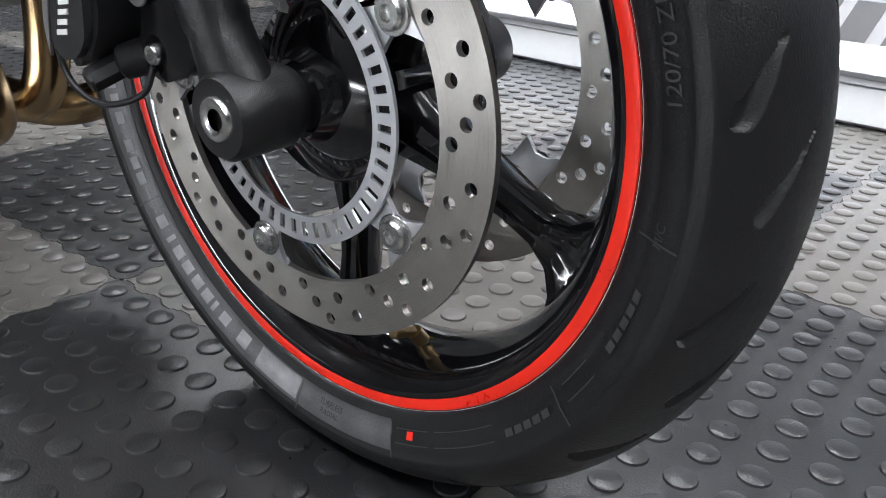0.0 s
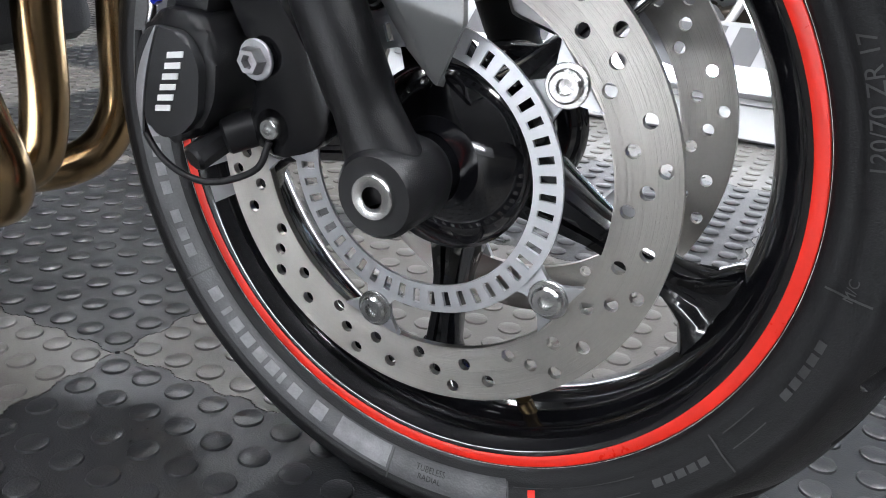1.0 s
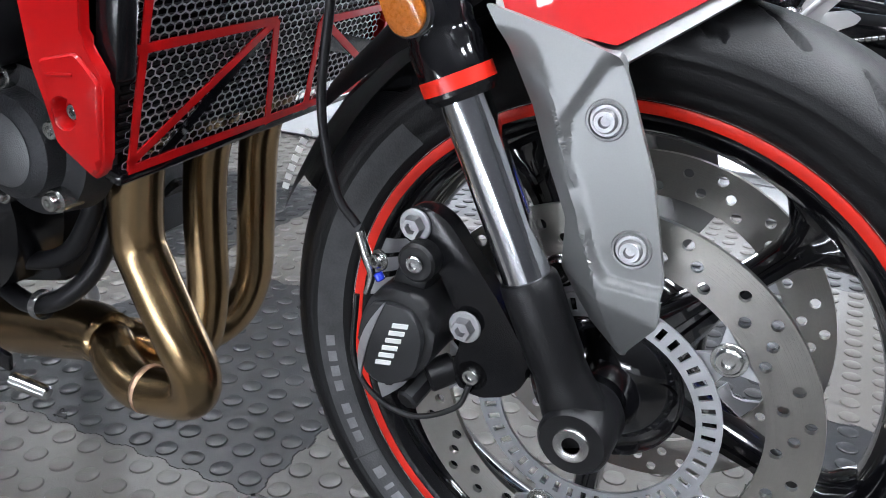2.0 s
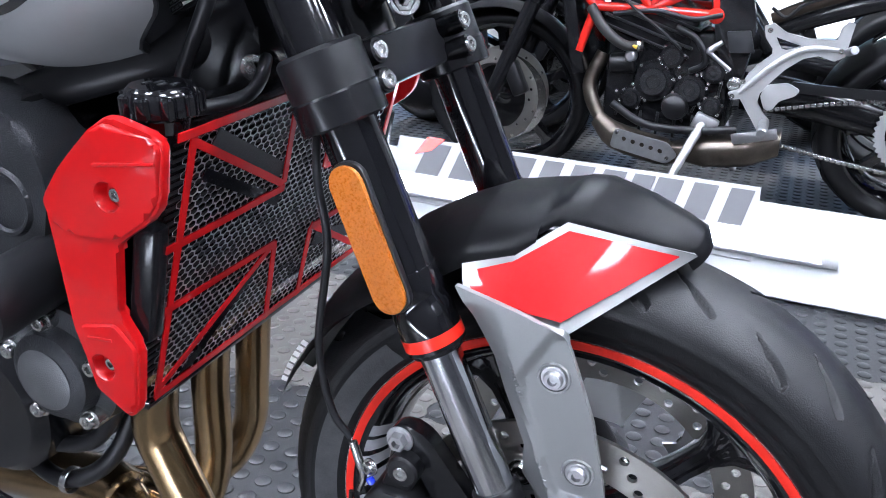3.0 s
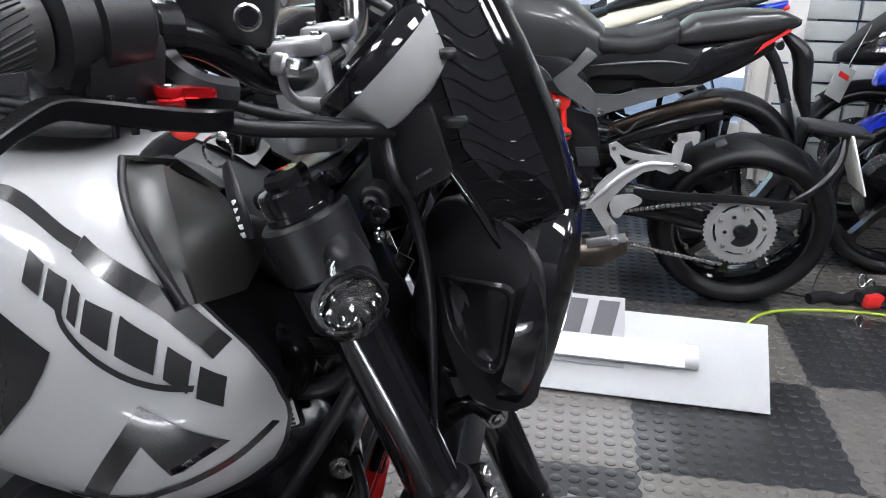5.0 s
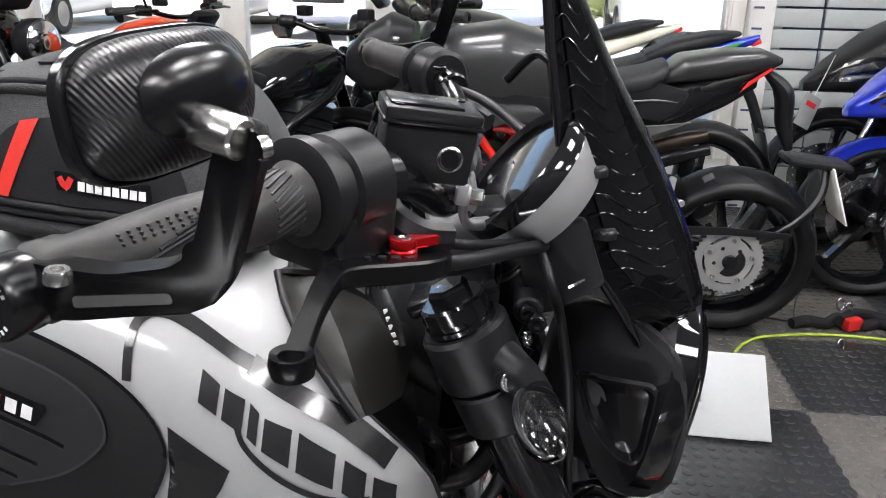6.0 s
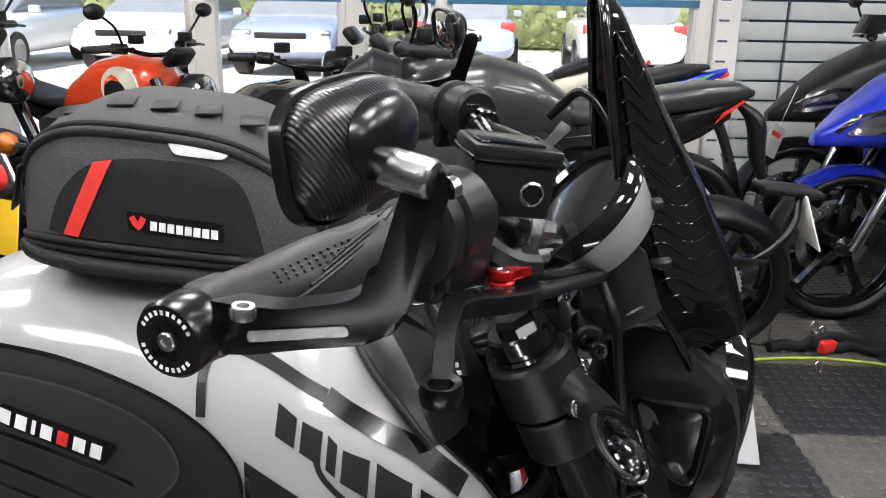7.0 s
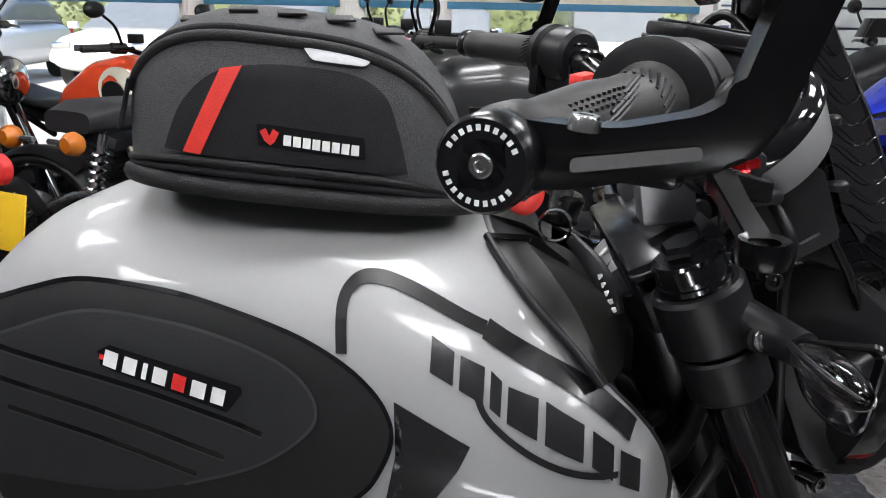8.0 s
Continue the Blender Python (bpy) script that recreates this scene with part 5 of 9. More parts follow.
for u0, u1 in ((-1.31, -1.222), (-1.205, -1.115), (-1.10, -1.065), (-1.05, -0.965), (-0.955, -0.885), (-0.872, -0.80), (-0.79, -0.715), (-0.71, -0.64), (-0.648, -0.568), (-0.558, -0.482), (-0.468, -0.396)):
    part("sign_mark", plate([(u0 + 0.006, 0.158), (u1 - 0.010, 0.158), (u1 + 0.012, 0.254), (u0 + 0.028, 0.254)], lambda u, v, w: on_board(u, v, 0.0062 + w), 0.0012), SIGN_DARK, brand)
part("sign_mark", plate([(-1.318, 0.215), (-1.268, 0.232), (-1.232, 0.272), (-1.290, 0.272)], lambda u, v, w: on_board(u, v, 0.0078 + w), 0.001), RED_TAPE, brand)


def led_batten(name, p0, along, up, out, length, label, glow=TUBE_GLOW):
    """A slim LED batten: white base, glowing diffuser, grey end caps."""
    a, u, o = Vector(along).normalized(), Vector(up).normalized(), Vector(out).normalized()
    lamp = thing(name, Matrix.Identity(4), label, "batten light", "floor battens")
    p0 = Vector(p0)
    prof = [(0.030 * math.cos(t), 0.024 * math.sin(t)) for t in [math.pi * i / 12 for i in range(13)]]
    lit = [(0.0285 * math.cos(t), 0.024 * math.sin(t)) for t in [math.pi * (0.16 + 0.68 * i / 12) for i in range(13)]]
    rings = [[p0 + a * s + u * x + o * (0.008 + h) for x, h in lit] for s in (0.0, length)]
    part("diffuser", loft(rings), glow, lamp, "glowing white diffuser", 60)
    part("base", plate([(-0.004, -0.033), (length + 0.004, -0.033), (length + 0.004, 0.033), (-0.004, 0.033)], lambda s, x, w: p0 + a * s + u * x * (1 - 3.0 * w) + o * w, 0.0185, 0.001), TUBE_END, lamp)
    for s0, s1 in ((-0.038, -0.001), (length + 0.001, length + 0.038)):
        rings = [[p0 + a * s + u * x * 1.08 + o * (0.004 + h * 1.08) for x, h in prof] for s in (s0, s1)]
        part("end_cap", loft(rings), TUBE_END, lamp, "grey plastic end cap", 60)
    return lamp


led_batten("batten_light", on_board(-1.43, 0.122, 0.007), SU, SVn, SN, 1.21, "bright white LED batten lying on the sign board")

# added fill light behind the camera: an unseen board with a glowing batten
back = thing("sign_board", Matrix.Identity(4), "added unseen white board that carries the fill batten behind the camera", "sign board")
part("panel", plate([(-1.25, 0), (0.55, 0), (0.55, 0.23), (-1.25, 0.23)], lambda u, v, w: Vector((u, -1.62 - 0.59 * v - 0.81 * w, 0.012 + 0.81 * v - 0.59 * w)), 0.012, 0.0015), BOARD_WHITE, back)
led_batten("batten_light", (-0.95, -1.688, 0.118), (1, 0, 0), (0, -0.59, 0.81), (0, 0.81, 0.59), 1.21, "added unseen fill batten that brightens the near side from behind the camera", BACK_FILL_GLOW)
# ---- tank, knee pads and decals ----
TX = [-0.90, -0.87, -0.83, -0.80, -0.776, -0.73, -0.69, -0.60, -0.50, -0.45, -0.42, -0.39, -0.36, -0.335, -0.315, -0.303, -0.296]
TZT = [0.845, 0.885, 0.928, 0.958, 0.976, 0.996, 1.003, 1.006, 0.998, 0.990, 0.981, 0.963, 0.939, 0.916, 0.893, 0.871, 0.845]
TZB = [0.780, 0.745, 0.725, 0.715, 0.71, 0.70, 0.695, 0.690, 0.688, 0.690, 0.694, 0.702, 0.714, 0.730, 0.748, 0.765, 0.785]
TW = [0.060, 0.082, 0.098, 0.106, 0.112, 0.124, 0.134, 0.152, 0.181, 0.194, 0.198, 0.198, 0.191, 0.177, 0.157, 0.136, 0.105]


def tank_ring(x, n=72):
    zt, zb, w = (float(np.interp(x, TX, t)) for t in (TZT, TZB, TW))
    zm = zb + (zt - zb) * 0.44
    out = []
    for k in range(n):
        a = 2 * math.pi * k / n
        c, s = math.cos(a), math.sin(a)
        y = w * math.copysign(abs(c) ** 0.72, c)
        z = zm + (zt - zm if s > 0 else zm - zb) * math.copysign(abs(s) ** (0.86 if s > 0 else 0.75), s)
        out.append(Vector((x, WC.y + y, z)))
    return out


# the painted shell ends at a leaning seam; a black front panel dishes in from there
SEAM_Z = [0.700, 0.715, 0.749, 0.777, 0.800, 0.818, 0.832, 0.848, 0.8775, 0.8936, 0.907, 0.929, 0.9535, 0.972, 0.985]
SEAM_X = [-0.392, -0.368, -0.326, -0.309, -0.303, -0.3035, -0.3065, -0.3110, -0.330, -0.343, -0.361, -0.380, -0.406, -0.424, -0.436]
xs = sorted({round(float(v), 4) for v in np.concatenate([np.linspace(-0.90, -0.46, 46), [v for v in TX if v < -0.46]])})
fine_x = [float(v) for v in np.linspace(-0.45, -0.296, 78)]
fine = [tank_ring(x) for x in fine_x]
seam = []
for k in range(72):
    past = [x for x, ring in zip(fine_x, fine) if x >= np.interp(ring[k].z, SEAM_Z, SEAM_X)]
    seam.append(past[0] if past else -0.296)
seam = [(seam[k - 1] + 2 * seam[k] + seam[(k + 1) % 72]) / 4 for k in range(72)]


def front_ring(f):
    """The shell's section a share f of the way from the straight part to the seam."""
    return [tank_ring(-0.45 + (seam[k] + 0.45) * f)[k] for k in range(72)]


rings = [tank_ring(x) for x in xs] + [front_ring(f) for f in np.linspace(0, 1, 17)]
b = loft(rings)
edge = rings[-1]
bmesh.ops.delete(b, geom=[f for f in b.faces if len(f.verts) > 10 and f.calc_center_median().x > -0.6], context="FACES_ONLY")
inner = [v for v in b.verts if not v.is_boundary]
for _ in range(2):
    bmesh.ops.smooth_vert(b, verts=inner, factor=0.4, use_axis_x=True, use_axis_y=True, use_axis_z=True)
tank_tree = BVHTree.FromBMesh(b)
tank = part("fuel_tank", b, SILVER_PAINT, bike, "silver metallic fuel tank with black decals and knee pads", 180)


def dish(f, x, lip=0.0):
    """A loop of the front panel, shrunk by f towards the tank's middle and drawn back to x."""
    return [Vector((p.x * f + x * (1 - f) + lip, WC.y + (p.y - WC.y) * (f if f < 1 else 1), 0.805 + (p.z - 0.805) * f)) for p in edge]


front_panel = part("front_panel", loft([dish(0.985, -0.36, -0.006), dish(1.004, -0.36, -0.001), dish(1.004, -0.36, 0.003), dish(0.985, -0.36, 0.004), dish(0.90, -0.36, -0.003), dish(0.66, -0.37, -0.008), dish(0.40, -0.37, -0.004), dish(0.15, -0.37, 0.0)]), MATT_BLACK, tank, "black plastic panel below the cheeks", 50)


def on_front(u, v, w):
    """The small print label, leaning on the front panel; u across, v up, w off the surface."""
    return Vector((-0.3345, -0.0660, 0.7725)) + Vector((0.78, -0.42, 0.30)).normalized() * u + Vector((-0.34, 0.04, 0.92)).normalized() * v + Vector((0.40, -0.90, 0.0)).normalized() * (w + 0.020)


print_label = part("print_label", plate(rounded([(-0.0125, -0.0205), (0.0125, -0.0205), (0.0125, 0.0205), (-0.0125, 0.0205)], 0.001), on_front, 0.0006), GLOSS_BLACK, front_panel, "black label with pale ruled rows")
for k in range(9):
    v = -0.0200 + 0.0050 * k
    part("label_line", plate([(-0.0122, v - 0.0003), (0.0122, v - 0.0003), (0.0122, v + 0.0003), (-0.0122, v + 0.0003)], lambda p, q, w: on_front(p, q, 0.0006 + w), 0.0003), ENGINE_GREY, print_label)
    if k < 8:
        for u0, u1 in ((-0.0105, -0.0050), (-0.0035, 0.0040), (0.0055, 0.0105)):
            part("label_bar", plate([(u0, v + 0.0015), (u1, v + 0.0015), (u1, v + 0.0034), (u0, v + 0.0034)], lambda p, q, w: on_front(p, q, 0.0006 + w), 0.0003), ENGINE_GREY, print_label)


def decal(name, outline, mat, lift=0.0016, label=""):
    return part(name, draped(outline, tank_tree, -1, lift, 0.010), mat, tank, label, 180)


def stripe(pts, w):
    """Outline of a ribbon of width w along 2D points."""
    p = [Vector((x, 0, z)) for x, z in pts]
    p = [Vector((q.x, q.z)) for q in smooth_path(p, 14)]
    left, right = [], []
    for i, q in enumerate(p):
        d = (p[min(i + 1, len(p) - 1)] - p[max(i - 1, 0)]).normalized()
        n = Vector((-d.y, d.x)) * w / 2
        left.append(tuple(q + n))
        right.append(tuple(q - n))
    return left + right[::-1]


def ribbon(name, pts, w, mat, lift=0.0016):
    ol = stripe(pts, w)
    n = len(ol) // 2
    pieces = bmesh.new()
    vs = [pieces.verts.new((u, 0, v)) for u, v in ol]
    for i in range(n - 1):
        pieces.faces.new((vs[i], vs[i + 1], vs[2 * n - 2 - i], vs[2 * n - 1 - i]))
    for v in pieces.verts:
        near = tank_tree.find_nearest(Vector((v.co.x, -0.17, v.co.z)))[0]
        h = tank_tree.ray_cast(Vector((v.co.x, -1, v.co.z)), Vector((0, 1, 0)))
        v.co.y = (h[0].y if h[0] else near.y) - lift
    return part(name, pieces, mat, tank, smooth=180)


# knee pad, two layers
pad = [(-0.82, 0.915), (-0.7928, 0.9311), (-0.7623, 0.9425), (-0.7203, 0.9534), (-0.6554, 0.9514), (-0.5934, 0.9399), (-0.5532, 0.9288), (-0.5219, 0.9137), (-0.5027, 0.8955), (-0.4978, 0.8743), (-0.5097, 0.8445), (-0.5234, 0.8278), (-0.545, 0.808), (-0.60, 0.780), (-0.70, 0.755), (-0.80, 0.76)]
def curved(pts):
    """A smooth closed outline through points, its ends left sharp."""
    return [(float(q.x), float(q.z)) for q in smooth_path([(u, 0, v) for u, v in pts], 5)]


decal("knee_pad", curved(pad), PAD_RUBBER, 0.0030, "dark grey rubber knee pad")
inner = [(-0.82, 0.890), (-0.7886, 0.909), (-0.7179, 0.9342), (-0.6537, 0.9332), (-0.6006, 0.9236), (-0.5642, 0.9102), (-0.5483, 0.8904), (-0.5562, 0.8699), (-0.5936, 0.8398), (-0.6451, 0.8179), (-0.70, 0.804), (-0.80, 0.80)]
part("pad_inlay", draped(curved(inner), tank_tree, -1, 0.0050, 0.010), DARK_GREY, tank, smooth=180)
# flat black groove lines; the pale lines are highlights painted on their edges
for pts in ([(-0.7881, 0.9014), (-0.69, 0.8895), (-0.62, 0.8745), (-0.5863, 0.8659)], [(-0.7883, 0.8793), (-0.70, 0.866), (-0.6139, 0.8441)], [(-0.78, 0.858), (-0.70, 0.845), (-0.635, 0.828)]):
    ribbon("pad_groove", pts, 0.0036, GLOSS_BLACK, 0.0052)
    ribbon("pad_groove", [(u, v - 0.0026) for u, v in pts], 0.0014, PAD_LIT_EDGE, 0.0056)
ribbon("pad_edge", [p for p in pad[1:12]], 0.0030, GLOSS_BLACK, 0.0036)
ribbon("pad_edge", [p for p in inner[1:10]], 0.0022, PAD_LIT_EDGE, 0.0053)
badge = [(-0.7046, 0.9096), (-0.6951, 0.9150), (-0.6002, 0.8967), (-0.5993, 0.8924), (-0.6104, 0.8784), (-0.7018, 0.9002)]
part("pad_badge", draped(badge, tank_tree, -1, 0.0064, 0.010), SATIN_BLACK, tank)
for k, (w, dk) in enumerate(((0.0100, 0), (0.0096, 0), (0.0034, 0), (0.0096, 0), (0.0092, 1), (0.0100, 0), (0.0092, 0))):
    u = -0.6990 + sum((0.0100, 0.0096, 0.0034, 0.0096, 0.0092, 0.0100, 0.0092)[:k]) + 0.0044 * k
    v = 0.9068 - 0.213 * (u + 0.6990)
    part("badge_mark", draped([(u - 0.0012, v - 0.0056), (u + w - 0.0012, v - 0.0056 - 0.213 * w), (u + w + 0.0012, v + 0.0054 - 0.213 * w), (u + 0.0012, v + 0.0054)], tank_tree, -1, 0.0072, 0.006), LETTER_RED if dk else LETTER_WHITE, tank)
part("badge_mark", draped([(-0.7030, 0.9050), (-0.6995, 0.9043), (-0.6988, 0.9080), (-0.7023, 0.9087)], tank_tree, -1, 0.0072, 0.006), LETTER_RED, tank)
# black tank graphics: loop line, maker's name as plain slanted blocks, flag shapes
ribbon("loop_line", [(-0.5322, 0.9243), (-0.5331, 0.9515), (-0.5269, 0.9638), (-0.5139, 0.9681), (-0.4906, 0.9639), (-0.4379, 0.9440)], 0.0075, DECAL_BLACK)
ribbon("loop_line", [(-0.4379, 0.9440), (-0.381, 0.9125), (-0.350, 0.8875), (-0.337, 0.8740)], 0.0110, DECAL_BLACK)
ribbon("swoosh", [(-0.4449, 0.9117), (-0.4370, 0.8960), (-0.4200, 0.8815), (-0.4010, 0.8700), (-0.3760, 0.8600), (-0.3500, 0.8545)], 0.0042, DECAL_BLACK)
NAME_X = [-0.4727, -0.4579, -0.4349, -0.4251, -0.3919, -0.3684, -0.3476, -0.3268]
NAME_TOP = [0.9396, 0.9316, 0.9231, 0.9148, 0.9021, 0.8846, 0.8681, 0.8528]
NAME_LOW = [0.9194, 0.9125, 0.9015, 0.8940, 0.8760, 0.8636, 0.8468, 0.8330]
for x0, x1 in ((-0.4727, -0.4580), (-0.4540, -0.4385), (-0.4345, -0.4275), (-0.4235, -0.4040), (-0.3990, -0.3735), (-0.3675, -0.3525), (-0.3475, -0.3320)):
    def edge_at(x, zs):
        return (x, float(np.interp(x, NAME_X, zs)))
    decal("name_mark", [edge_at(x0 - 0.001, NAME_LOW), edge_at(x1 - 0.001, NAME_LOW), edge_at(x1, NAME_TOP), edge_at(x0, NAME_TOP)], DECAL_BLACK)
decal("flag_mark", [(-0.4964, 0.8998), (-0.4470, 0.8780), (-0.4538, 0.8625), (-0.4685, 0.8393), (-0.5081, 0.795), (-0.524, 0.795), (-0.4870, 0.8520), (-0.4965, 0.8540), (-0.4948, 0.8654), (-0.4746, 0.8697)], DECAL_BLACK)
decal("flag_mark", [(-0.3840, 0.8460), (-0.3302, 0.8094), (-0.3438, 0.8026), (-0.3645, 0.8183), (-0.3594, 0.7910), (-0.3685, 0.7875), (-0.3850, 0.8145), (-0.4272, 0.7523), (-0.4450, 0.7560), (-0.3979, 0.8250)], DECAL_BLACK)
ribbon("lower_line", [(-0.46, 0.748), (-0.4016, 0.7594), (-0.3725, 0.7721), (-0.331, 0.7915), (-0.3068, 0.8085)], 0.006, DECAL_BLACK)
# black airbox cover in front of the tank
COVX, COVT, COVB, COVW = [-0.440, -0.42, -0.39, -0.36, -0.335, -0.315], [0.975, 0.966, 0.954, 0.940, 0.922, 0.900], [0.950, 0.925, 0.905, 0.885, 0.865, 0.850], [0.040, 0.055, 0.058, 0.056, 0.052, 0.045]


def cover_ring(x, n=48):
    zt, zb, w = (float(np.interp(x, COVX, t)) for t in (COVT, COVB, COVW))
    zm = (zt + zb) / 2
    return [Vector((x, WC.y + w * math.copysign(abs(math.cos(a)) ** 0.5, math.cos(a)), zm + (zt - zb) / 2 * math.copysign(abs(math.sin(a)) ** 0.55, math.sin(a)))) for a in (2 * math.pi * k / n for k in range(n))]


part("airbox_cover", loft([cover_ring(float(x)) for x in np.linspace(-0.44, -0.315, 22)]), MATT_BLACK, bike, "charcoal plastic cover behind the steering head", 70)
for s in (-1, 1):
    def side_of(*pts):
        """Points given for the near side, mirrored about the bike's middle for the far side."""
        return [Vector((x, y if s < 0 else 2 * WC.y - y, z)) for x, y, z in pts]
    rim_line = side_of((-0.436, -0.070, 0.985), (-0.424, -0.095, 0.972), (-0.406, -0.119, 0.9535), (-0.380, -0.139, 0.9290), (-0.361, -0.147, 0.907))
    ridge = side_of((-0.4085, -0.062, 0.9800), (-0.396, -0.084, 0.970), (-0.379, -0.108, 0.951), (-0.366, -0.127, 0.929), (-0.355, -0.138, 0.905))
    front = side_of((-0.374, -0.046, 0.956), (-0.354, -0.052, 0.944), (-0.334, -0.056, 0.936), (-0.332, -0.072, 0.914), (-0.336, -0.096, 0.898))
    top_in = side_of((-0.43, -0.012, 0.972), (-0.40, -0.012, 0.964), (-0.376, -0.012, 0.950))
    cheek = bmesh.new()
    rows = []
    for a, b, c in zip(smooth_path(rim_line, 5), smooth_path(ridge, 5), smooth_path(front, 5)):
        rows.append([cheek.verts.new(p) for p in (a, a.lerp(b, 0.25) + Vector((0, -s * 0.0035, -0.002)), a.lerp(b, 0.7) + Vector((0, -s * 0.003, -0.001)), b, b.lerp(c, 0.04), b.lerp(c, 0.35) + Vector((0, s * 0.003, 0)), b.lerp(c, 0.7) + Vector((0, s * 0.002, 0)), c)])
    for p, q in zip(rows, rows[1:]):
        for i in range(7):
            cheek.faces.new((p[i], p[i + 1], q[i + 1], q[i]))
    cheek.faces.new([rows[0][i] for i in (0, 3, 7)] + [cheek.verts.new(p) for p in reversed(top_in)])
    bmesh.ops.recalc_face_normals(cheek, faces=cheek.faces[:])
    bmesh.ops.solidify(cheek, geom=cheek.faces[:], thickness=0.003)
    ck = part("tank_cheek", cheek, COVER_GREY, tank, "charcoal cheek panel with a creased edge", 26)
    part("cheek_rim", sweep([p + Vector((0, s * 0.001, 0.001)) for p in rim_line], 0.0032, 10, 5), MATT_BLACK, ck)
part("ignition_lock", joined(rod((-0.378, 0.008, 0.975), (-0.372, 0.008, 1.000), 0.018, segs=28, bevel=0.003)), SATIN_BLACK, bike)
key = part("ignition_key", box((-0.376, -0.006, 1.000), (0.020, 0.004, 0.032), 0.0015, (0, 10, 25)), STEEL, bike)
part("key_ring", lathe([(0.0125, -0.0012), (0.0138, 0.0), (0.0125, 0.0012), (0.0112, 0.0)], (-0.3817, -0.022, 0.9800), 24, closed=True), CHROME, key)
fob = part("key_fob", sweep([(-0.3710, -0.034, 0.9740), (-0.3562, -0.0590, 0.9610), (-0.3458, -0.0705, 0.9440), (-0.3415, -0.0735, 0.9290)], [0.005, 0.0078, 0.0082, 0.0070], 12, 6, 0.35), MATT_BLACK, key, "black leather key fob with white marks")
for k in range(5):
    part("fob_mark", box((-0.3525 + 0.0024 * k, -0.0672 - 0.0026 * k, 0.9552 - 0.0054 * k), (0.0036, 0.0014, 0.0040), 0.0004, (0, -18, 0)), LETTER_WHITE, fob)
part("orange_strap", sweep([(-0.418, -0.018, 1.012), (-0.416, -0.024, 1.000), (-0.407, -0.026, 0.994), (-0.398, -0.024, 1.000), (-0.395, -0.018, 1.014)], 0.0055, 10, 6, 0.3), RED_TAB, bike, "red strap loop")

# ---- tank bag ----
bag = thing("tank_bag", pose(0, 0, 0, 2.536, 0, 0), "black and grey zipped tank bag with a red tab", "tank bag")
BX0, BX1, BZ0 = -0.695, -0.445, 1.012


def bag_ring(x, grow=0.0):
    t = (x - BX0) / (BX1 - BX0)
    rise = max(0.0, 1 - abs(2 * t - 0.94) ** 3.4) ** 0.62
    zt = BZ0 + 0.022 + (0.095 + 0.006 * (1 - t)) * rise + grow
    w = 0.052 + 0.050 * max(0.0, 1 - abs(2 * t - 1) ** 3.0) ** 0.6 + grow
    tilt = -0.02 * (t - 0.5)
    ring = []
    for u, v in ((-1, 0), (-1.02, 0.14), (-1.0, 0.32), (-0.97, 0.50), (-0.93, 0.68), (-0.86, 0.84), (-0.74, 0.94), (-0.55, 0.985), (-0.3, 1.0), (0, 1.005), (0.3, 1.0), (0.55, 0.985), (0.74, 0.94), (0.86, 0.84), (0.93, 0.68), (0.97, 0.5), (1.0, 0.32), (1.02, 0.14), (1, 0)):
        ring.append(Vector((x, WC.y + u * w, BZ0 + v * (zt - BZ0) + tilt)))
    return ring


b = loft([bag_ring(float(x)) for x in np.linspace(BX0, BX1, 48)])
bag_tree = BVHTree.FromBMesh(b)
body = part("bag_body", b, FABRIC_GREY, bag, "grey ballistic nylon body", 60)


def on_bag(name, outline, mat, lift, label="", parent=None):
    return part(name, draped(outline, bag_tree, -1, lift, 0.010), mat, parent or bag, label, 180)


on_bag("side_panel", [(float(q.x), float(q.z)) for q in smooth_path([(u, 0, v) for u, v in ((-0.658, 1.046), (-0.652, 1.062), (-0.642, 1.080), (-0.622, 1.097), (-0.593, 1.103), (-0.560, 1.102), (-0.528, 1.097), (-0.508, 1.084), (-0.499, 1.062), (-0.492, 1.032))], 5)], FABRIC, 0.0022, "black nylon side panel")
on_bag("red_tab", [(-0.6435, 1.0455), (-0.6160, 1.1005), (-0.6015, 1.1025), (-0.6310, 1.0440)], RED_TAB, 0.0040, "red nylon tab")
on_bag("label_patch", rounded([(-0.592, 1.066), (-0.521, 1.057), (-0.520, 1.043), (-0.591, 1.052)], 0.002), SATIN_BLACK, 0.0036)
on_bag("label_mark", [(-0.590, 1.061), (-0.586, 1.063), (-0.5835, 1.058), (-0.581, 1.0625), (-0.577, 1.060), (-0.580, 1.054), (-0.583, 1.0515), (-0.587, 1.055)], LETTER_RED, 0.0046)
for k in range(8):
    u, v = -0.5745 + 0.0064 * k, 1.0520 - 0.00085 * k
    on_bag("label_mark", [(u, v), (u + 0.0052, v - 0.0007), (u + 0.0056, v + 0.0062), (u + 0.0006, v + 0.0068)], LETTER_WHITE, 0.0046)
on_bag("reflective_tag", rounded([(-0.565, 1.118), (-0.511, 1.112), (-0.521, 1.1025), (-0.556, 1.1065)], 0.003), TUBE_END, 0.0030, "pale reflective tag")
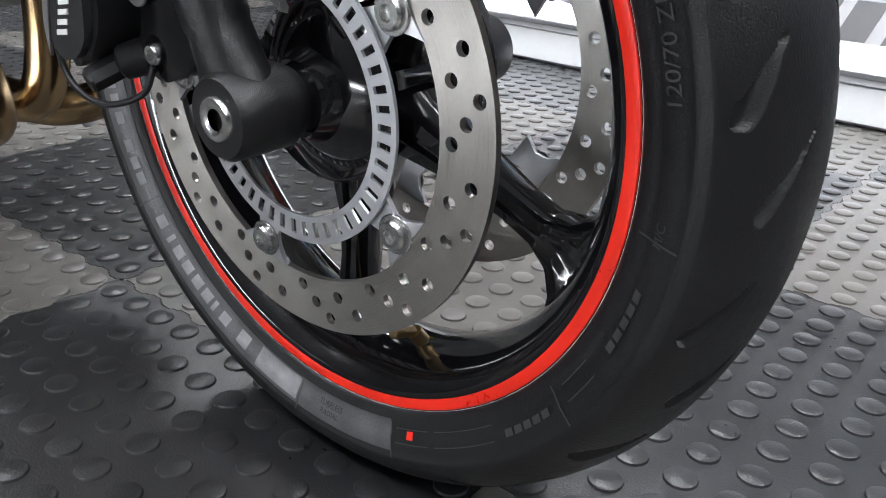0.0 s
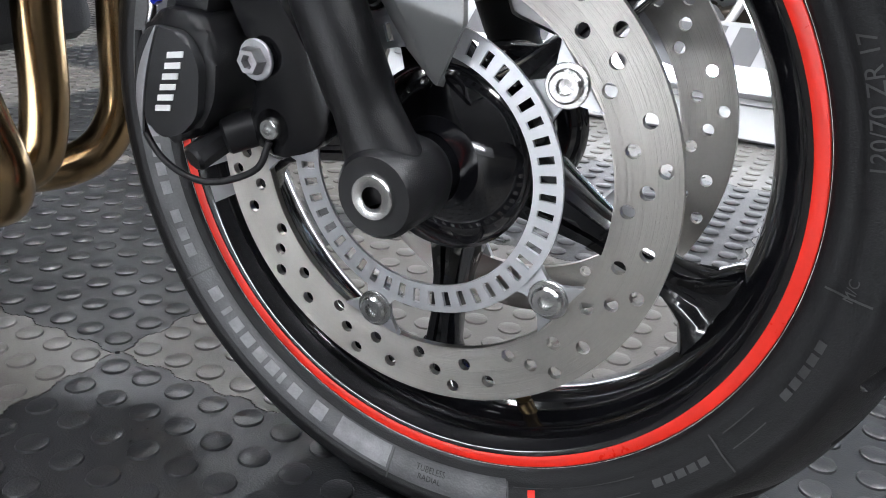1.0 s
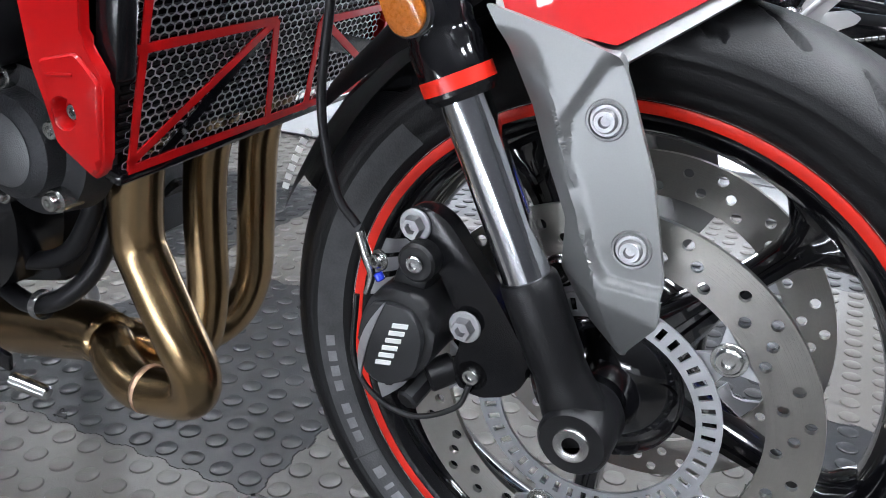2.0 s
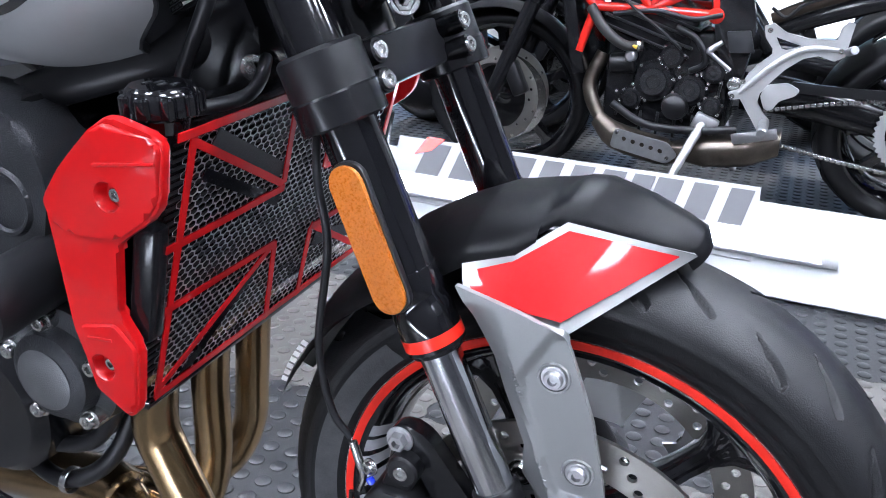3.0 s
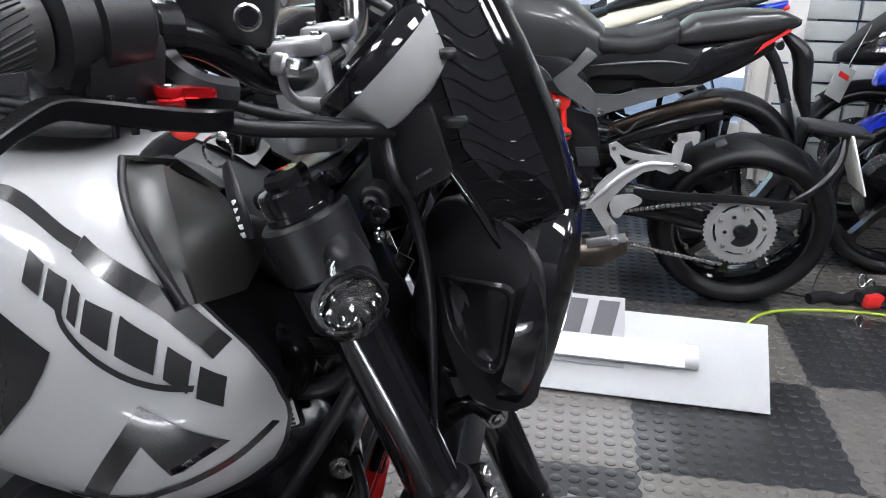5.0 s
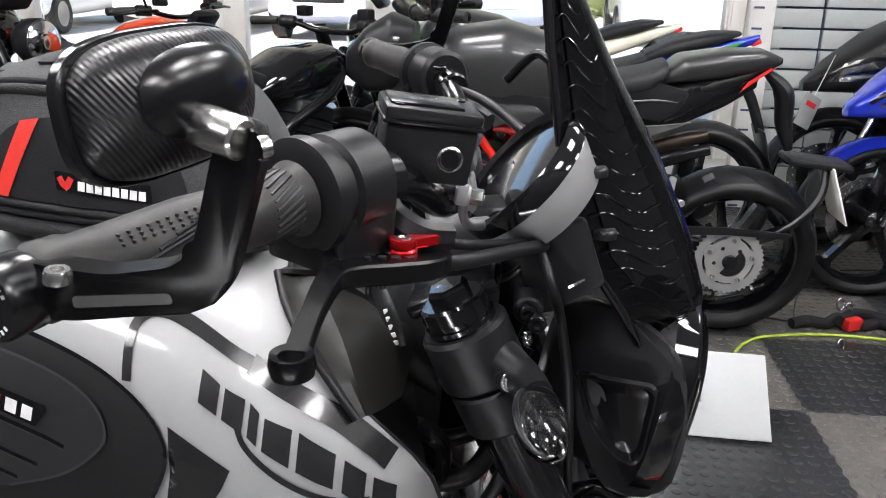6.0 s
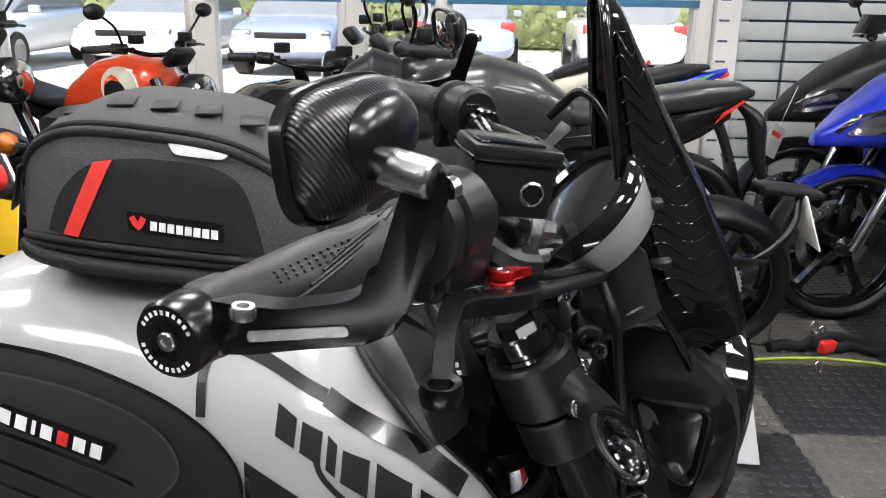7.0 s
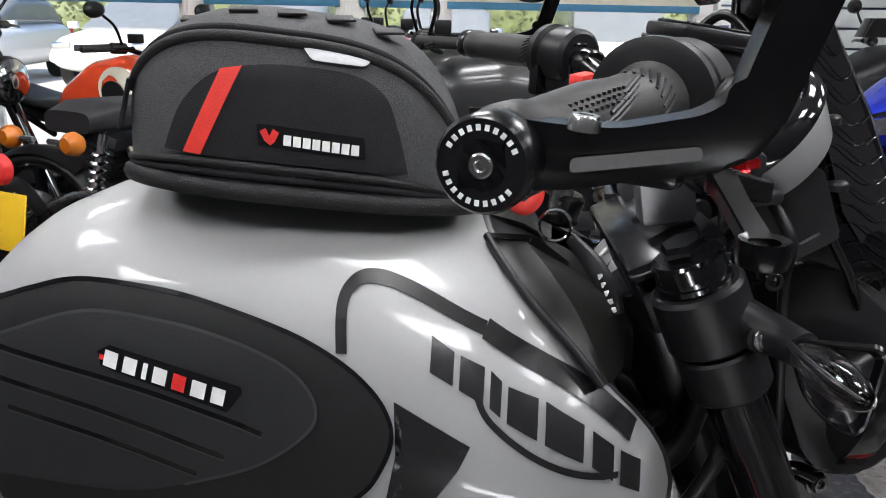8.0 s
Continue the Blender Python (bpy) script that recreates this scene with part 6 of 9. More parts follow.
# welts and zips: piping round the sides
for lift, zv, r, mat, nm in ((0.0005, 0.04, 0.0075, ZIP, "base_piping"), (0.001, 0.185, 0.0030, ZIP, "zip"), (0.001, 0.13, 0.0024, FABRIC, "piping"), (0.001, 0.865, 0.0042, ZIP, "zip"), (0.001, 0.905, 0.0030, FABRIC, "piping")):
    pts = []
    for x in np.linspace(BX0 + 0.004, BX1 - 0.004, 34):
        ring = bag_ring(float(x), 0.001)
        side = ring[:10]
        zmin, zmax = side[0].z, side[9].z
        zz = zmin + zv * (zmax - zmin)
        ys = float(np.interp(zz, [p.z for p in side], [p.y for p in side]))
        pts.append(Vector((float(x), ys, zz)))
    part(nm, sweep(pts, r, 8, 1, curved=False), mat, bag, smooth=180)
for k in range(5):
    x = -0.655 + 0.034 * k
    z = bag_ring(x)[9].z
    part("top_strap", box((x + 0.010, -0.030, z + 0.0002), (0.020, 0.026, 0.002), 0.0008, (4, 0, 12)), ZIP, bag)
b = bmesh.new()
rings = []
for z, g in ((0.980, -0.044), (1.000, -0.040), (1.008, -0.034), (1.014, -0.030), (1.028, -0.026), (1.036, -0.026)):
    ring = []
    for a in [2 * math.pi * k / 48 for k in range(48)]:
        c, s = math.cos(a), math.sin(a)
        ring.append(Vector((-0.571 + (0.128 + g) * math.copysign(abs(c) ** 0.55, c), WC.y + (0.094 + g) * math.copysign(abs(s) ** 0.6, s), z - 0.05 * (0.0) - 0.06 * (-0.571 + 0.128 * c + 0.571))))
    rings.append(ring)
part("bag_base", loft(rings), ZIP, bag, "black base tray on the tank", 60)
part("side_loop", sweep([(-0.449, -0.050, 1.050), (-0.428, -0.058, 1.052), (-0.415, -0.050, 1.060), (-0.420, -0.028, 1.066), (-0.449, -0.02, 1.066)], 0.009, 10, 6, 0.25), ZIP, bag)
part("side_tag", box((-0.693, -0.052, 1.072), (0.002, 0.016, 0.036), 0.0006, (0, 15, 12)), MATT_BLACK, bag)

# ---- handlebar and controls ----
bar = part("handlebar", sweep([(-0.452, -0.372, 1.104), (-0.405, -0.298, 1.106), (-0.355, -0.218, 1.104), (-0.325, -0.160, 1.090), (-0.308, -0.110, 1.062), (-0.303, -0.06, 1.050), (-0.303, 0.013, 1.049), (-0.303, 0.086, 1.050), (-0.308, 0.136, 1.056), (-0.322, 0.186, 1.074), (-0.346, 0.244, 1.084), (-0.395, 0.324, 1.085), (-0.442, 0.398, 1.083)], 0.0112, 20, 6), SATIN_BLACK, bike, "black tapered handlebar with grips and levers", 180)
for s, yo in ((-1, 0.0), (1, 0.026)):
    def Mx(x, y, z):
        return Vector((x + (0.010 if s > 0 else 0.0), yo + (y if s < 0 else -y), z - (0.021 if s > 0 else 0.0)))
    g0, g1 = Mx(-0.448, -0.366, 1.104), Mx(-0.372, -0.246, 1.105)
    ax = (g1 - g0).normalized()
    grip = part("grip", sweep([g0, g0 + ax * 0.004, g0 + ax * 0.016, g0 + ax * 0.020, g0 + ax * 0.034, g0 + ax * 0.075, g0 + ax * 0.108, g0 + ax * 0.114, g1 - ax * 0.006, g1], [0.0150, 0.0172, 0.0172, 0.0158, 0.0160, 0.0178, 0.0166, 0.0172, 0.0172, 0.0205], 36, curved=False), GRIP_RUBBER, bar, "dark rubber grip with moulded ribs", 60)
    side = ax.cross(Vector((0, 0, 1))).normalized()
    upv = side.cross(ax)
    for k in range(11):
        for j in range(3):
            a = radians(38 + 9 * j)
            p = g0 + ax * (0.036 + 0.0048 * k) + (side * -s * math.cos(a) + upv * math.sin(a)) * (0.0160 + 0.0022 * min(1, k / 8))
            part("grip_dot", box(p, (0.0016, 0.0016, 0.0016), 0.0004), MATT_BLACK, grip)
    for k in range(4):
        a0 = radians(2 + 13 * k)
        pts = [g0 + ax * (0.040 + 0.010 * k + 0.010 * i) + (side * -s * math.cos(a0 + 0.12 * i) + upv * math.sin(a0 + 0.12 * i)) * (0.0163 + 0.0018 * math.sin(math.pi * (0.2 + 0.1 * i))) for i in range(5)]
        part("grip_rib", sweep(pts, 0.0010, 6, 3), MATT_BLACK, grip)
    for k in range(26):
        a0 = 2 * math.pi * k / 26
        pts = [g0 + ax * (0.1165 + 0.018 * i / 3) + (side * math.cos(a0 + 0.14 * i) + upv * math.sin(a0 + 0.14 * i)) * 0.0172 for i in range(4)]
        part("grip_rib", sweep(pts, 0.0009, 5, 1, curved=False), MATT_BLACK, grip)
    # switch housing: rounded blocks with flanges round the bar
    h0 = g1 + ax * 0.002
    housing = part("switch_housing", sweep([h0, h0 + ax * 0.002, h0 + ax * 0.010, h0 + ax * 0.012, h0 + ax * 0.020, h0 + ax * 0.022, h0 + ax * 0.048, h0 + ax * 0.052], [0.027, 0.0315, 0.0315, 0.026, 0.026, 0.0295, 0.0285, 0.024], 40, curved=False), MATT_BLACK, bar, "matt black switch housing", 40)
    part("housing_block", box(h0 + ax * 0.032 + Vector((0.004, 0, -0.020)), (0.046, 0.040, 0.040), 0.008, (0, 8, math.degrees(math.atan2(ax.y, ax.x)))), MATT_BLACK, housing)
    part("housing_block", box(h0 + ax * 0.012 + Vector((-0.006, 0, -0.024)), (0.016, 0.046, 0.034), 0.005, (0, 4, math.degrees(math.atan2(ax.y, ax.x)))), SATIN_BLACK, housing)
    if s < 0:
        part("red_switch", box(h0 + ax * 0.040 + Vector((-0.040, 0.052, 0.000)), (0.020, 0.010, 0.010), 0.003, (0, 0, 58)), RED_TAB, housing, "red kill switch")
    # bar-end weight, lever guard and mirror
    e0 = Mx(-0.4485, -0.3690, 1.104)
    dirn = Vector((-0.35, s * 0.935, 0.02)).normalized()
    endw = part("bar_end", sweep([e0 - dirn * 0.004, e0 - dirn * 0.001, e0 + dirn * 0.014, e0 + dirn * 0.0165, e0 + dirn * 0.0165, e0 + dirn * 0.0150, e0 + dirn * 0.0150], [0.0150, 0.0165, 0.0165, 0.0150, 0.0085, 0.0080, 0.0005], 44, curved=False), CAP_BLACK, bar, "black bar-end weight with pale print", 40)
    part("end_washer", sweep([e0 + dirn * 0.0150, e0 + dirn * 0.0158, e0 + dirn * 0.0160], [0.0066, 0.0066, 0.0010], 28, curved=False), STEEL, endw)
    part("end_screw", bolt_head(e0 + dirn * 0.0158, dirn, 0.0042, 0.0020), STEEL, endw)
    qa = dirn.cross(Vector((0, 0, 1))).normalized()
    qb = qa.cross(dirn)
    if s < 0:
        for k in range(20):
            a = 2 * math.pi * k / 26 + 0.5 + (0.9 if k > 9 else 0)
            c = e0 + dirn * 0.01655
            ra, ta = qa * math.cos(a) + qb * math.sin(a), -qa * math.sin(a) + qb * math.cos(a)
            bb = bmesh.new()
            bb.faces.new([bb.verts.new(c + ra * r + ta * t + dirn * 0.0002) for r, t in ((0.0112, -0.0008), (0.0112, 0.0008), (0.0132, 0.0008), (0.0132, -0.0008))])
            part("end_mark", bb, LETTER_WHITE, endw)
    y_arm = -0.392
    arm_pts = [(-0.446, 1.0935), (-0.425, 1.0945), (-0.404, 1.0985), (-0.372, 1.1035), (-0.361, 1.113), (-0.346, 1.160), (-0.343, 1.171), (-0.349, 1.1775), (-0.358, 1.176), (-0.363, 1.165), (-0.374, 1.128), (-0.383, 1.121), (-0.410, 1.1155), (-0.432, 1.1165), (-0.448, 1.1185), (-0.458, 1.1165), (-0.464, 1.106), (-0.458, 1.0955)]
    guard = part("lever_guard", plate(rounded(arm_pts, 0.006, 3), lambda u, v, w: Mx(u, y_arm + 0.020 + w - 0.10 * (u + 0.45), v), 0.0125, 0.0025, 2), ANODISED, bar, "black aluminium lever guard", 40)
    part("guard_slot", plate(rounded([(-0.425, 1.1005), (-0.383, 1.1065), (-0.384, 1.1110), (-0.425, 1.1055)], 0.002), lambda u, v, w: Mx(u, y_arm + 0.0192 + w - 0.10 * (u + 0.45), v), 0.003), STEEL, guard)
    part("guard_screw", bolt_head(Mx(-0.423, -0.386, 1.1165), (0.1, 0, 1), 0.0052, 0.005), STEEL, guard)
    part("mirror_clamp_screw", bolt_head(Mx(-0.345, -0.384, 1.1690), (0.8, -0.6 * (-s) * -1, 0.1), 0.0044, 0.004), STEEL, guard)
    mc = Mx(-0.3768, -0.3671, 1.1812)
    stem = part("mirror_stem", rod(Mx(-0.350, -0.384, 1.172), Mx(-0.371, -0.3745, 1.1755), 0.0078, segs=28, bevel=0.0012), STEEL, guard, "bright steel mirror clamp")
    fwd = Vector((0.933, s * 0.332, 0.1355)).normalized()
    sx = fwd.cross(Vector((0, 0, 1))).normalized()
    sz = sx.cross(fwd)
    def mirror_ring(dd, rr, e=0.62):
        """One section of the mirror shell, square-shouldered at the rim and rounder behind."""
        up = 0.0045 * max(0.0, dd + 0.012) / 0.04
        dd = dd * 0.46
        return [mc + fwd * dd + sz * up + sx * 0.0452 * rr * math.copysign(abs(math.cos(a)) ** e, math.cos(a)) + sz * 0.0252 * rr * math.copysign(abs(math.sin(a)) ** e, math.sin(a)) for a in (2 * math.pi * k / 48 for k in range(48))]

    mirror = part("mirror", loft([mirror_ring(d, r, e) for d, r, e in ((-0.0155, 0.96, 0.62), (-0.010, 0.97, 0.62), (-0.004, 0.94, 0.66), (0.003, 0.88, 0.70), (0.009, 0.79, 0.74), (0.015, 0.68, 0.80), (0.021, 0.54, 0.88), (0.0255, 0.36, 0.95), (0.0275, 0.14, 1.0))]), CARBON, bar, "small dark bar-end mirror with ribbed back", 50)
    part("mirror_rim", loft([mirror_ring(d, r) for d, r in ((-0.0240, 0.90), (-0.0265, 0.93), (-0.0270, 1.00), (-0.0255, 1.035), (-0.0165, 1.035), (-0.0150, 1.015), (-0.0150, 0.94))], caps=False), SATIN_BLACK, mirror, "plain black mirror rim", 40)
    part("mirror_cap", loft([mirror_ring(d, r, e) for d, r, e in ((0.0170, 0.60, 0.86), (0.0190, 0.63, 0.88), (0.0250, 0.56, 0.92), (0.0300, 0.44, 0.96), (0.0340, 0.28, 1.0), (0.0355, 0.10, 1.0))]), CAP_BLACK, mirror, "satin black mirror cap", 60)
    part("mirror_glass", loft([mirror_ring(-0.0235, 0.915), mirror_ring(-0.0242, 0.90)]), MIRROR_GLASS, mirror)
    # brake or clutch lever with perch, red adjuster and span wheel
    lever_path = smooth_path([Mx(-0.300, -0.196, 1.064), Mx(-0.306, -0.215, 1.068), Mx(-0.322, -0.240, 1.075), Mx(-0.338, -0.266, 1.083), Mx(-0.3448, -0.286, 1.087), Mx(-0.347, -0.315, 1.083), Mx(-0.3475, -0.344, 1.077)], 6)
    sections = []
    for i, p in enumerate(lever_path):
        f = 6 * i / (len(lever_path) - 1)
        hw, ht = (float(np.interp(f, range(7), t)) for t in ((0.0080, 0.0105, 0.0098, 0.0080, 0.0060, 0.0052, 0.0055), (0.0058, 0.0062, 0.0062, 0.0058, 0.0048, 0.0038, 0.0036)))
        d = (lever_path[min(i + 1, len(lever_path) - 1)] - lever_path[max(i - 1, 0)]).normalized()
        nv = Vector((-d.y, d.x, 0)).normalized()
        uv = d.cross(nv) if d.cross(nv).z > 0 else -d.cross(nv)
        sections.append([p + nv * hw * a + uv * ht * c for a, c in ((-1, -0.8), (-0.85, -1), (0.85, -1), (1, -0.8), (1, 0.75), (0.88, 1), (-0.88, 1), (-1, 0.75))])
    lever = part("lever", loft(sections), ANODISED, bar, "black folding lever with red adjuster", 28)
    part("lever_tip", lathe([(0.006, -0.004), (0.0095, -0.005), (0.0105, 0.0), (0.0095, 0.005), (0.006, 0.004)], Mx(-0.3478, -0.3490, 1.0765), 24, "z", closed=True), ANODISED, lever)
    for k in range(4):
        part("lever_hole", rod(Mx(-0.3135 - 0.0062 * k, -0.2275 - 0.0085 * k, 1.066), Mx(-0.3135 - 0.0062 * k, -0.2275 - 0.0085 * k, (1.0782, 1.0812, 1.0845, 1.0872)[k]), 0.0030 - 0.0004 * k, segs=12), MATT_BLACK, lever)
    tail_dir = Vector((0.700, 0.713))
    pod = [(0.0078 * math.cos(a), 0.0078 * math.sin(a)) for a in (radians(25 + 310 * k / 22) for k in range(23))] + [(0.015, -0.0026), (0.0225, -0.0040), (0.0255, -0.0020), (0.0255, 0.0020), (0.0225, 0.0040), (0.015, 0.0026)]
    red = part("adjuster", plate(pod, lambda u, v, w: Mx(-0.3184 + tail_dir.x * u - tail_dir.y * v, -0.2192 + tail_dir.y * u + tail_dir.x * v, 1.0802 - 0.14 * u + w), 0.0055, 0.0014), RED_METAL, lever, "red anodised lever adjuster", 40)
    part("adjuster_washer", bolt_head(Mx(-0.3184, -0.2192, 1.0850), (0.05, 0, 1), 0.0052, 0.0012, True), STEEL, red)
    part("span_wheel", rod(Mx(-0.318, -0.220, 1.074), Mx(-0.318, -0.220, 1.0805), 0.0082, segs=18, bevel=0.001), RED_METAL, lever)
    lever.location.z -= 0.010
    perch = part("lever_perch", sweep([Mx(-0.345, -0.190, 1.098), Mx(-0.330, -0.195, 1.080), Mx(-0.312, -0.200, 1.070), Mx(-0.296, -0.186, 1.064)], [0.015, 0.011, 0.011, 0.010], 8, 5, 0.75), MATT_BLACK, bar, "", 30)
    part("perch_clamp", rod(Mx(-0.342, -0.196, 1.101), Mx(-0.333, -0.180, 1.098), 0.0170, segs=28, bevel=0.002), SATIN_BLACK, perch)
    part("clamp_screw", bolt_head(Mx(-0.348, -0.180, 1.118), (0, 0, 1), 0.0070, 0.004), SATIN_BLACK, perch)
# front brake reservoir on the right
res = part("brake_reservoir", box((0, 0, 0), (0.055, 0.042, 0.036), 0.003, (0, 0, 0), 2, taper=(1.06, 1.06)), MATT_BLACK, bar, "square black brake fluid reservoir", 30)
part("reservoir_lid", box((0, 0, 0.0245), (0.061, 0.048, 0.008), 0.0025), MATT_BLACK, res)
part("lid_rim", box((0, 0, 0.0195), (0.0630, 0.0500, 0.003), 0.001), SATIN_BLACK, res)
part("lid_step", box((-0.004, 0, 0.0292), (0.046, 0.034, 0.0025), 0.001), SATIN_BLACK, res)
part("sight_glass", lathe([(0.0, -0.0012), (0.0062, -0.001), (0.0070, -0.0022), (0.0084, -0.0014), (0.0086, 0.002)], (0.013, -0.0208, -0.001), 28), STEEL, res, "round sight glass")
part("sight_window", lathe([(0.0, -0.0024), (0.0058, -0.0022), (0.0060, -0.001)], (0.013, -0.0208, -0.001), 24), GLOSS_BLACK, res)
for p in ((-0.022, -0.016), (0.022, 0.016)):
    part("lid_screw", bolt_head((p[0], p[1], 0.0284), (0, 0, 1), 0.0036, 0.0016), SATIN_BLACK, res)
res.matrix_local = pose(-0.316, -0.135, 1.106, 0, 8, 15)
banjo = part("banjo_union", rod((-0.2965, -0.1215, 1.0715), (-0.2865, -0.1215, 1.0702), 0.0074, segs=28, bevel=0.0016), ALLOY, bar, "plated hose union")
part("banjo_bolt", rod((-0.2866, -0.1215, 1.0702), (-0.2775, -0.1215, 1.0690), 0.0060, segs=6, bevel=0.0008), STEEL, banjo)
part("union_neck", rod((-0.306, -0.1215, 1.073), (-0.2964, -0.1215, 1.0715), 0.0048, segs=16), MATT_BLACK, banjo)
part("hose_ferrule", sweep([(-0.2910, -0.1200, 1.0650), (-0.2915, -0.1120, 1.0530), (-0.2890, -0.1000, 1.0430), (-0.2840, -0.0880, 1.0385), (-0.276, -0.078, 1.036)], [0.0032, 0.0032, 0.0034, 0.0050, 0.0050], 14, 6), ALLOY, banjo)
part("brake_hose", sweep([(-0.278, -0.080, 1.0365), (-0.255, -0.066, 1.028), (-0.238, -0.068, 1.015), (-0.226, -0.085, 0.990), (-0.216, -0.060, 0.950), (-0.205, -0.050, 0.88), (-0.200, -0.062, 0.78), (-0.200, -0.074, 0.72)], 0.0042, 12, 8), MATT_BLACK, bar)
for dy, dz in ((0.0, 0.0), (0.018, 0.006)):
    part("control_cable", sweep([(-0.345, -0.205 + dy, 1.072 + dz), (-0.300, -0.180 + dy, 1.046 + dz), (-0.262, -0.120 + dy, 1.030), (-0.236, -0.072 + dy, 1.018), (-0.232, -0.030, 1.000), (-0.245, -0.005, 0.965)], 0.0052 if dy == 0 else 0.0036, 12, 8), MATT_BLACK, bar)
part("control_cable", sweep([(-0.345, 0.230, 1.080), (-0.28, 0.16, 1.07), (-0.23, 0.10, 1.03), (-0.225, 0.06, 0.95), (-0.25, 0.03, 0.86)], 0.005, 12, 8), MATT_BLACK, bar)
part("control_cable", sweep([(-0.268, 0.090, 1.110), (-0.240, 0.075, 1.135), (-0.215, 0.05, 1.10), (-0.222, 0.03, 1.04)], 0.0045, 12, 8), SATIN_BLACK, bar)
for y in (-0.026, 0.052):
    riser = part("riser", box((-0.304, y, 1.022), (0.042, 0.026, 0.070), 0.005, (0, -10, 0)), ALLOY, bike, "bright alloy handlebar riser", 40)
    part("riser_cap", box((-0.309, y, 1.0655), (0.044, 0.026, 0.014), 0.004, (0, -10, 0)), ALLOY, riser)
    for dx in (-0.014, 0.014):
        part("riser_screw", bolt_head((-0.310 + dx, y, 1.0725 + dx * 0.17), (-0.15, 0, 1), 0.0045, 0.003), STEEL, riser)
part("yoke_plate", box((-0.300, 0.013, 0.972), (0.075, 0.18, 0.014), 0.005, (0, -23.5, 0)), SATIN_BLACK, upper)

# ---- headlamp, instrument, screen and indicators ----
HC = Vector((-0.150, 0.013, 0.866))
HF = Vector((0.965, 0, -0.18)).normalized()
HS, HU = Vector((0, 1, 0)), Vector((0.18, 0, 0.965)).normalized()


def head_ring(d, rx, rz, e=0.85, n=56):
    return [HC + HF * d + HS * rx * math.copysign(abs(math.cos(a)) ** e, math.cos(a)) + HU * rz * math.copysign(abs(math.sin(a)) ** e, math.sin(a)) for a in (2 * math.pi * k / n for k in range(n))]


lamp = part("headlamp", loft([head_ring(-0.075, 0.020, 0.040), head_ring(-0.070, 0.034, 0.060), head_ring(-0.040, 0.050, 0.080), head_ring(-0.010, 0.066, 0.090), head_ring(0.004, 0.078, 0.092), head_ring(0.014, 0.086, 0.093), head_ring(0.018, 0.083, 0.090)]), MATT_BLACK, bike, "round headlamp in a matt black shell", 50)
part("lamp_rim", loft([head_ring(0.012, 0.0880, 0.0950), head_ring(0.030, 0.0880, 0.0950), head_ring(0.034, 0.085, 0.092), head_ring(0.030, 0.079, 0.086), head_ring(0.012, 0.079, 0.086)], caps=False), GLOSS_BLACK, lamp, "gloss black lamp rim")
part("lens", loft([head_ring(0.026, 0.083, 0.090), head_ring(0.034, 0.082, 0.089), head_ring(0.043, 0.074, 0.081), head_ring(0.049, 0.052, 0.057), head_ring(0.051, 0.020, 0.022)]), LENS_CLEAR, lamp, "clear domed headlamp glass", 180)
part("reflector_bowl", loft([head_ring(0.022, 0.081, 0.088), head_ring(0.006, 0.062, 0.068), head_ring(-0.006, 0.030, 0.033)]), CHROME, lamp)
part("lamp_bridge", box(HC + HF * 0.016, (0.010, 0.15, 0.022), 0.003, (0, 10.5, 0)), GLOSS_BLACK, lamp)
part("bulb_shield", lathe([(0.0, 0.020), (0.016, 0.018), (0.018, 0.010), (0.018, -0.01)], HC, 28, "x"), GLOSS_BLACK, lamp)
for s in (-1, 1):
    def Hm(x, y, z):
        return Vector((x, WC.y + s * (y), z))
    vent = [(-0.199, 0.897), (-0.187, 0.902), (-0.147, 0.906), (-0.140, 0.900), (-0.146, 0.842), (-0.152, 0.834), (-0.170, 0.842), (-0.186, 0.858)]
    sidep = part("lamp_side", plate(rounded([(-0.222, 0.930), (-0.190, 0.962), (-0.150, 0.950), (-0.118, 0.925), (-0.112, 0.86), (-0.118, 0.795), (-0.150, 0.782), (-0.176, 0.800), (-0.196, 0.850)], 0.02, 4), lambda u, v, w: Hm(u, 0.088 - w - 2.6 * max(0.0, -0.160 - u) ** 1.35 - 3.0 * (v - 0.870) ** 2, v), 0.012, 0.004, 2), MATT_BLACK, lamp, "matt black lamp side cover with a vent", 60)
    rim = rounded(vent, 0.008, 3)
    vb = bmesh.new()
    c = Vector((-0.168, 0.870))
    loops = []
    for k, h in ((1.10, 0.0896), (1.04, 0.0926), (0.97, 0.0918), (0.86, 0.0850), (0.60, 0.0835)):
        loops.append([vb.verts.new(Hm(c.x + (u - c.x) * k, h - 2.6 * max(0.0, -0.160 - u) ** 1.35 - 3.0 * (v - 0.870) ** 2, c.y + (v - c.y) * k)) for u, v in rim])
    n = len(rim)
    for a, d2 in zip(loops, loops[1:]):
        for i in range(n):
            vb.faces.new((a[i], a[(i + 1) % n], d2[(i + 1) % n], d2[i]))
    vb.faces.new(loops[-1])
    part("vent", vb, SATIN_BLACK, sidep, "recessed vent with fine mesh")
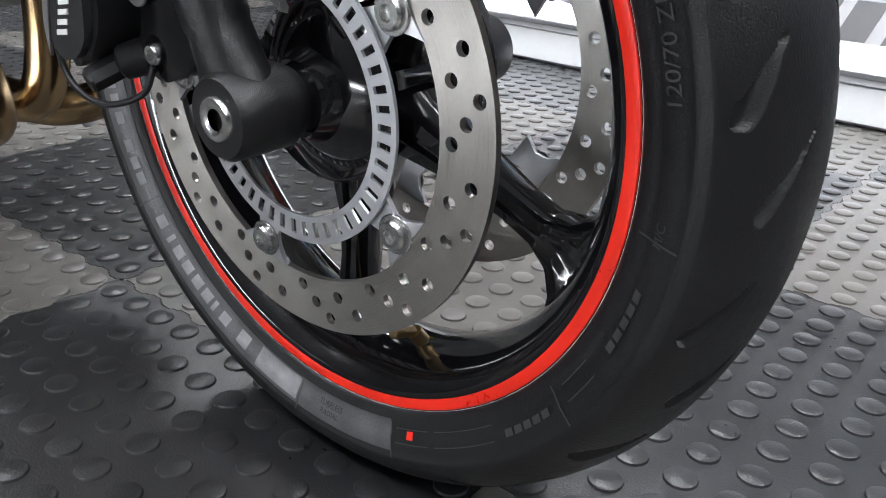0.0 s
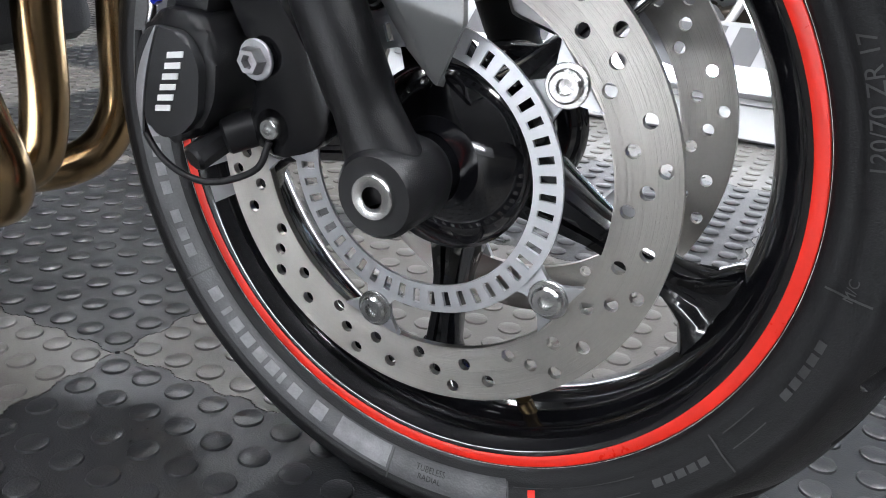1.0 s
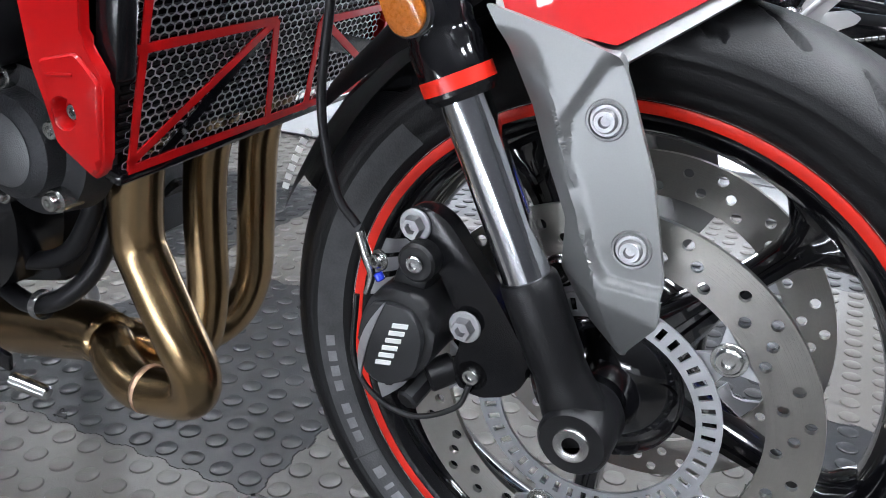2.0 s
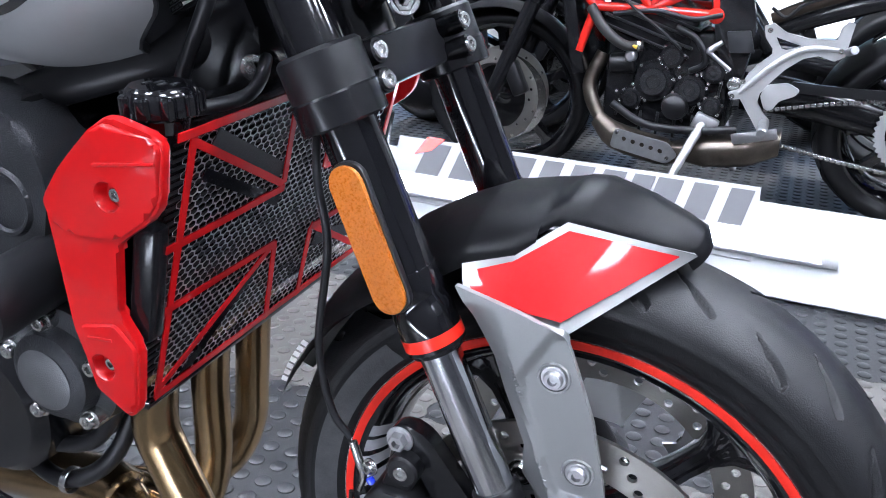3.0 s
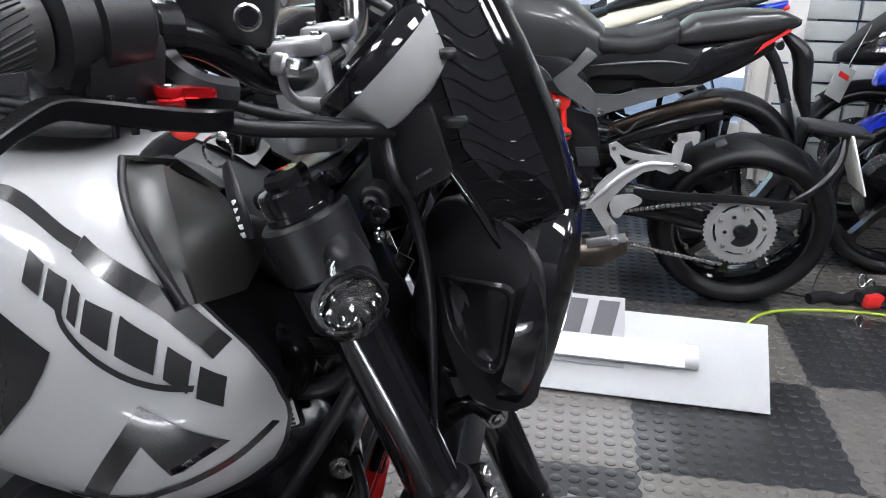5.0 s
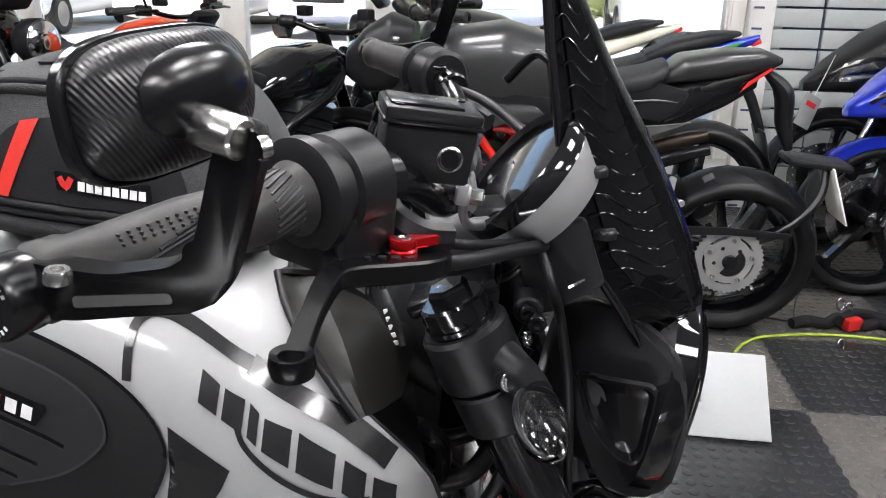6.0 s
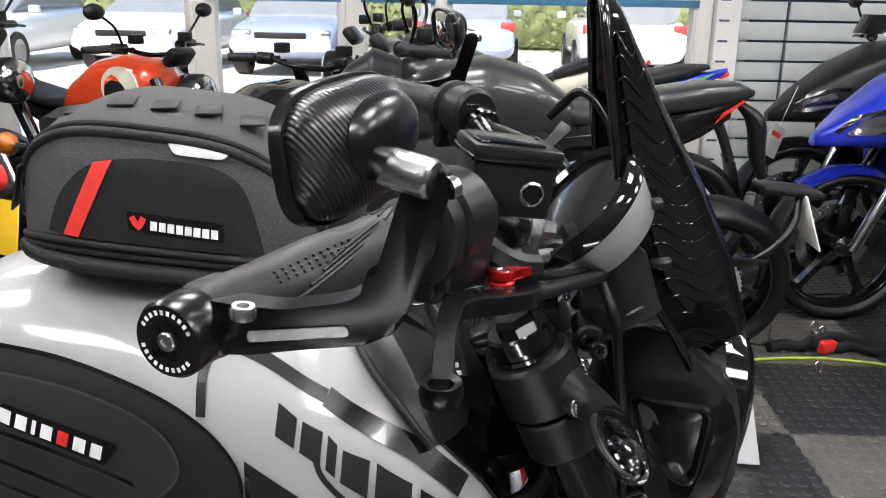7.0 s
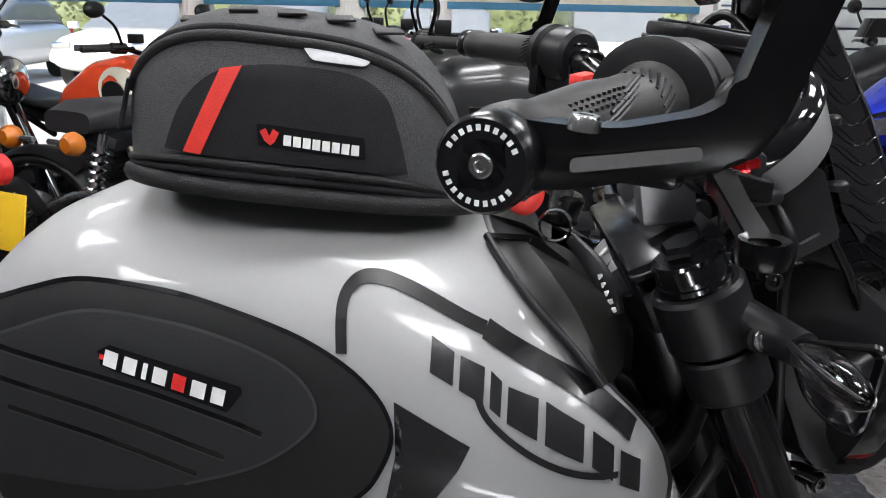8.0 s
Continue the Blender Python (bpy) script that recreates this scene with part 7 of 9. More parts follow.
for s in (-1, 1):
    cowl = part("cowl_side", plate(rounded([(-0.252, 1.012), (-0.224, 1.034), (-0.204, 1.040), (-0.191, 1.001), (-0.186, 0.990), (-0.206, 0.977), (-0.229, 0.958), (-0.245, 0.957)], 0.006, 3), lambda u, v, w: Vector((u, WC.y + s * (0.082 + 0.25 * (u + 0.21) - w), v)), 0.010, 0.003), MATT_BLACK, lamp, "matt black cowl plate with a slot", 30)
    part("cowl_slot", plate(rounded([(-0.214, 0.985), (-0.202, 0.994), (-0.201, 0.992), (-0.213, 0.983)], 0.001), lambda u, v, w: Vector((u, WC.y + s * (0.0825 + 0.25 * (u + 0.21) + w), v)), 0.0006), CHROME, cowl)
    part("cowl_bolt", bolt_head((-0.2425, WC.y + s * 0.094, 0.968), (0, s, 0), 0.0072, 0.005), SATIN_BLACK, cowl)
    part("cowl_lug", rod((-0.2425, WC.y + s * 0.060, 0.968), (-0.2425, WC.y + s * 0.094, 0.968), 0.0115, segs=24, bevel=0.002), MATT_BLACK, cowl)
part("lamp_bolt", bolt_head((-0.152, -0.030, 0.765), (0.3, -0.8, 0), 0.0085, 0.007, True, 0.0115, True), STEEL, lamp)
part("lamp_bracket", sweep([(-0.150, -0.030, 0.765), (-0.170, -0.025, 0.772), (-0.190, -0.020, 0.760)], [0.009, 0.008, 0.010], 14, 4), SATIN_BLACK, lamp)
part("stay_bolt", bolt_head((-0.236, -0.086, 0.962), (0, -1, 0), 0.0075, 0.005), SATIN_BLACK, lamp)

# instrument: tilted round display with a silver cup
IC = Vector((-0.250, -0.040, 1.060))
IN = Vector((-0.72, -0.14, 0.68)).normalized()
IS = Vector((0, 1, 0)) - IN * IN.y
IS.normalize()
IU = IS.cross(IN)


def inst_ring(d, r, n=48):
    return [IC + IN * d + (IS * math.cos(a) + IU * math.sin(a)) * r for a in (2 * math.pi * k / n for k in range(n))]


inst = part("instrument", loft([inst_ring(-0.040, 0.030), inst_ring(-0.034, 0.044), inst_ring(-0.004, 0.056), inst_ring(0.002, 0.057)]), SILVER_PAINT, bike, "round instrument with silver cup and dark glass", 50)
part("bezel", loft([inst_ring(-0.002, 0.0585), inst_ring(0.008, 0.0585), inst_ring(0.013, 0.055), inst_ring(0.010, 0.049), inst_ring(0.004, 0.049)], caps=False), GLOSS_BLACK, inst, "gloss black bezel")
part("display", loft([inst_ring(0.003, 0.051), inst_ring(0.0065, 0.050), inst_ring(0.0075, 0.03), inst_ring(0.0078, 0.004)]), SCREEN_SMOKE, inst, "dark display glass")

# fly screen: smoked shield with a tread-patterned backing and rubber bungs
def screen_pt(t, s, w=0.0):
    """t from the lower tip up to the top, s across from -1 to 1."""
    xz = [(-0.104, 0.884), (-0.094, 0.950), (-0.114, 1.010), (-0.144, 1.070), (-0.186, 1.140), (-0.222, 1.208), (-0.234, 1.224)]
    wd = [0.046, 0.070, 0.077, 0.070, 0.058, 0.042, 0.022]
    dp = [0.026, 0.074, 0.096, 0.080, 0.048, 0.020, 0.009]
    k = t * (len(xz) - 1)
    x = float(np.interp(k, range(7), [p[0] for p in xz]))
    z = float(np.interp(k, range(7), [p[1] for p in xz]))
    ww = float(np.interp(k, range(7), wd))
    dd = float(np.interp(k, range(7), dp))
    a = abs(s)
    back = dd * (0.18 * min(a / 0.45, 1) ** 2 + 0.82 * max(0, (a - 0.45) / 0.55) ** 1.15)
    return Vector((x - back - w * 0.6, WC.y + s * ww * (1 + 0.25 * (1 - a)), z - w * 0.2 + 0.10 * back))


b = bmesh.new()
NT, NS = 40, 29
g = [[b.verts.new(screen_pt(i / NT, -1 + 2 * j / (NS - 1))) for j in range(NS)] for i in range(NT + 1)]
for i in range(NT):
    for j in range(NS - 1):
        b.faces.new((g[i][j], g[i][j + 1], g[i + 1][j + 1], g[i + 1][j]))
screen_tree = BVHTree.FromBMesh(b)
bmesh.ops.solidify(b, geom=b.faces[:], thickness=0.004)
screen = part("fly_screen", b, SCREEN_SMOKE, bike, "glossy dark fly screen with rubber bungs", 60)
part("screen_edge", joined(sweep([screen_pt(t, -1.0) for t in np.linspace(0, 1, 24)], 0.0038, 10, 1, curved=False), sweep([screen_pt(t, 1.0) for t in np.linspace(0, 1, 24)], 0.0038, 10, 1, curved=False)), GLOSS_BLACK, screen)
for z in (1.0766, 1.030):
    for s in (-1, 1):
        p0 = Vector((-0.1795 if z > 1.05 else -0.1699, WC.y + s * (0.1009 if z > 1.05 else 0.1132), z))
        hit = screen_tree.find_nearest(p0)
        nn = hit[1] if hit[1].y * s > 0 else -hit[1]
        part("screen_bung", bolt_head(hit[0] + nn * 0.002, nn, 0.0092, 0.0065, False), MATT_BLACK, screen, smooth=60)
tread = part("tread_backing", plate([(0.12, -0.62), (0.30, -0.86), (0.55, -0.88), (0.80, -0.80), (0.80, -0.48), (0.55, -0.50), (0.30, -0.46), (0.16, -0.40)], lambda u, v, w: screen_pt(u, v) + Vector((-0.001, -0.0028 - w, 0.0)), 0.0012), SCREEN_SMOKE, screen, "black tread-patterned pad")
for k in range(17):
    t0 = 0.15 + 0.040 * k
    part("tread_groove", sweep([screen_pt(t0 + 0.014 * math.sin(7.5 * i / 10) - 0.03 * i / 10, -0.90 + 0.44 * i / 10) + Vector((-0.0005, -0.0040, 0.0)) for i in range(11)], 0.0006, 5, 2), GLOSS_BLACK, screen)
# indicators: flat leaf-shaped lamps on short stalks
for s in (-1, 1):
    yo = WC.y
    a0 = Vector((-0.262, yo + s * 0.118, 0.940))
    stalk = part("indicator", sweep([a0, a0 + Vector((0.010, s * 0.012, -0.002)), a0 + Vector((0.020, s * 0.026, -0.003)), a0 + Vector((0.027, s * 0.046, -0.002))], [0.017, 0.0155, 0.0135, 0.0120], 20, 5), MATT_BLACK, bike, "short-stalk indicator with smoked leaf-shaped lens", 60)
    part("indicator_lug", rod((-0.262, yo + s * 0.118, 0.934), (-0.2535, yo + s * 0.141, 0.936), 0.0105, segs=24, bevel=0.002), MATT_BLACK, stalk)
    part("indicator_bolt", bolt_head(Vector((-0.2530, yo + s * 0.1425, 0.936)), (0.25, s * 0.95, 0.05), 0.0064, 0.004, True, 0.0085), STEEL, stalk)
    ic = Vector((-0.2322, yo + s * 0.197, 0.938))
    dv = Vector((-0.015, s * 0.996, 0.088 * s * 0 + 0.088)).normalized()
    fx = Vector((0.875, s * 0.029, -0.483))
    fx = (fx - dv * fx.dot(dv)).normalized()
    fy = dv.cross(fx)

    def leaf(d, r, q=1.0):
        """One section of the lamp: an oval, sharper along its front and back edges."""
        return [ic + dv * d + fx * 0.0200 * r * math.cos(a) + fy * 0.0128 * q * r * math.copysign(abs(math.sin(a)) ** 1.15, math.sin(a)) for a in (2 * math.pi * k / 32 for k in range(32))]

    body = [(-0.040, 0.42), (-0.036, 0.60), (-0.026, 0.84), (-0.010, 0.99), (0.006, 1.0), (0.022, 0.90), (0.034, 0.66), (0.0405, 0.32), (0.0415, 0.10)]
    part("indicator_lens", loft([leaf(d, r) for d, r in body]), LENS_SMOKE, stalk, "smoked clear lens", 180)
    part("indicator_reflector", loft([[p - fx * 0.003 for p in leaf(d, r * 0.78, 0.62)] for d, r in body[1:-1]]), CHROME, stalk, smooth=60)
    for k in range(4):
        part("indicator_bulb", lathe([(0.0, 0.004), (0.0040, 0.003), (0.0050, 0.0), (0.0042, -0.003), (0.0, -0.004)], ic + dv * (-0.018 + 0.013 * k) + fx * 0.008, 14), CHROME, stalk)
    part("indicator_cap", loft([[ic + (p - ic) * 1.04 - fx * 0.001 for p in leaf(d, r)] for d, r in ((-0.042, 0.46), (-0.036, 0.66), (-0.029, 0.80))]), MATT_BLACK, stalk, "black indicator housing", 60)
    part("lens_rim", sweep([ic + dv * d - fx * 0.0198 * r for d, r in body], [0.0012, 0.0022, 0.0026, 0.0026, 0.0026, 0.0026, 0.0024, 0.0018, 0.001], 8, 3), MATT_BLACK, stalk)
# ---- the other motorcycles in the shop ----
def wheel_parts(parent, cx, cz, r, width, rim_mat=GLOSS_BLACK, disc=0.14, disc_side=-1, spokes=5, name="wheel", cy=0.0):
    """A whole wheel in a bike's own frame: rim, spokes, tyre, brake disc."""
    c = Vector((cx, cy, cz))
    ri = r - width * 0.42
    hw = width * 0.36
    rim = part(name, lathe([(ri + 0.006, -hw), (ri + 0.004, -hw * 0.9), (ri - 0.010, -hw * 0.3), (ri - 0.010, hw * 0.3), (ri + 0.004, hw * 0.9), (ri + 0.006, hw), (ri - 0.006, hw), (ri - 0.020, hw * 0.5), (ri - 0.024, 0), (ri - 0.020, -hw * 0.5), (ri - 0.006, -hw)], c, 72, closed=True), rim_mat, parent, smooth=50)
    w = width / 2
    prof = [(ri, -hw * 0.95), (ri + 0.014, -w * 0.93), (ri + (r - ri) * 0.45, -w), (ri + (r - ri) * 0.66, -w * 0.95), (r - width * 0.10, -w * 0.72), (r - width * 0.04, -w * 0.48), (r - width * 0.008, -w * 0.2), (r, 0), (r - width * 0.008, w * 0.2), (r - width * 0.04, w * 0.48), (r - width * 0.10, w * 0.72), (ri + (r - ri) * 0.66, w * 0.95), (ri + (r - ri) * 0.45, w), (ri + 0.014, w * 0.93), (ri, hw * 0.95)]
    part("tyre", lathe(prof, c, 96), RUBBER, rim, smooth=60)
    for k in range(28):
        a = 2 * math.pi * k / 28
        s = 1 if k % 2 else -1
        pts = []
        for i in range(4):
            aa = a + 0.10 * i
            y = s * w * (0.72 - 0.20 * i)
            rr = r - width * 0.10 * (abs(y) / (w * 0.72)) ** 2 + 0.0005
            pts.append(c + Vector((rr * math.cos(aa), y, rr * math.sin(aa))))
        part("tread_cut", sweep(pts, [0.0008, 0.0028, 0.0026, 0.0008], 5, 1, curved=False), ZIP, rim)
    for k in range(spokes):
        a0 = 2 * math.pi * k / spokes + 0.4
        d, n = Vector((math.cos(a0), 0, math.sin(a0))), Vector((-math.sin(a0), 0, math.cos(a0)))
        rings = [[c + d * q + n * u * ww + Vector((0, v * t, 0)) for u, v in ((-1, -1), (1, -1), (1, 1), (-1, 1))] for q, ww, t in ((0.03, 0.022, 0.03), (ri * 0.5, 0.012, 0.018), (ri * 0.85, 0.013, 0.018), (ri - 0.016, 0.030, 0.022))]
        part("spoke", loft(rings), rim_mat, rim)
    part("hub", lathe([(0.0, -0.06), (0.02, -0.06), (0.04, -0.045), (0.04, 0.045), (0.02, 0.06), (0.0, 0.06)], c, 32), rim_mat, rim)
    if disc:
        y = disc_side * (hw + 0.012)
        part("brake_disc", holed(ring_outline(disc, 64), [ring_outline(disc * 0.72, 48)] + [ring_outline(0.004, 8, (disc * (0.80 + 0.07 * (k % 3)) * math.cos(k * 0.2618), disc * (0.80 + 0.07 * (k % 3)) * math.sin(k * 0.2618))) for k in range(24)], lambda u, v, ww: c + Vector((u, y + ww, v)), 0.004), STEEL, rim)
        part("disc_carrier", lathe([(0.03, y), (disc * 0.74, y), (disc * 0.74, y + 0.003), (0.03, y + 0.003)], c, 24, closed=True), SATIN_BLACK, rim)
    return rim


def body_shell(name, stations, mat, parent, e=0.7, label="", n=36, y0=0.0):
    """A faired body lofted along x: stations of (x, low, high, half width)."""
    xs0 = [s[0] for s in stations]
    rings = []
    for x in np.linspace(xs0[0], xs0[-1], 26):
        lo, hi, w = (float(np.interp(x, xs0, [s[k] for s in stations])) for k in (1, 2, 3))
        rings.append([Vector((float(x), y0 + w * math.copysign(abs(math.cos(a)) ** e, math.cos(a)), (lo + hi) / 2 + (hi - lo) / 2 * math.copysign(abs(math.sin(a)) ** e, math.sin(a)))) for a in (2 * math.pi * k / n for k in range(n))])
    b = loft(rings)
    bmesh.ops.smooth_vert(b, verts=b.verts[:], factor=0.4, use_axis_x=True, use_axis_y=True, use_axis_z=True)
    return part(name, b, mat, parent, label, 60)


def handlebar_parts(parent, x, z, half=0.36, mirrors=True, sweep_back=0.10, y0=0.0):
    hb = part("handlebar", sweep([(x - sweep_back, y0 - half, z + 0.03), (x - 0.04, y0 - half * 0.55, z + 0.03), (x, y0 - 0.08, z), (x, y0 + 0.08, z), (x - 0.04, y0 + half * 0.55, z + 0.03), (x - sweep_back, y0 + half, z + 0.03)], 0.011, 14, 5), SATIN_BLACK, parent, smooth=180)
    for s in (-1, 1):
        part("grip", rod((x - sweep_back, y0 + s * half, z + 0.03), (x - 0.06, y0 + s * half * 0.68, z + 0.032), 0.017, segs=18, bevel=0.003), GRIP_RUBBER, hb)
        part("switch_housing", rod((x - 0.058, y0 + s * half * 0.66, z + 0.032), (x - 0.035, y0 + s * half * 0.48, z + 0.028), 0.024, segs=16, bevel=0.004), MATT_BLACK, hb)
        part("lever", sweep([(x + 0.01, y0 + s * half * 0.5, z + 0.03), (x - 0.005, y0 + s * half * 0.75, z + 0.03), (x - 0.04, y0 + s * half, z + 0.022)], [0.009, 0.007, 0.006], 10, 4), SATIN_BLACK, hb)
        part("reservoir", box((x + 0.01, y0 + s * half * 0.45, z + 0.07), (0.05, 0.05, 0.04), 0.006), MATT_BLACK, hb)
        if mirrors:
            part("mirror_stem", sweep([(x - 0.03, y0 + s * half * 0.55, z + 0.04), (x - 0.01, y0 + s * half * 0.72, z + 0.12), (x - 0.02, y0 + s * half * 0.9, z + 0.17)], 0.006, 10, 5), SATIN_BLACK, hb)
            part("mirror", loft([[Vector((x - 0.02 + d, y0 + s * half * 0.98 + 0.055 * q * math.cos(a), z + 0.185 + 0.034 * q * math.sin(a))) for a in (2 * math.pi * k / 24 for k in range(24))] for d, q in ((-0.012, 0.94), (-0.008, 1.0), (0.008, 0.9), (0.018, 0.5))]), MATT_BLACK, hb, smooth=60)
    return hb


def fork_parts(parent, wx, wz, hx, hz, mat=SATIN_BLACK, guard=True, r=0.31, guard_mat=MATT_BLACK):
    for s in (-1, 1):
        a, b2 = Vector((wx, s * 0.10, wz)), Vector((hx, s * 0.10, hz))
        m = a.lerp(b2, 0.45)
        leg = part("fork_leg", rod(a, m, 0.024, segs=20), mat, parent)
        part("outer_tube", rod(m, b2, 0.028, segs=20, bevel=0.003), GLOSS_BLACK, leg)
        part("caliper", box((wx - 0.09, s * 0.075, wz + 0.06), (0.06, 0.05, 0.10), 0.012, (0, -30, 0)), CAST_BLACK, leg)
    if guard:
        g = []
        for phi in range(50, 150, 8):
            g.append([Vector((wx + (r + 0.012 - 0.014 * t * t) * math.cos(radians(phi)), 0.065 * t, wz + (r + 0.012 - 0.03 * t * t) * math.sin(radians(phi)))) for t in (-1, -0.7, -0.35, 0, 0.35, 0.7, 1)])
        b = loft(g, closed=False, caps=False)
        bmesh.ops.solidify(b, geom=b.faces[:], thickness=0.003)
        part("mudguard", b, guard_mat, parent, smooth=60)


def engine_parts(parent, x=-0.68, z=0.42, mat=ENGINE_GREY, side=-1, scale=1.0):
    eng = part("engine", box((x, 0, z), (0.34 * scale, 0.26, 0.28 * scale), 0.03, (0, -8, 0)), mat, parent)
    part("cylinder", box((x + 0.10, 0, z + 0.19), (0.20, 0.28, 0.22), 0.02, (0, 18, 0)), mat, eng)
    for k in range(5):
        part("cooling_rib", box((x + 0.08 + 0.010 * k, 0, z + 0.12 + 0.03 * k), (0.215, 0.29, 0.008), 0.002, (0, 18, 0)), SATIN_BLACK, eng)
    for s in (-1, 1):
        for dx, dz, rr in ((-0.08, 0.0, 0.085), (0.09, -0.03, 0.065), (-0.17, 0.06, 0.045)):
            part("engine_cover", lathe([(0.0, s * 0.155), (rr * 0.75, s * 0.153), (rr * 0.95, s * 0.143), (rr, s * 0.12)], (x + dx, 0, z + dz), 32), SATIN_BLACK, eng)
            for k in range(6):
                a = k * 1.0472 + 0.3
                part("cover_bolt", bolt_head((x + dx + rr * 0.96 * math.cos(a), s * 0.138, z + dz + rr * 0.96 * math.sin(a)), (0, s, 0), 0.006, 0.005), STEEL, eng)
    return eng


def naked_bike(label, m, wheel_mat=GLOSS_BLACK, tank_mat=GUN_GREY, tail_mat=MATT_BLACK, seat_mat=SEAT_VINYL, trim_mat=None, mirrors=True, frame_mat=SATIN_BLACK, fairing=None, style="naked", group="parked motorcycles"):
    """A parked motorcycle: x ahead, wheels on the ground, front axle at x 0.72, rear axle at -0.70."""
    bk = thing("motorcycle", m, label, "motorcycle", group)
    wheel_parts(bk, 0.72, 0.300, 0.300, 0.12, wheel_mat, 0.150, -1, 5, "front_wheel")
    wheel_parts(bk, -0.70, 0.310, 0.310, 0.18, wheel_mat, 0.11, 1, 5, "rear_wheel")
    fork_parts(bk, 0.72, 0.30, 0.44, 0.93, FORK_CHROME, guard_mat=fairing or MATT_BLACK)
    engine_parts(bk, 0.02, 0.40)
    for s in (-1, 1):
        part("swingarm", sweep([(-0.20, s * 0.10, 0.40), (-0.45, s * 0.13, 0.37), (-0.72, s * 0.13, 0.31)], [0.035, 0.030, 0.025], 14, 4, 0.7), frame_mat, bk)
        part("frame_rail", sweep([(0.40, s * 0.05, 0.86), (0.22, s * 0.15, 0.74), (-0.05, s * 0.15, 0.62), (-0.22, s * 0.12, 0.42)], 0.022, 14, 5), frame_mat, bk)
        part("subframe_rail", sweep([(-0.12, s * 0.12, 0.66), (-0.35, s * 0.11, 0.76), (-0.62, s * 0.06, 0.86)], 0.014, 12, 4), frame_mat, bk)
        part("footpeg", rod((-0.22, s * 0.14, 0.36), (-0.22, s * 0.24, 0.365), 0.011, segs=12, bevel=0.002), ALLOY, bk)
    part("exhaust_pipe", sweep([(0.25, -0.06, 0.62), (0.34, -0.07, 0.42), (0.25, -0.10, 0.24), (-0.05, -0.13, 0.22)], 0.022, 16, 6), EXHAUST_BROWN, bk)
    part("silencer", sweep([(-0.05, -0.13, 0.22), (-0.15, -0.16, 0.24), (-0.45, -0.20, 0.36), (-0.55, -0.21, 0.40)], [0.024, 0.05, 0.058, 0.045], 20, 4), CAST_BLACK, bk)
    if style == "classic":
        body_shell("fuel_tank", [(-0.12, 0.72, 0.77, 0.08), (-0.03, 0.71, 0.83, 0.12), (0.12, 0.71, 0.89, 0.14), (0.28, 0.73, 0.90, 0.14), (0.40, 0.77, 0.86, 0.09)], tank_mat, bk, 0.72, "", 36)
    else:
        body_shell("fuel_tank", [(-0.14, 0.74, 0.80, 0.08), (-0.05, 0.72, 0.90, 0.13), (0.10, 0.72, 1.00, 0.16), (0.26, 0.74, 1.03, 0.17), (0.38, 0.78, 1.00, 0.14), (0.44, 0.84, 0.93, 0.08)], tank_mat, bk, 0.72, "", 36)
    if style == "classic":
        body_shell("bench_seat", [(-0.74, 0.80, 0.86, 0.09), (-0.66, 0.80, 0.885, 0.12), (-0.40, 0.79, 0.88, 0.13), (-0.15, 0.77, 0.85, 0.12), (-0.06, 0.76, 0.82, 0.09)], seat_mat, bk, 0.5, "flat black bench seat")
        for s in (-1, 1):
            damper = part("damper", rod((-0.62, s * 0.15, 0.36), (-0.50, s * 0.14, 0.76), 0.014, segs=16), CHROME, bk, "chrome twin shock")
            for k in range(12):
                q = Vector((-0.60, s * 0.15, 0.42)).lerp(Vector((-0.52, s * 0.14, 0.70)), k / 11)
                part("spring_coil", lathe([(0.024, -0.005), (0.029, 0.0), (0.024, 0.005), (0.020, 0.0)], q, 20, "z", closed=True), CHROME, damper)
        rear = loft([[Vector((-0.70 + (0.322 - 0.014 * t * t) * math.cos(radians(phi)), 0.095 * t, 0.31 + (0.322 - 0.03 * t * t) * math.sin(radians(phi)))) for t in (-1, -0.7, -0.35, 0, 0.35, 0.7, 1)] for phi in range(60, 170, 8)], closed=False, caps=False)
        bmesh.ops.solidify(rear, geom=rear.faces[:], thickness=0.003)
        part("rear_mudguard", rear, GLOSS_BLACK, bk, smooth=60)
        part("tail_lamp", rod((-0.93, 0, 0.73), (-0.97, 0, 0.73), 0.04, segs=24, bevel=0.008), LETTER_RED, bk, "round red tail lamp")
        part("number_plate", box((-0.965, 0, 0.60), (0.006, 0.20, 0.15), 0.002, (0, 10, 0)), YELLOW, bk, "blank yellow plate")
        part("plate_bracket", sweep([(-0.84, 0, 0.60), (-0.90, 0, 0.68), (-0.95, 0, 0.68)], [0.02, 0.022, 0.02], 10, 4, 0.6), MATT_BLACK, bk)
        for s in (-1, 1):
            stalk = part("indicator", rod((-0.82, s * 0.03, 0.79), (-0.82, s * 0.10, 0.79), 0.008, segs=12), CHROME, bk)
            part("indicator_lens", lathe([(0.0, -0.030), (0.020, -0.026), (0.031, -0.012), (0.033, 0.006), (0.024, 0.022), (0.0, 0.026)], (-0.82, s * 0.125, 0.79), 24, "x"), ORANGE, stalk, "round amber lens")
        handlebar_parts(bk, 0.40, 0.93, 0.34, False)
        part("headlamp", lathe([(0.0, -0.08), (0.06, -0.07), (0.09, -0.02), (0.092, 0.03), (0.085, 0.05)], (0.58, 0, 0.80), 32, "x"), GLOSS_BLACK, bk)
        part("side_stand", sweep([(-0.06, 0.12, 0.32), (-0.12, 0.20, 0.15), (-0.17, 0.26, 0.01)], 0.012, 10, 3), ALLOY, bk)
        return bk
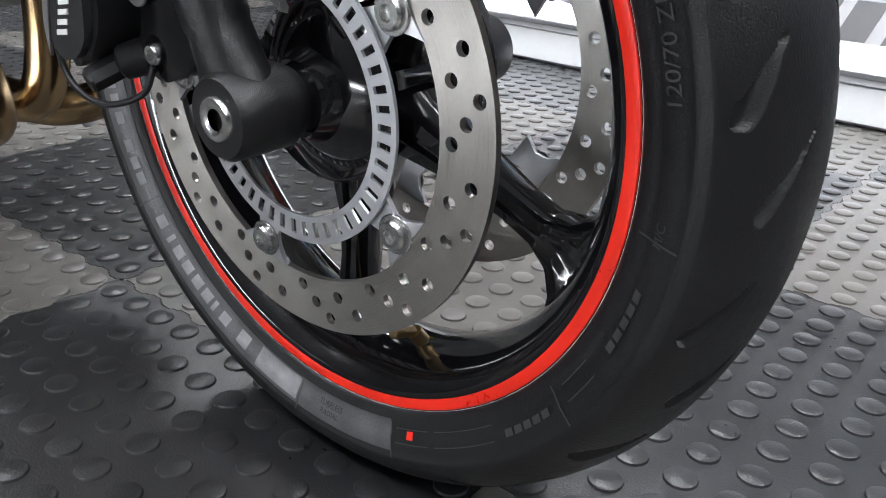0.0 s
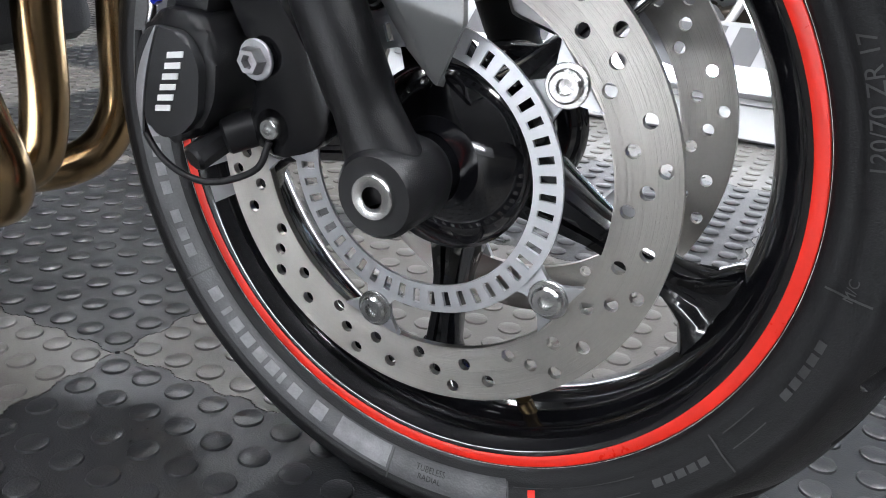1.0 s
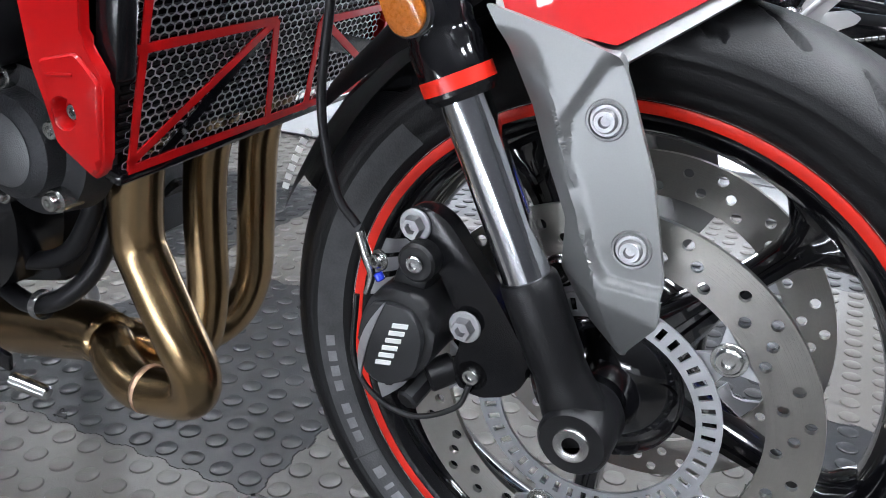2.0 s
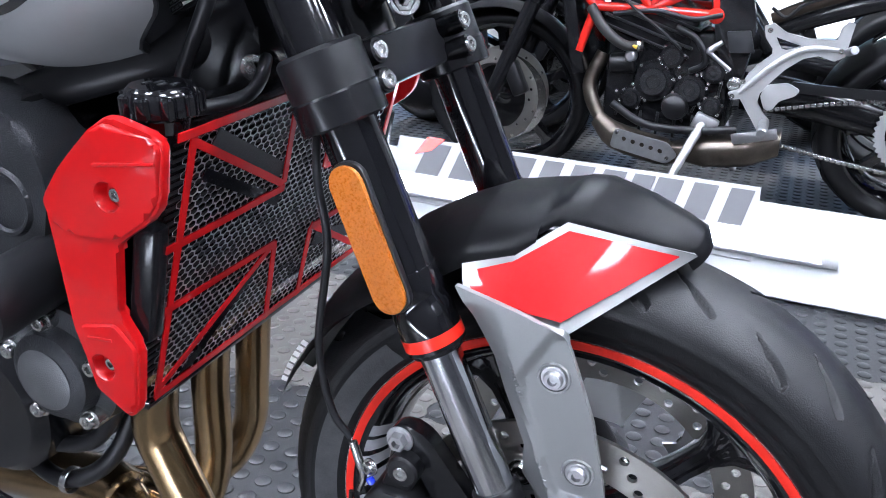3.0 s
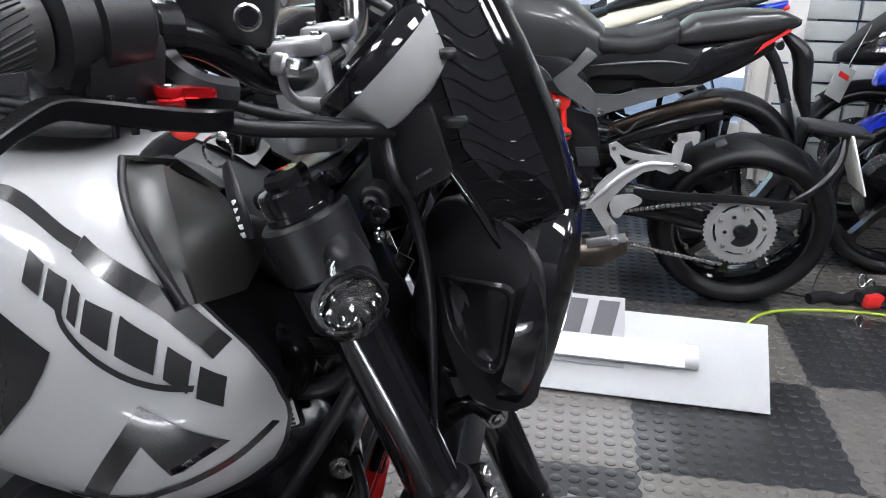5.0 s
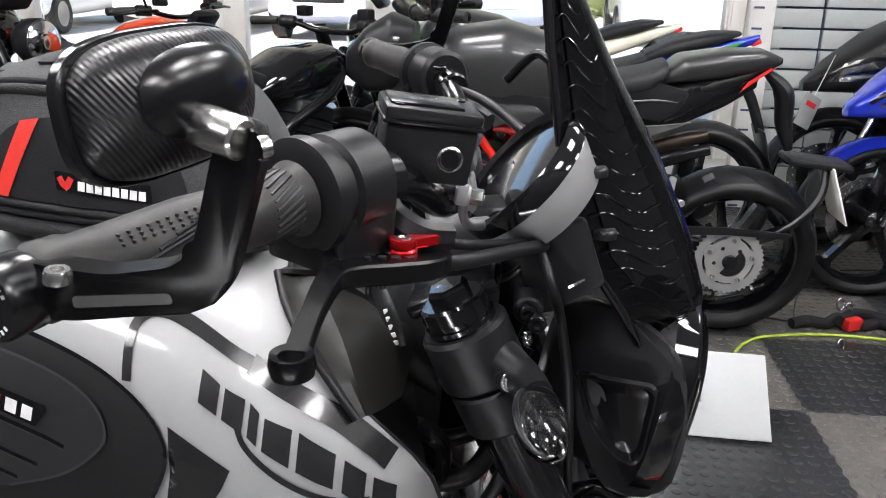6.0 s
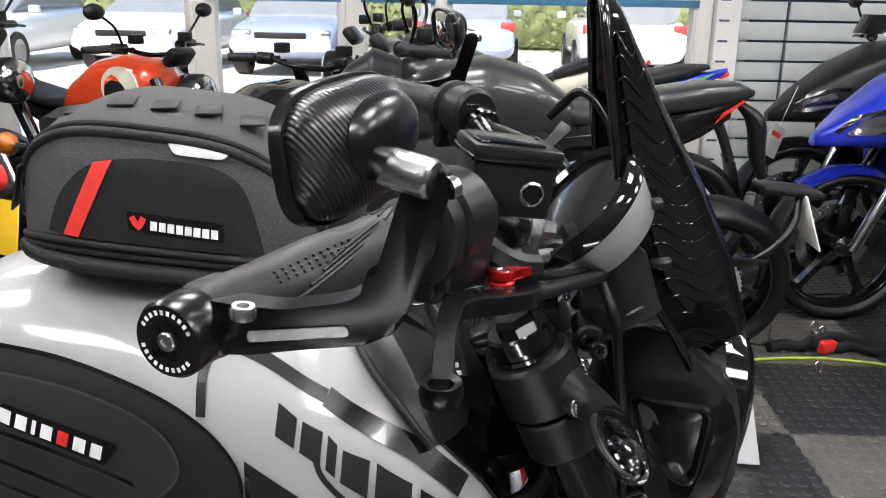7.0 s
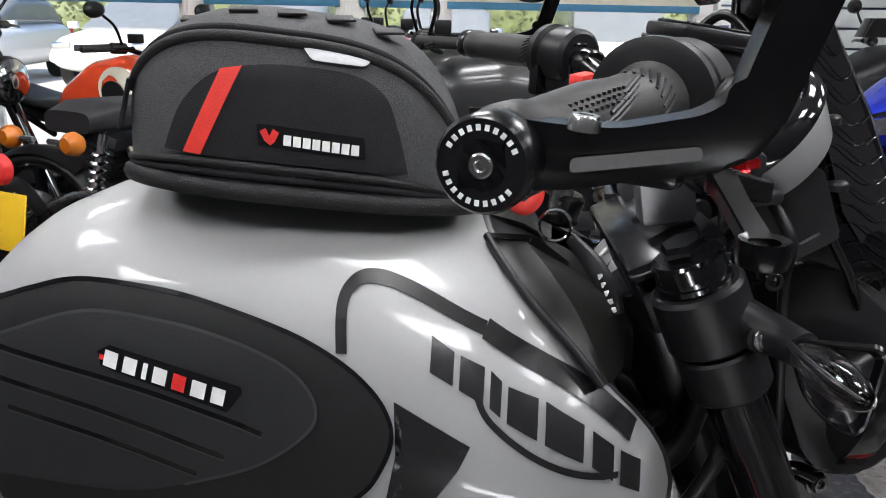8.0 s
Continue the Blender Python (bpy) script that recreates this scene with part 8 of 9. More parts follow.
    body_shell("rider_seat", [(-0.45, 0.83, 0.875, 0.09), (-0.36, 0.80, 0.845, 0.13), (-0.22, 0.77, 0.815, 0.14), (-0.06, 0.75, 0.82, 0.09)], seat_mat, bk, 0.6)
    body_shell("pillion_seat", [(-0.80, 0.95, 0.965, 0.05), (-0.70, 0.91, 0.965, 0.09), (-0.56, 0.87, 0.935, 0.10), (-0.44, 0.84, 0.88, 0.08)], seat_mat, bk, 0.6)
    body_shell("tail", [(-0.88, 0.93, 0.955, 0.02), (-0.75, 0.87, 0.93, 0.06), (-0.52, 0.78, 0.87, 0.105), (-0.30, 0.71, 0.80, 0.12), (-0.16, 0.69, 0.75, 0.08)], tail_mat, bk, 0.6)
    part("tail_lamp", box((-0.865, 0, 0.925), (0.04, 0.05, 0.02), 0.006, (0, 25, 0)), LETTER_RED, bk)
    part("plate_bracket", sweep([(-0.74, 0, 0.86), (-0.86, 0, 0.74), (-0.93, 0, 0.58)], [0.03, 0.022, 0.02], 10, 4, 0.6), MATT_BLACK, bk)
    part("number_plate", box((-0.945, 0, 0.52), (0.006, 0.20, 0.16), 0.002, (0, 18, 0)), DARK_GREY, bk)
    for s in (-1, 1):
        part("indicator", sweep([(-0.84, s * 0.03, 0.80), (-0.845, s * 0.09, 0.80), (-0.85, s * 0.12, 0.80)], [0.008, 0.010, 0.016], 12, 3), MATT_BLACK, bk)
    if trim_mat:
        for s in (-1, 1):
            part("tail_flash", plate(rounded([(-0.82, 0.935), (-0.60, 0.872), (-0.36, 0.80), (-0.34, 0.775), (-0.56, 0.83), (-0.76, 0.90)], 0.008), lambda u, v, w: Vector((u, s * (0.045 + 0.36 * (0.85 + u) ** 0.9 * 0.42 + w), v)), 0.004), trim_mat, bk)
            part("tank_flash", plate(rounded([(0.02, 0.80), (0.16, 0.93), (0.32, 0.93), (0.22, 0.80)], 0.01), lambda u, v, w: Vector((u, s * (0.168 + w), v)), 0.004), trim_mat, bk)
    handlebar_parts(bk, 0.40, 1.03, 0.36, mirrors)
    if fairing:
        nose = body_shell("nose_fairing", [(0.30, 0.84, 1.06, 0.14), (0.44, 0.76, 1.04, 0.18), (0.62, 0.69, 0.95, 0.16), (0.78, 0.69, 0.83, 0.10), (0.89, 0.69, 0.73, 0.025)], fairing, bk, 0.62)
        for s in (-1, 1):
            body_shell("side_fairing", [(0.05, 0.40, 0.62, 0.02), (0.20, 0.34, 0.76, 0.035), (0.42, 0.44, 0.80, 0.035), (0.56, 0.60, 0.80, 0.02)], fairing, bk, 0.7, "", 24, s * 0.19)
        tree = BVHTree.FromPolygons([v.co for v in nose.data.vertices], [p.vertices[:] for p in nose.data.polygons])
        for s in (-1, 1):
            lamp = part("head_lamp", draped([(0.60, 0.765), (0.72, 0.748), (0.81, 0.742), (0.76, 0.800), (0.66, 0.835)], tree, s, 0.003, 0.02), CHROME, bk, "clear lamp")
            part("lamp_brow", draped([(0.60, 0.842), (0.66, 0.840), (0.77, 0.803), (0.83, 0.745), (0.84, 0.752), (0.78, 0.815), (0.66, 0.856), (0.60, 0.856)], tree, s, 0.004, 0.02), GLOSS_BLACK, lamp)
            part("nose_panel", draped([(0.40, 0.88), (0.54, 0.85), (0.64, 0.868), (0.56, 0.915), (0.42, 0.94)], tree, s, 0.003, 0.02), BOARD_WHITE if fairing is BLUE_PAINT else GUN_GREY, bk)
            part("nose_stripe", draped([(0.38, 0.83), (0.58, 0.80), (0.58, 0.775), (0.38, 0.80)], tree, s, 0.003, 0.02), GLOSS_BLACK if fairing is BLUE_PAINT else LETTER_RED, bk)
        part("wind_screen", loft([[Vector((0.42 + 0.02 * k + 0.10 * (1 - abs(t)), 0.15 * t * (1 - 0.1 * k), 1.06 + 0.04 * (2 - k) + 0.02)) for t in (-1, -0.6, -0.2, 0.2, 0.6, 1)] for k in range(3)], closed=False, caps=False), SCREEN_SMOKE, bk)
    else:
        part("headlamp", lathe([(0.0, -0.08), (0.06, -0.07), (0.09, -0.02), (0.092, 0.03), (0.085, 0.05)], (0.58, 0, 0.86), 32, "x"), MATT_BLACK, bk)
        part("lens", lathe([(0.088, 0.045), (0.07, 0.062), (0.03, 0.07), (0.0, 0.071)], (0.58, 0, 0.86), 32, "x"), CHROME, bk)
        part("instrument", box((0.50, 0, 1.02), (0.05, 0.16, 0.09), 0.02, (0, 40, 0)), MATT_BLACK, bk)
    part("side_stand", sweep([(-0.06, 0.12, 0.32), (-0.12, 0.20, 0.15), (-0.17, 0.26, 0.01)], 0.012, 10, 3), ALLOY, bk)
    return bk


# graphite roadster with a red trellis frame, facing away to the west; built in shop coordinates
mv = thing("motorcycle", Matrix.Identity(4), "matt graphite roadster with red trellis frame beside the sign", "motorcycle", "parked motorcycles")
MY = 2.0
# both wheels lean over on the side stand
LEAN = pose(0, 2.145, 0, 10.5, 0, 0)
wheel_parts(mv, 0.470, 0.296, 0.296, 0.180, GLOSS_BLACK, 0, 1, 9, "rear_wheel").matrix_local = LEAN
wheel_parts(mv, -0.79, 0.290, 0.290, 0.12, GLOSS_BLACK, 0.15, -1, 5, "front_wheel").matrix_local = LEAN
part("wheel_carrier", rod((0.440, 1.90, 0.312), (0.466, 2.08, 0.292), 0.052, 0.046, 28, 0.004), CAST_BLACK, mv)
for s in (-1, 1):
    leg = part("fork_leg", rod((-0.79, MY + s * 0.10, 0.29), (-0.66, MY + s * 0.10, 0.60), 0.025, segs=20), SATIN_BLACK, mv)
    part("outer_tube", rod((-0.66, MY + s * 0.10, 0.60), (-0.50, MY + s * 0.10, 0.96), 0.030, segs=20, bevel=0.003), GLOSS_BLACK, leg)
    part("caliper", box((-0.71, MY + s * 0.085, 0.36), (0.05, 0.05, 0.11), 0.012, (0, -25, 0)), CAST_BLACK, leg)
    part("disc", holed(ring_outline(0.150, 60), [ring_outline(0.108, 48)] + [ring_outline(0.005, 8, ((0.120 + 0.010 * (k % 3)) * math.cos(0.2618 * k), (0.120 + 0.010 * (k % 3)) * math.sin(0.2618 * k))) for k in range(24)], lambda u, v, w: Vector((-0.79 + u, MY + s * (0.058 + w), 0.29 + v)), 0.004), DISC_STEEL, leg, "drilled front brake disc")
# sprocket, chain and single-sided hub on the near side
sp = Vector((0.440, 1.905, 0.312))
teeth = []
for k in range(84):
    a = 2 * math.pi * k / 84
    r = 0.106 + (0.006 if k % 2 else -0.001)
    teeth.append((r * math.cos(a), r * math.sin(a)))
spk = part("sprocket", holed(teeth, [ring_outline(0.082, 48)], lambda u, v, w: sp + Vector((u, w, v)), 0.006), SILVER_CAST, mv, "bright alloy rear sprocket")
lobes = []
for k in range(100):
    a = 2 * math.pi * k / 100
    r = 0.074 + 0.010 * max(0.0, math.cos(5 * (a - 0.2))) ** 0.6
    lobes.append((r * math.cos(a), r * math.sin(a)))
part("sprocket_carrier", holed(lobes, [ring_outline(0.0075, 10, (0.046 * math.cos(2 * math.pi * (k + 0.5) / 5 + 0.2), 0.046 * math.sin(2 * math.pi * (k + 0.5) / 5 + 0.2))) for k in range(5)] + [ring_outline(0.020, 24)], lambda u, v, w: sp + Vector((u, w - 0.006, v)), 0.010), SILVER_CAST, spk, "cast sprocket carrier")
part("hub_nut", lathe([(0.0, -0.026), (0.014, -0.026), (0.022, -0.024), (0.024, -0.015)], sp, 28), SATIN_BLACK, spk)
for k in range(5):
    a = 2 * math.pi * k / 5 + 0.2
    part("sprocket_bolt", bolt_head(sp + Vector((0.070 * math.cos(a), -0.007, 0.070 * math.sin(a))), (0, -1, 0), 0.008, 0.008, True, 0, True), STEEL, spk)
chain_pts = [Vector((0.02, 1.905, 0.255)), Vector((0.12, 1.905, 0.240)), Vector((0.25, 1.905, 0.217)), Vector((0.40, 1.905, 0.197))]
up_pts = [Vector((0.02, 1.905, 0.335)), Vector((0.16, 1.905, 0.365)), Vector((0.30, 1.905, 0.390)), Vector((0.44, 1.905, 0.412))]
chain = part("chain", sweep([chain_pts[0], chain_pts[-1]], 0.0035, 8, 2, curved=False), STEEL, mv, "steel drive chain")
for path in (chain_pts, up_pts):
    sm = smooth_path(path, 9)
    for p, q in zip(sm, sm[1:]):
        d2 = (q - p)
        part("chain_link", box((p + q) / 2, (d2.length * 0.92, 0.014, 0.013), 0.004, (0, -math.degrees(math.atan2(d2.z, d2.x)), 0)), STEEL, chain)
part("swingarm", sweep([(-0.03, 1.96, 0.38), (0.10, 1.955, 0.375), (0.28, 1.96, 0.34), (0.44, 1.965, 0.30)], [0.055, 0.055, 0.046, 0.036], 18, 6, 0.6), SATIN_BLACK, mv)
part("chain_guard", plate(rounded([(0.10, 0.430), (0.24, 0.425), (0.42, 0.428), (0.62, 0.415), (0.60, 0.398), (0.42, 0.405), (0.24, 0.398), (0.12, 0.400)], 0.008), in_xz(1.880), 0.012, 0.002), MATT_BLACK, mv)
b = loft([[LEAN @ Vector((0.470 + (0.308 - 0.012 * t * t) * math.cos(radians(phi)), 0.096 * t, 0.296 + (0.308 - 0.026 * t * t) * math.sin(radians(phi)))) for t in (-1, -0.7, -0.35, 0, 0.35, 0.7, 1)] for phi in range(126, 168, 4)], closed=False, caps=False)
bmesh.ops.solidify(b, geom=b.faces[:], thickness=0.004)
part("hugger", b, MATT_BLACK, mv, "matt black rear hugger", 40)
part("hugger_sticker", box((0.352, 1.935, 0.575), (0.034, 0.002, 0.022), 0.0005, (-38, -28, 0)), ENGINE_GREY, mv, "pale warning sticker")
# plate holder arm from the hub
part("plate_arm", sweep([(0.56, 1.90, 0.40), (0.64, 1.90, 0.46), (0.70, 1.93, 0.53), (0.715, 1.96, 0.61)], [0.010, 0.013, 0.013, 0.012], 12, 5, 0.8), SATIN_BLACK, mv)
part("plate_holder", box((0.690, 2.0, 0.625), (0.20, 0.14, 0.024), 0.010, (0, 6, 0)), MATT_BLACK, mv)
part("number_plate", box((0.755, 2.0, 0.53), (0.006, 0.17, 0.19), 0.002, (0, -20, 0)), FRAME_WHITE, mv)
# engine block with covers
eng = part("engine", box((-0.24, MY, 0.40), (0.36, 0.26, 0.30), 0.03), SATIN_BLACK, mv, "black three-cylinder engine")
part("cylinder_head", box((-0.30, MY, 0.56), (0.26, 0.28, 0.14), 0.02, (0, 18, 0)), SATIN_BLACK, eng)
for x, z, r in ((-0.27, 0.40, 0.060), (-0.165, 0.385, 0.048), (-0.105, 0.44, 0.034), (-0.33, 0.345, 0.034), (-0.225, 0.475, 0.036), (-0.10, 0.345, 0.030)):
    part("engine_cover", lathe([(0.0, -0.158), (r * 0.30, -0.158), (r * 0.34, -0.162), (r * 0.62, -0.162), (r * 0.68, -0.156), (r * 0.90, -0.154), (r, -0.146), (r * 1.02, -0.12)], (x, MY, z), 36), SATIN_BLACK, eng, smooth=30)
    for k in range(6):
        a = 1.0472 * k + 0.2
        part("cover_bolt", bolt_head((x + r * 0.97 * math.cos(a), MY - 0.148, z + r * 0.97 * math.sin(a)), (0, -1, 0), 0.0055, 0.006), STEEL, eng)
for k in range(5):
    part("cooling_rib", box((-0.31 + 0.008 * k, MY, 0.515 + 0.026 * k), (0.27, 0.30, 0.007), 0.002, (0, 18, 0)), CAST_BLACK, eng)
for k in range(4):
    part("sump_rib", box((-0.30 + 0.05 * k, MY - 0.128, 0.275), (0.008, 0.012, 0.07), 0.002), CAST_BLACK, eng)
part("coolant_hose", sweep([(-0.47, 1.84, 0.60), (-0.42, 1.825, 0.54), (-0.36, 1.825, 0.50), (-0.31, 1.84, 0.50)], 0.015, 14, 6), GRIP_RUBBER, eng)
part("hose_clip", lathe([(0.0155, -0.005), (0.0175, -0.005), (0.0175, 0.005), (0.0155, 0.005)], (-0.318, 1.838, 0.50), 20, "x", closed=True), STEEL, eng)
part("breather_hose", sweep([(-0.22, 1.835, 0.56), (-0.16, 1.825, 0.53), (-0.13, 1.825, 0.47), (-0.17, 1.84, 0.44)], 0.009, 12, 6), MATT_BLACK, eng)
part("water_pump", lathe([(0.0, -0.190), (0.020, -0.188), (0.034, -0.178), (0.040, -0.15)], (-0.20, MY, 0.335), 28), CAST_BLACK, eng)
part("oil_cap", lathe([(0.0, -0.180), (0.010, -0.180), (0.016, -0.174), (0.018, -0.15)], (-0.34, MY, 0.47), 20), ALLOY, eng)
rng = random.Random(5)
for k in range(22):
    part("engine_bolt", bolt_head((rng.uniform(-0.38, -0.09), MY - 0.132, rng.uniform(0.29, 0.62)), (0, -1, 0), 0.0045, 0.008), STEEL, eng)
for k in range(6):
    part("casting_web", box((-0.36 + 0.055 * k, MY - 0.132, 0.33 + 0.03 * (k % 3)), (0.007, 0.012, 0.09), 0.002, (0, 20 - 14 * (k % 4), 0)), CAST_BLACK, eng)
part("starter", rod((-0.40, 1.86, 0.44), (-0.33, 1.86, 0.45), 0.030, segs=20, bevel=0.004), CAST_BLACK, eng)
part("wiring_loom", sweep([(-0.10, 1.825, 0.60), (-0.18, 1.82, 0.585), (-0.28, 1.825, 0.60), (-0.40, 1.83, 0.585)], 0.007, 10, 6), MATT_BLACK, eng)
part("cable_marker", rod((-0.335, 1.822, 0.50), (-0.322, 1.822, 0.497), 0.006, segs=12), YELLOW, eng, "small yellow cable marker")
part("clutch_cable", sweep([(-0.44, 1.83, 0.72), (-0.36, 1.82, 0.62), (-0.26, 1.815, 0.55), (-0.20, 1.83, 0.50)], 0.004, 8, 6), MATT_BLACK, eng)
part("gear_lever", sweep([(-0.09, 1.82, 0.53), (-0.12, 1.815, 0.505), (-0.115, 1.815, 0.495), (-0.06, 1.815, 0.455)], [0.007, 0.010, 0.006, 0.006], 10, 4), ALLOY, eng, "bright alloy gear linkage")
part("clutch_line", sweep([(-0.38, 1.83, 0.33), (-0.28, 1.825, 0.28), (-0.15, 1.825, 0.275), (-0.02, 1.83, 0.29)], 0.012, 12, 5), MATT_BLACK, eng)
part("frame_cap", plate(rounded([(-0.085, 0.556), (-0.023, 0.562), (-0.006, 0.504), (-0.071, 0.500)], 0.004), in_xz(1.838), 0.014, 0.003), ENGINE_GREY, mv)
part("pivot_bolt", bolt_head((-0.045, 1.835, 0.415), (0, -1, 0), 0.016, 0.008, True, 0.02), STEEL, mv)
# red trellis
T = {k: Vector((x, 1.86 if i < 8 else 2.14, z)) for i, (k, x, z) in enumerate((("a", -0.56, 0.70), ("b", -0.40, 0.735), ("c", -0.25, 0.715), ("d", -0.13, 0.69), ("e", -0.12, 0.595), ("f", -0.30, 0.60), ("g", -0.46, 0.60), ("h", -0.50, 0.47)))}
trellis = part("trellis_frame", rod(T["a"], T["b"], 0.014, segs=14), TRELLIS_RED, mv, "red tubular trellis frame")
for p, q in ("bc", "cd", "de", "ef", "fg", "ag", "gh", "bf", "cf", "df", "bg"):
    part("trellis_tube", rod(T[p], T[q], 0.0135, segs=14), TRELLIS_RED, trellis)
    part("trellis_tube", rod(T[p] + Vector((0, 0.28, 0)), T[q] + Vector((0, 0.28, 0)), 0.0135, segs=12), TRELLIS_RED, trellis)
for k in "de":
    part("trellis_lug", joined(rod(T[k] + Vector((0, -0.018, 0)), T[k] + Vector((0, 0.018, 0)), 0.022, segs=20, bevel=0.003), bolt_head(T[k] + Vector((0, -0.018, 0)), (0, -1, 0), 0.010, 0.004)), TRELLIS_RED, trellis)
# silver footrest hangers
HANGER = [(0.012, 0.581), (0.034, 0.591), (0.069, 0.568), (0.129, 0.557), (0.194, 0.558), (0.198, 0.588), (0.213, 0.606), (0.229, 0.601), (0.224, 0.56), (0.219, 0.517), (0.195, 0.504), (0.156, 0.515), (0.12, 0.505), (0.079, 0.472), (0.046, 0.432), (0.027, 0.403), (0.023, 0.379), (0.039, 0.355), (0.061, 0.332), (0.061, 0.308), (0.033, 0.303), (0.016, 0.329), (-0.006, 0.36), (-0.022, 0.384), (-0.047, 0.379), (-0.056, 0.398), (-0.029, 0.41), (-0.011, 0.455), (0.014, 0.484), (0.042, 0.51), (0.04, 0.526), (0.019, 0.552)]
hanger = part("footrest_hanger", holed(HANGER, [[(0.044, 0.556), (0.088, 0.543), (0.112, 0.537), (0.076, 0.523), (0.062, 0.525)]], in_xz(1.795), 0.014), SILVER_CAST, mv, "cast silver footrest hanger", 40)
part("hanger_rib", sweep([(-0.028, 1.793, 0.4), (0.014, 1.791, 0.446), (0.071, 1.791, 0.501), (0.131, 1.791, 0.532), (0.201, 1.793, 0.534)], [0.005, 0.008, 0.009, 0.008, 0.005], 12, 6), SILVER_CAST, hanger)
part("heel_guard", plate(rounded([(0.028, 0.401), (0.042, 0.431), (0.094, 0.44), (0.127, 0.424), (0.116, 0.407), (0.078, 0.39), (0.062, 0.362), (0.043, 0.364)], 0.008), in_xz(1.782), 0.008, 0.003), SILVER_CAST, hanger)
part("footpeg", rod((0.05, 1.70, 0.315), (0.05, 1.80, 0.325), 0.014, segs=12, bevel=0.003), ALLOY, hanger)
part("pillion_peg", rod((0.235, 1.72, 0.545), (0.225, 1.80, 0.53), 0.011, segs=12, bevel=0.002), ALLOY, hanger)
for p in ((0.028, 0.572), (-0.044, 0.39), (0.208, 0.532), (0.045, 0.323), (-0.02, 0.433)):
    part("hanger_bolt", bolt_head((p[0], 1.794, p[1]), (0, -1, 0), 0.007, 0.005), STEEL, hanger)
# exhaust under the engine
part("exhaust_pipe", sweep([(-0.44, 1.93, 0.46), (-0.47, 1.91, 0.36), (-0.42, 1.89, 0.27), (-0.34, 1.87, 0.235)], 0.022, 16, 6), EXHAUST_BROWN, mv)
part("catalyst", sweep([(-0.43, 1.88, 0.27), (-0.36, 1.86, 0.225), (-0.22, 1.85, 0.20), (-0.19, 1.86, 0.205)], [0.026, 0.042, 0.042, 0.030], 20, 4, 0.7), EXHAUST_BROWN, mv, "tinted steel catalyst")
body_shell("silencer", [(-0.20, 0.185, 0.225, 0.04), (-0.10, 0.17, 0.255, 0.07), (0.02, 0.185, 0.275, 0.075), (0.10, 0.225, 0.30, 0.05)], EXHAUST_BROWN, mv, 0.6, "", 28, 1.87)
shield = part("heat_shield", holed(rounded([(-0.37, 0.205), (-0.20, 0.172), (-0.17, 0.20), (-0.20, 0.235), (-0.36, 0.262)], 0.012), [ring_outline(0.007, 12, (-0.33 + 0.027 * k, 0.232 - 0.006 * k)) for k in range(5)], in_xz(1.808), 0.004), ALLOY, mv, "pale perforated metal shield")
for u, v in ((-0.352, 0.250), (-0.20, 0.19)):
    part("shield_bolt", bolt_head((u, 1.808, v), (0, -1, 0), 0.006, 0.005), STEEL, shield)
part("pipe_cover", box((0.03, 1.795, 0.285), (0.12, 0.01, 0.03), 0.003, (0, -14, 0)), ALLOY, mv)
part("side_stand", sweep([(-0.115, 1.85, 0.300), (-0.135, 1.80, 0.250), (-0.175, 1.745, 0.150), (-0.230, 1.690, 0.010)], [0.016, 0.013, 0.012, 0.010], 12, 4), SILVER_CAST, mv, "silver side stand")
part("stand_bracket", box((-0.11, 1.845, 0.295), (0.07, 0.03, 0.05), 0.008, (0, 20, 0)), ALLOY, mv)
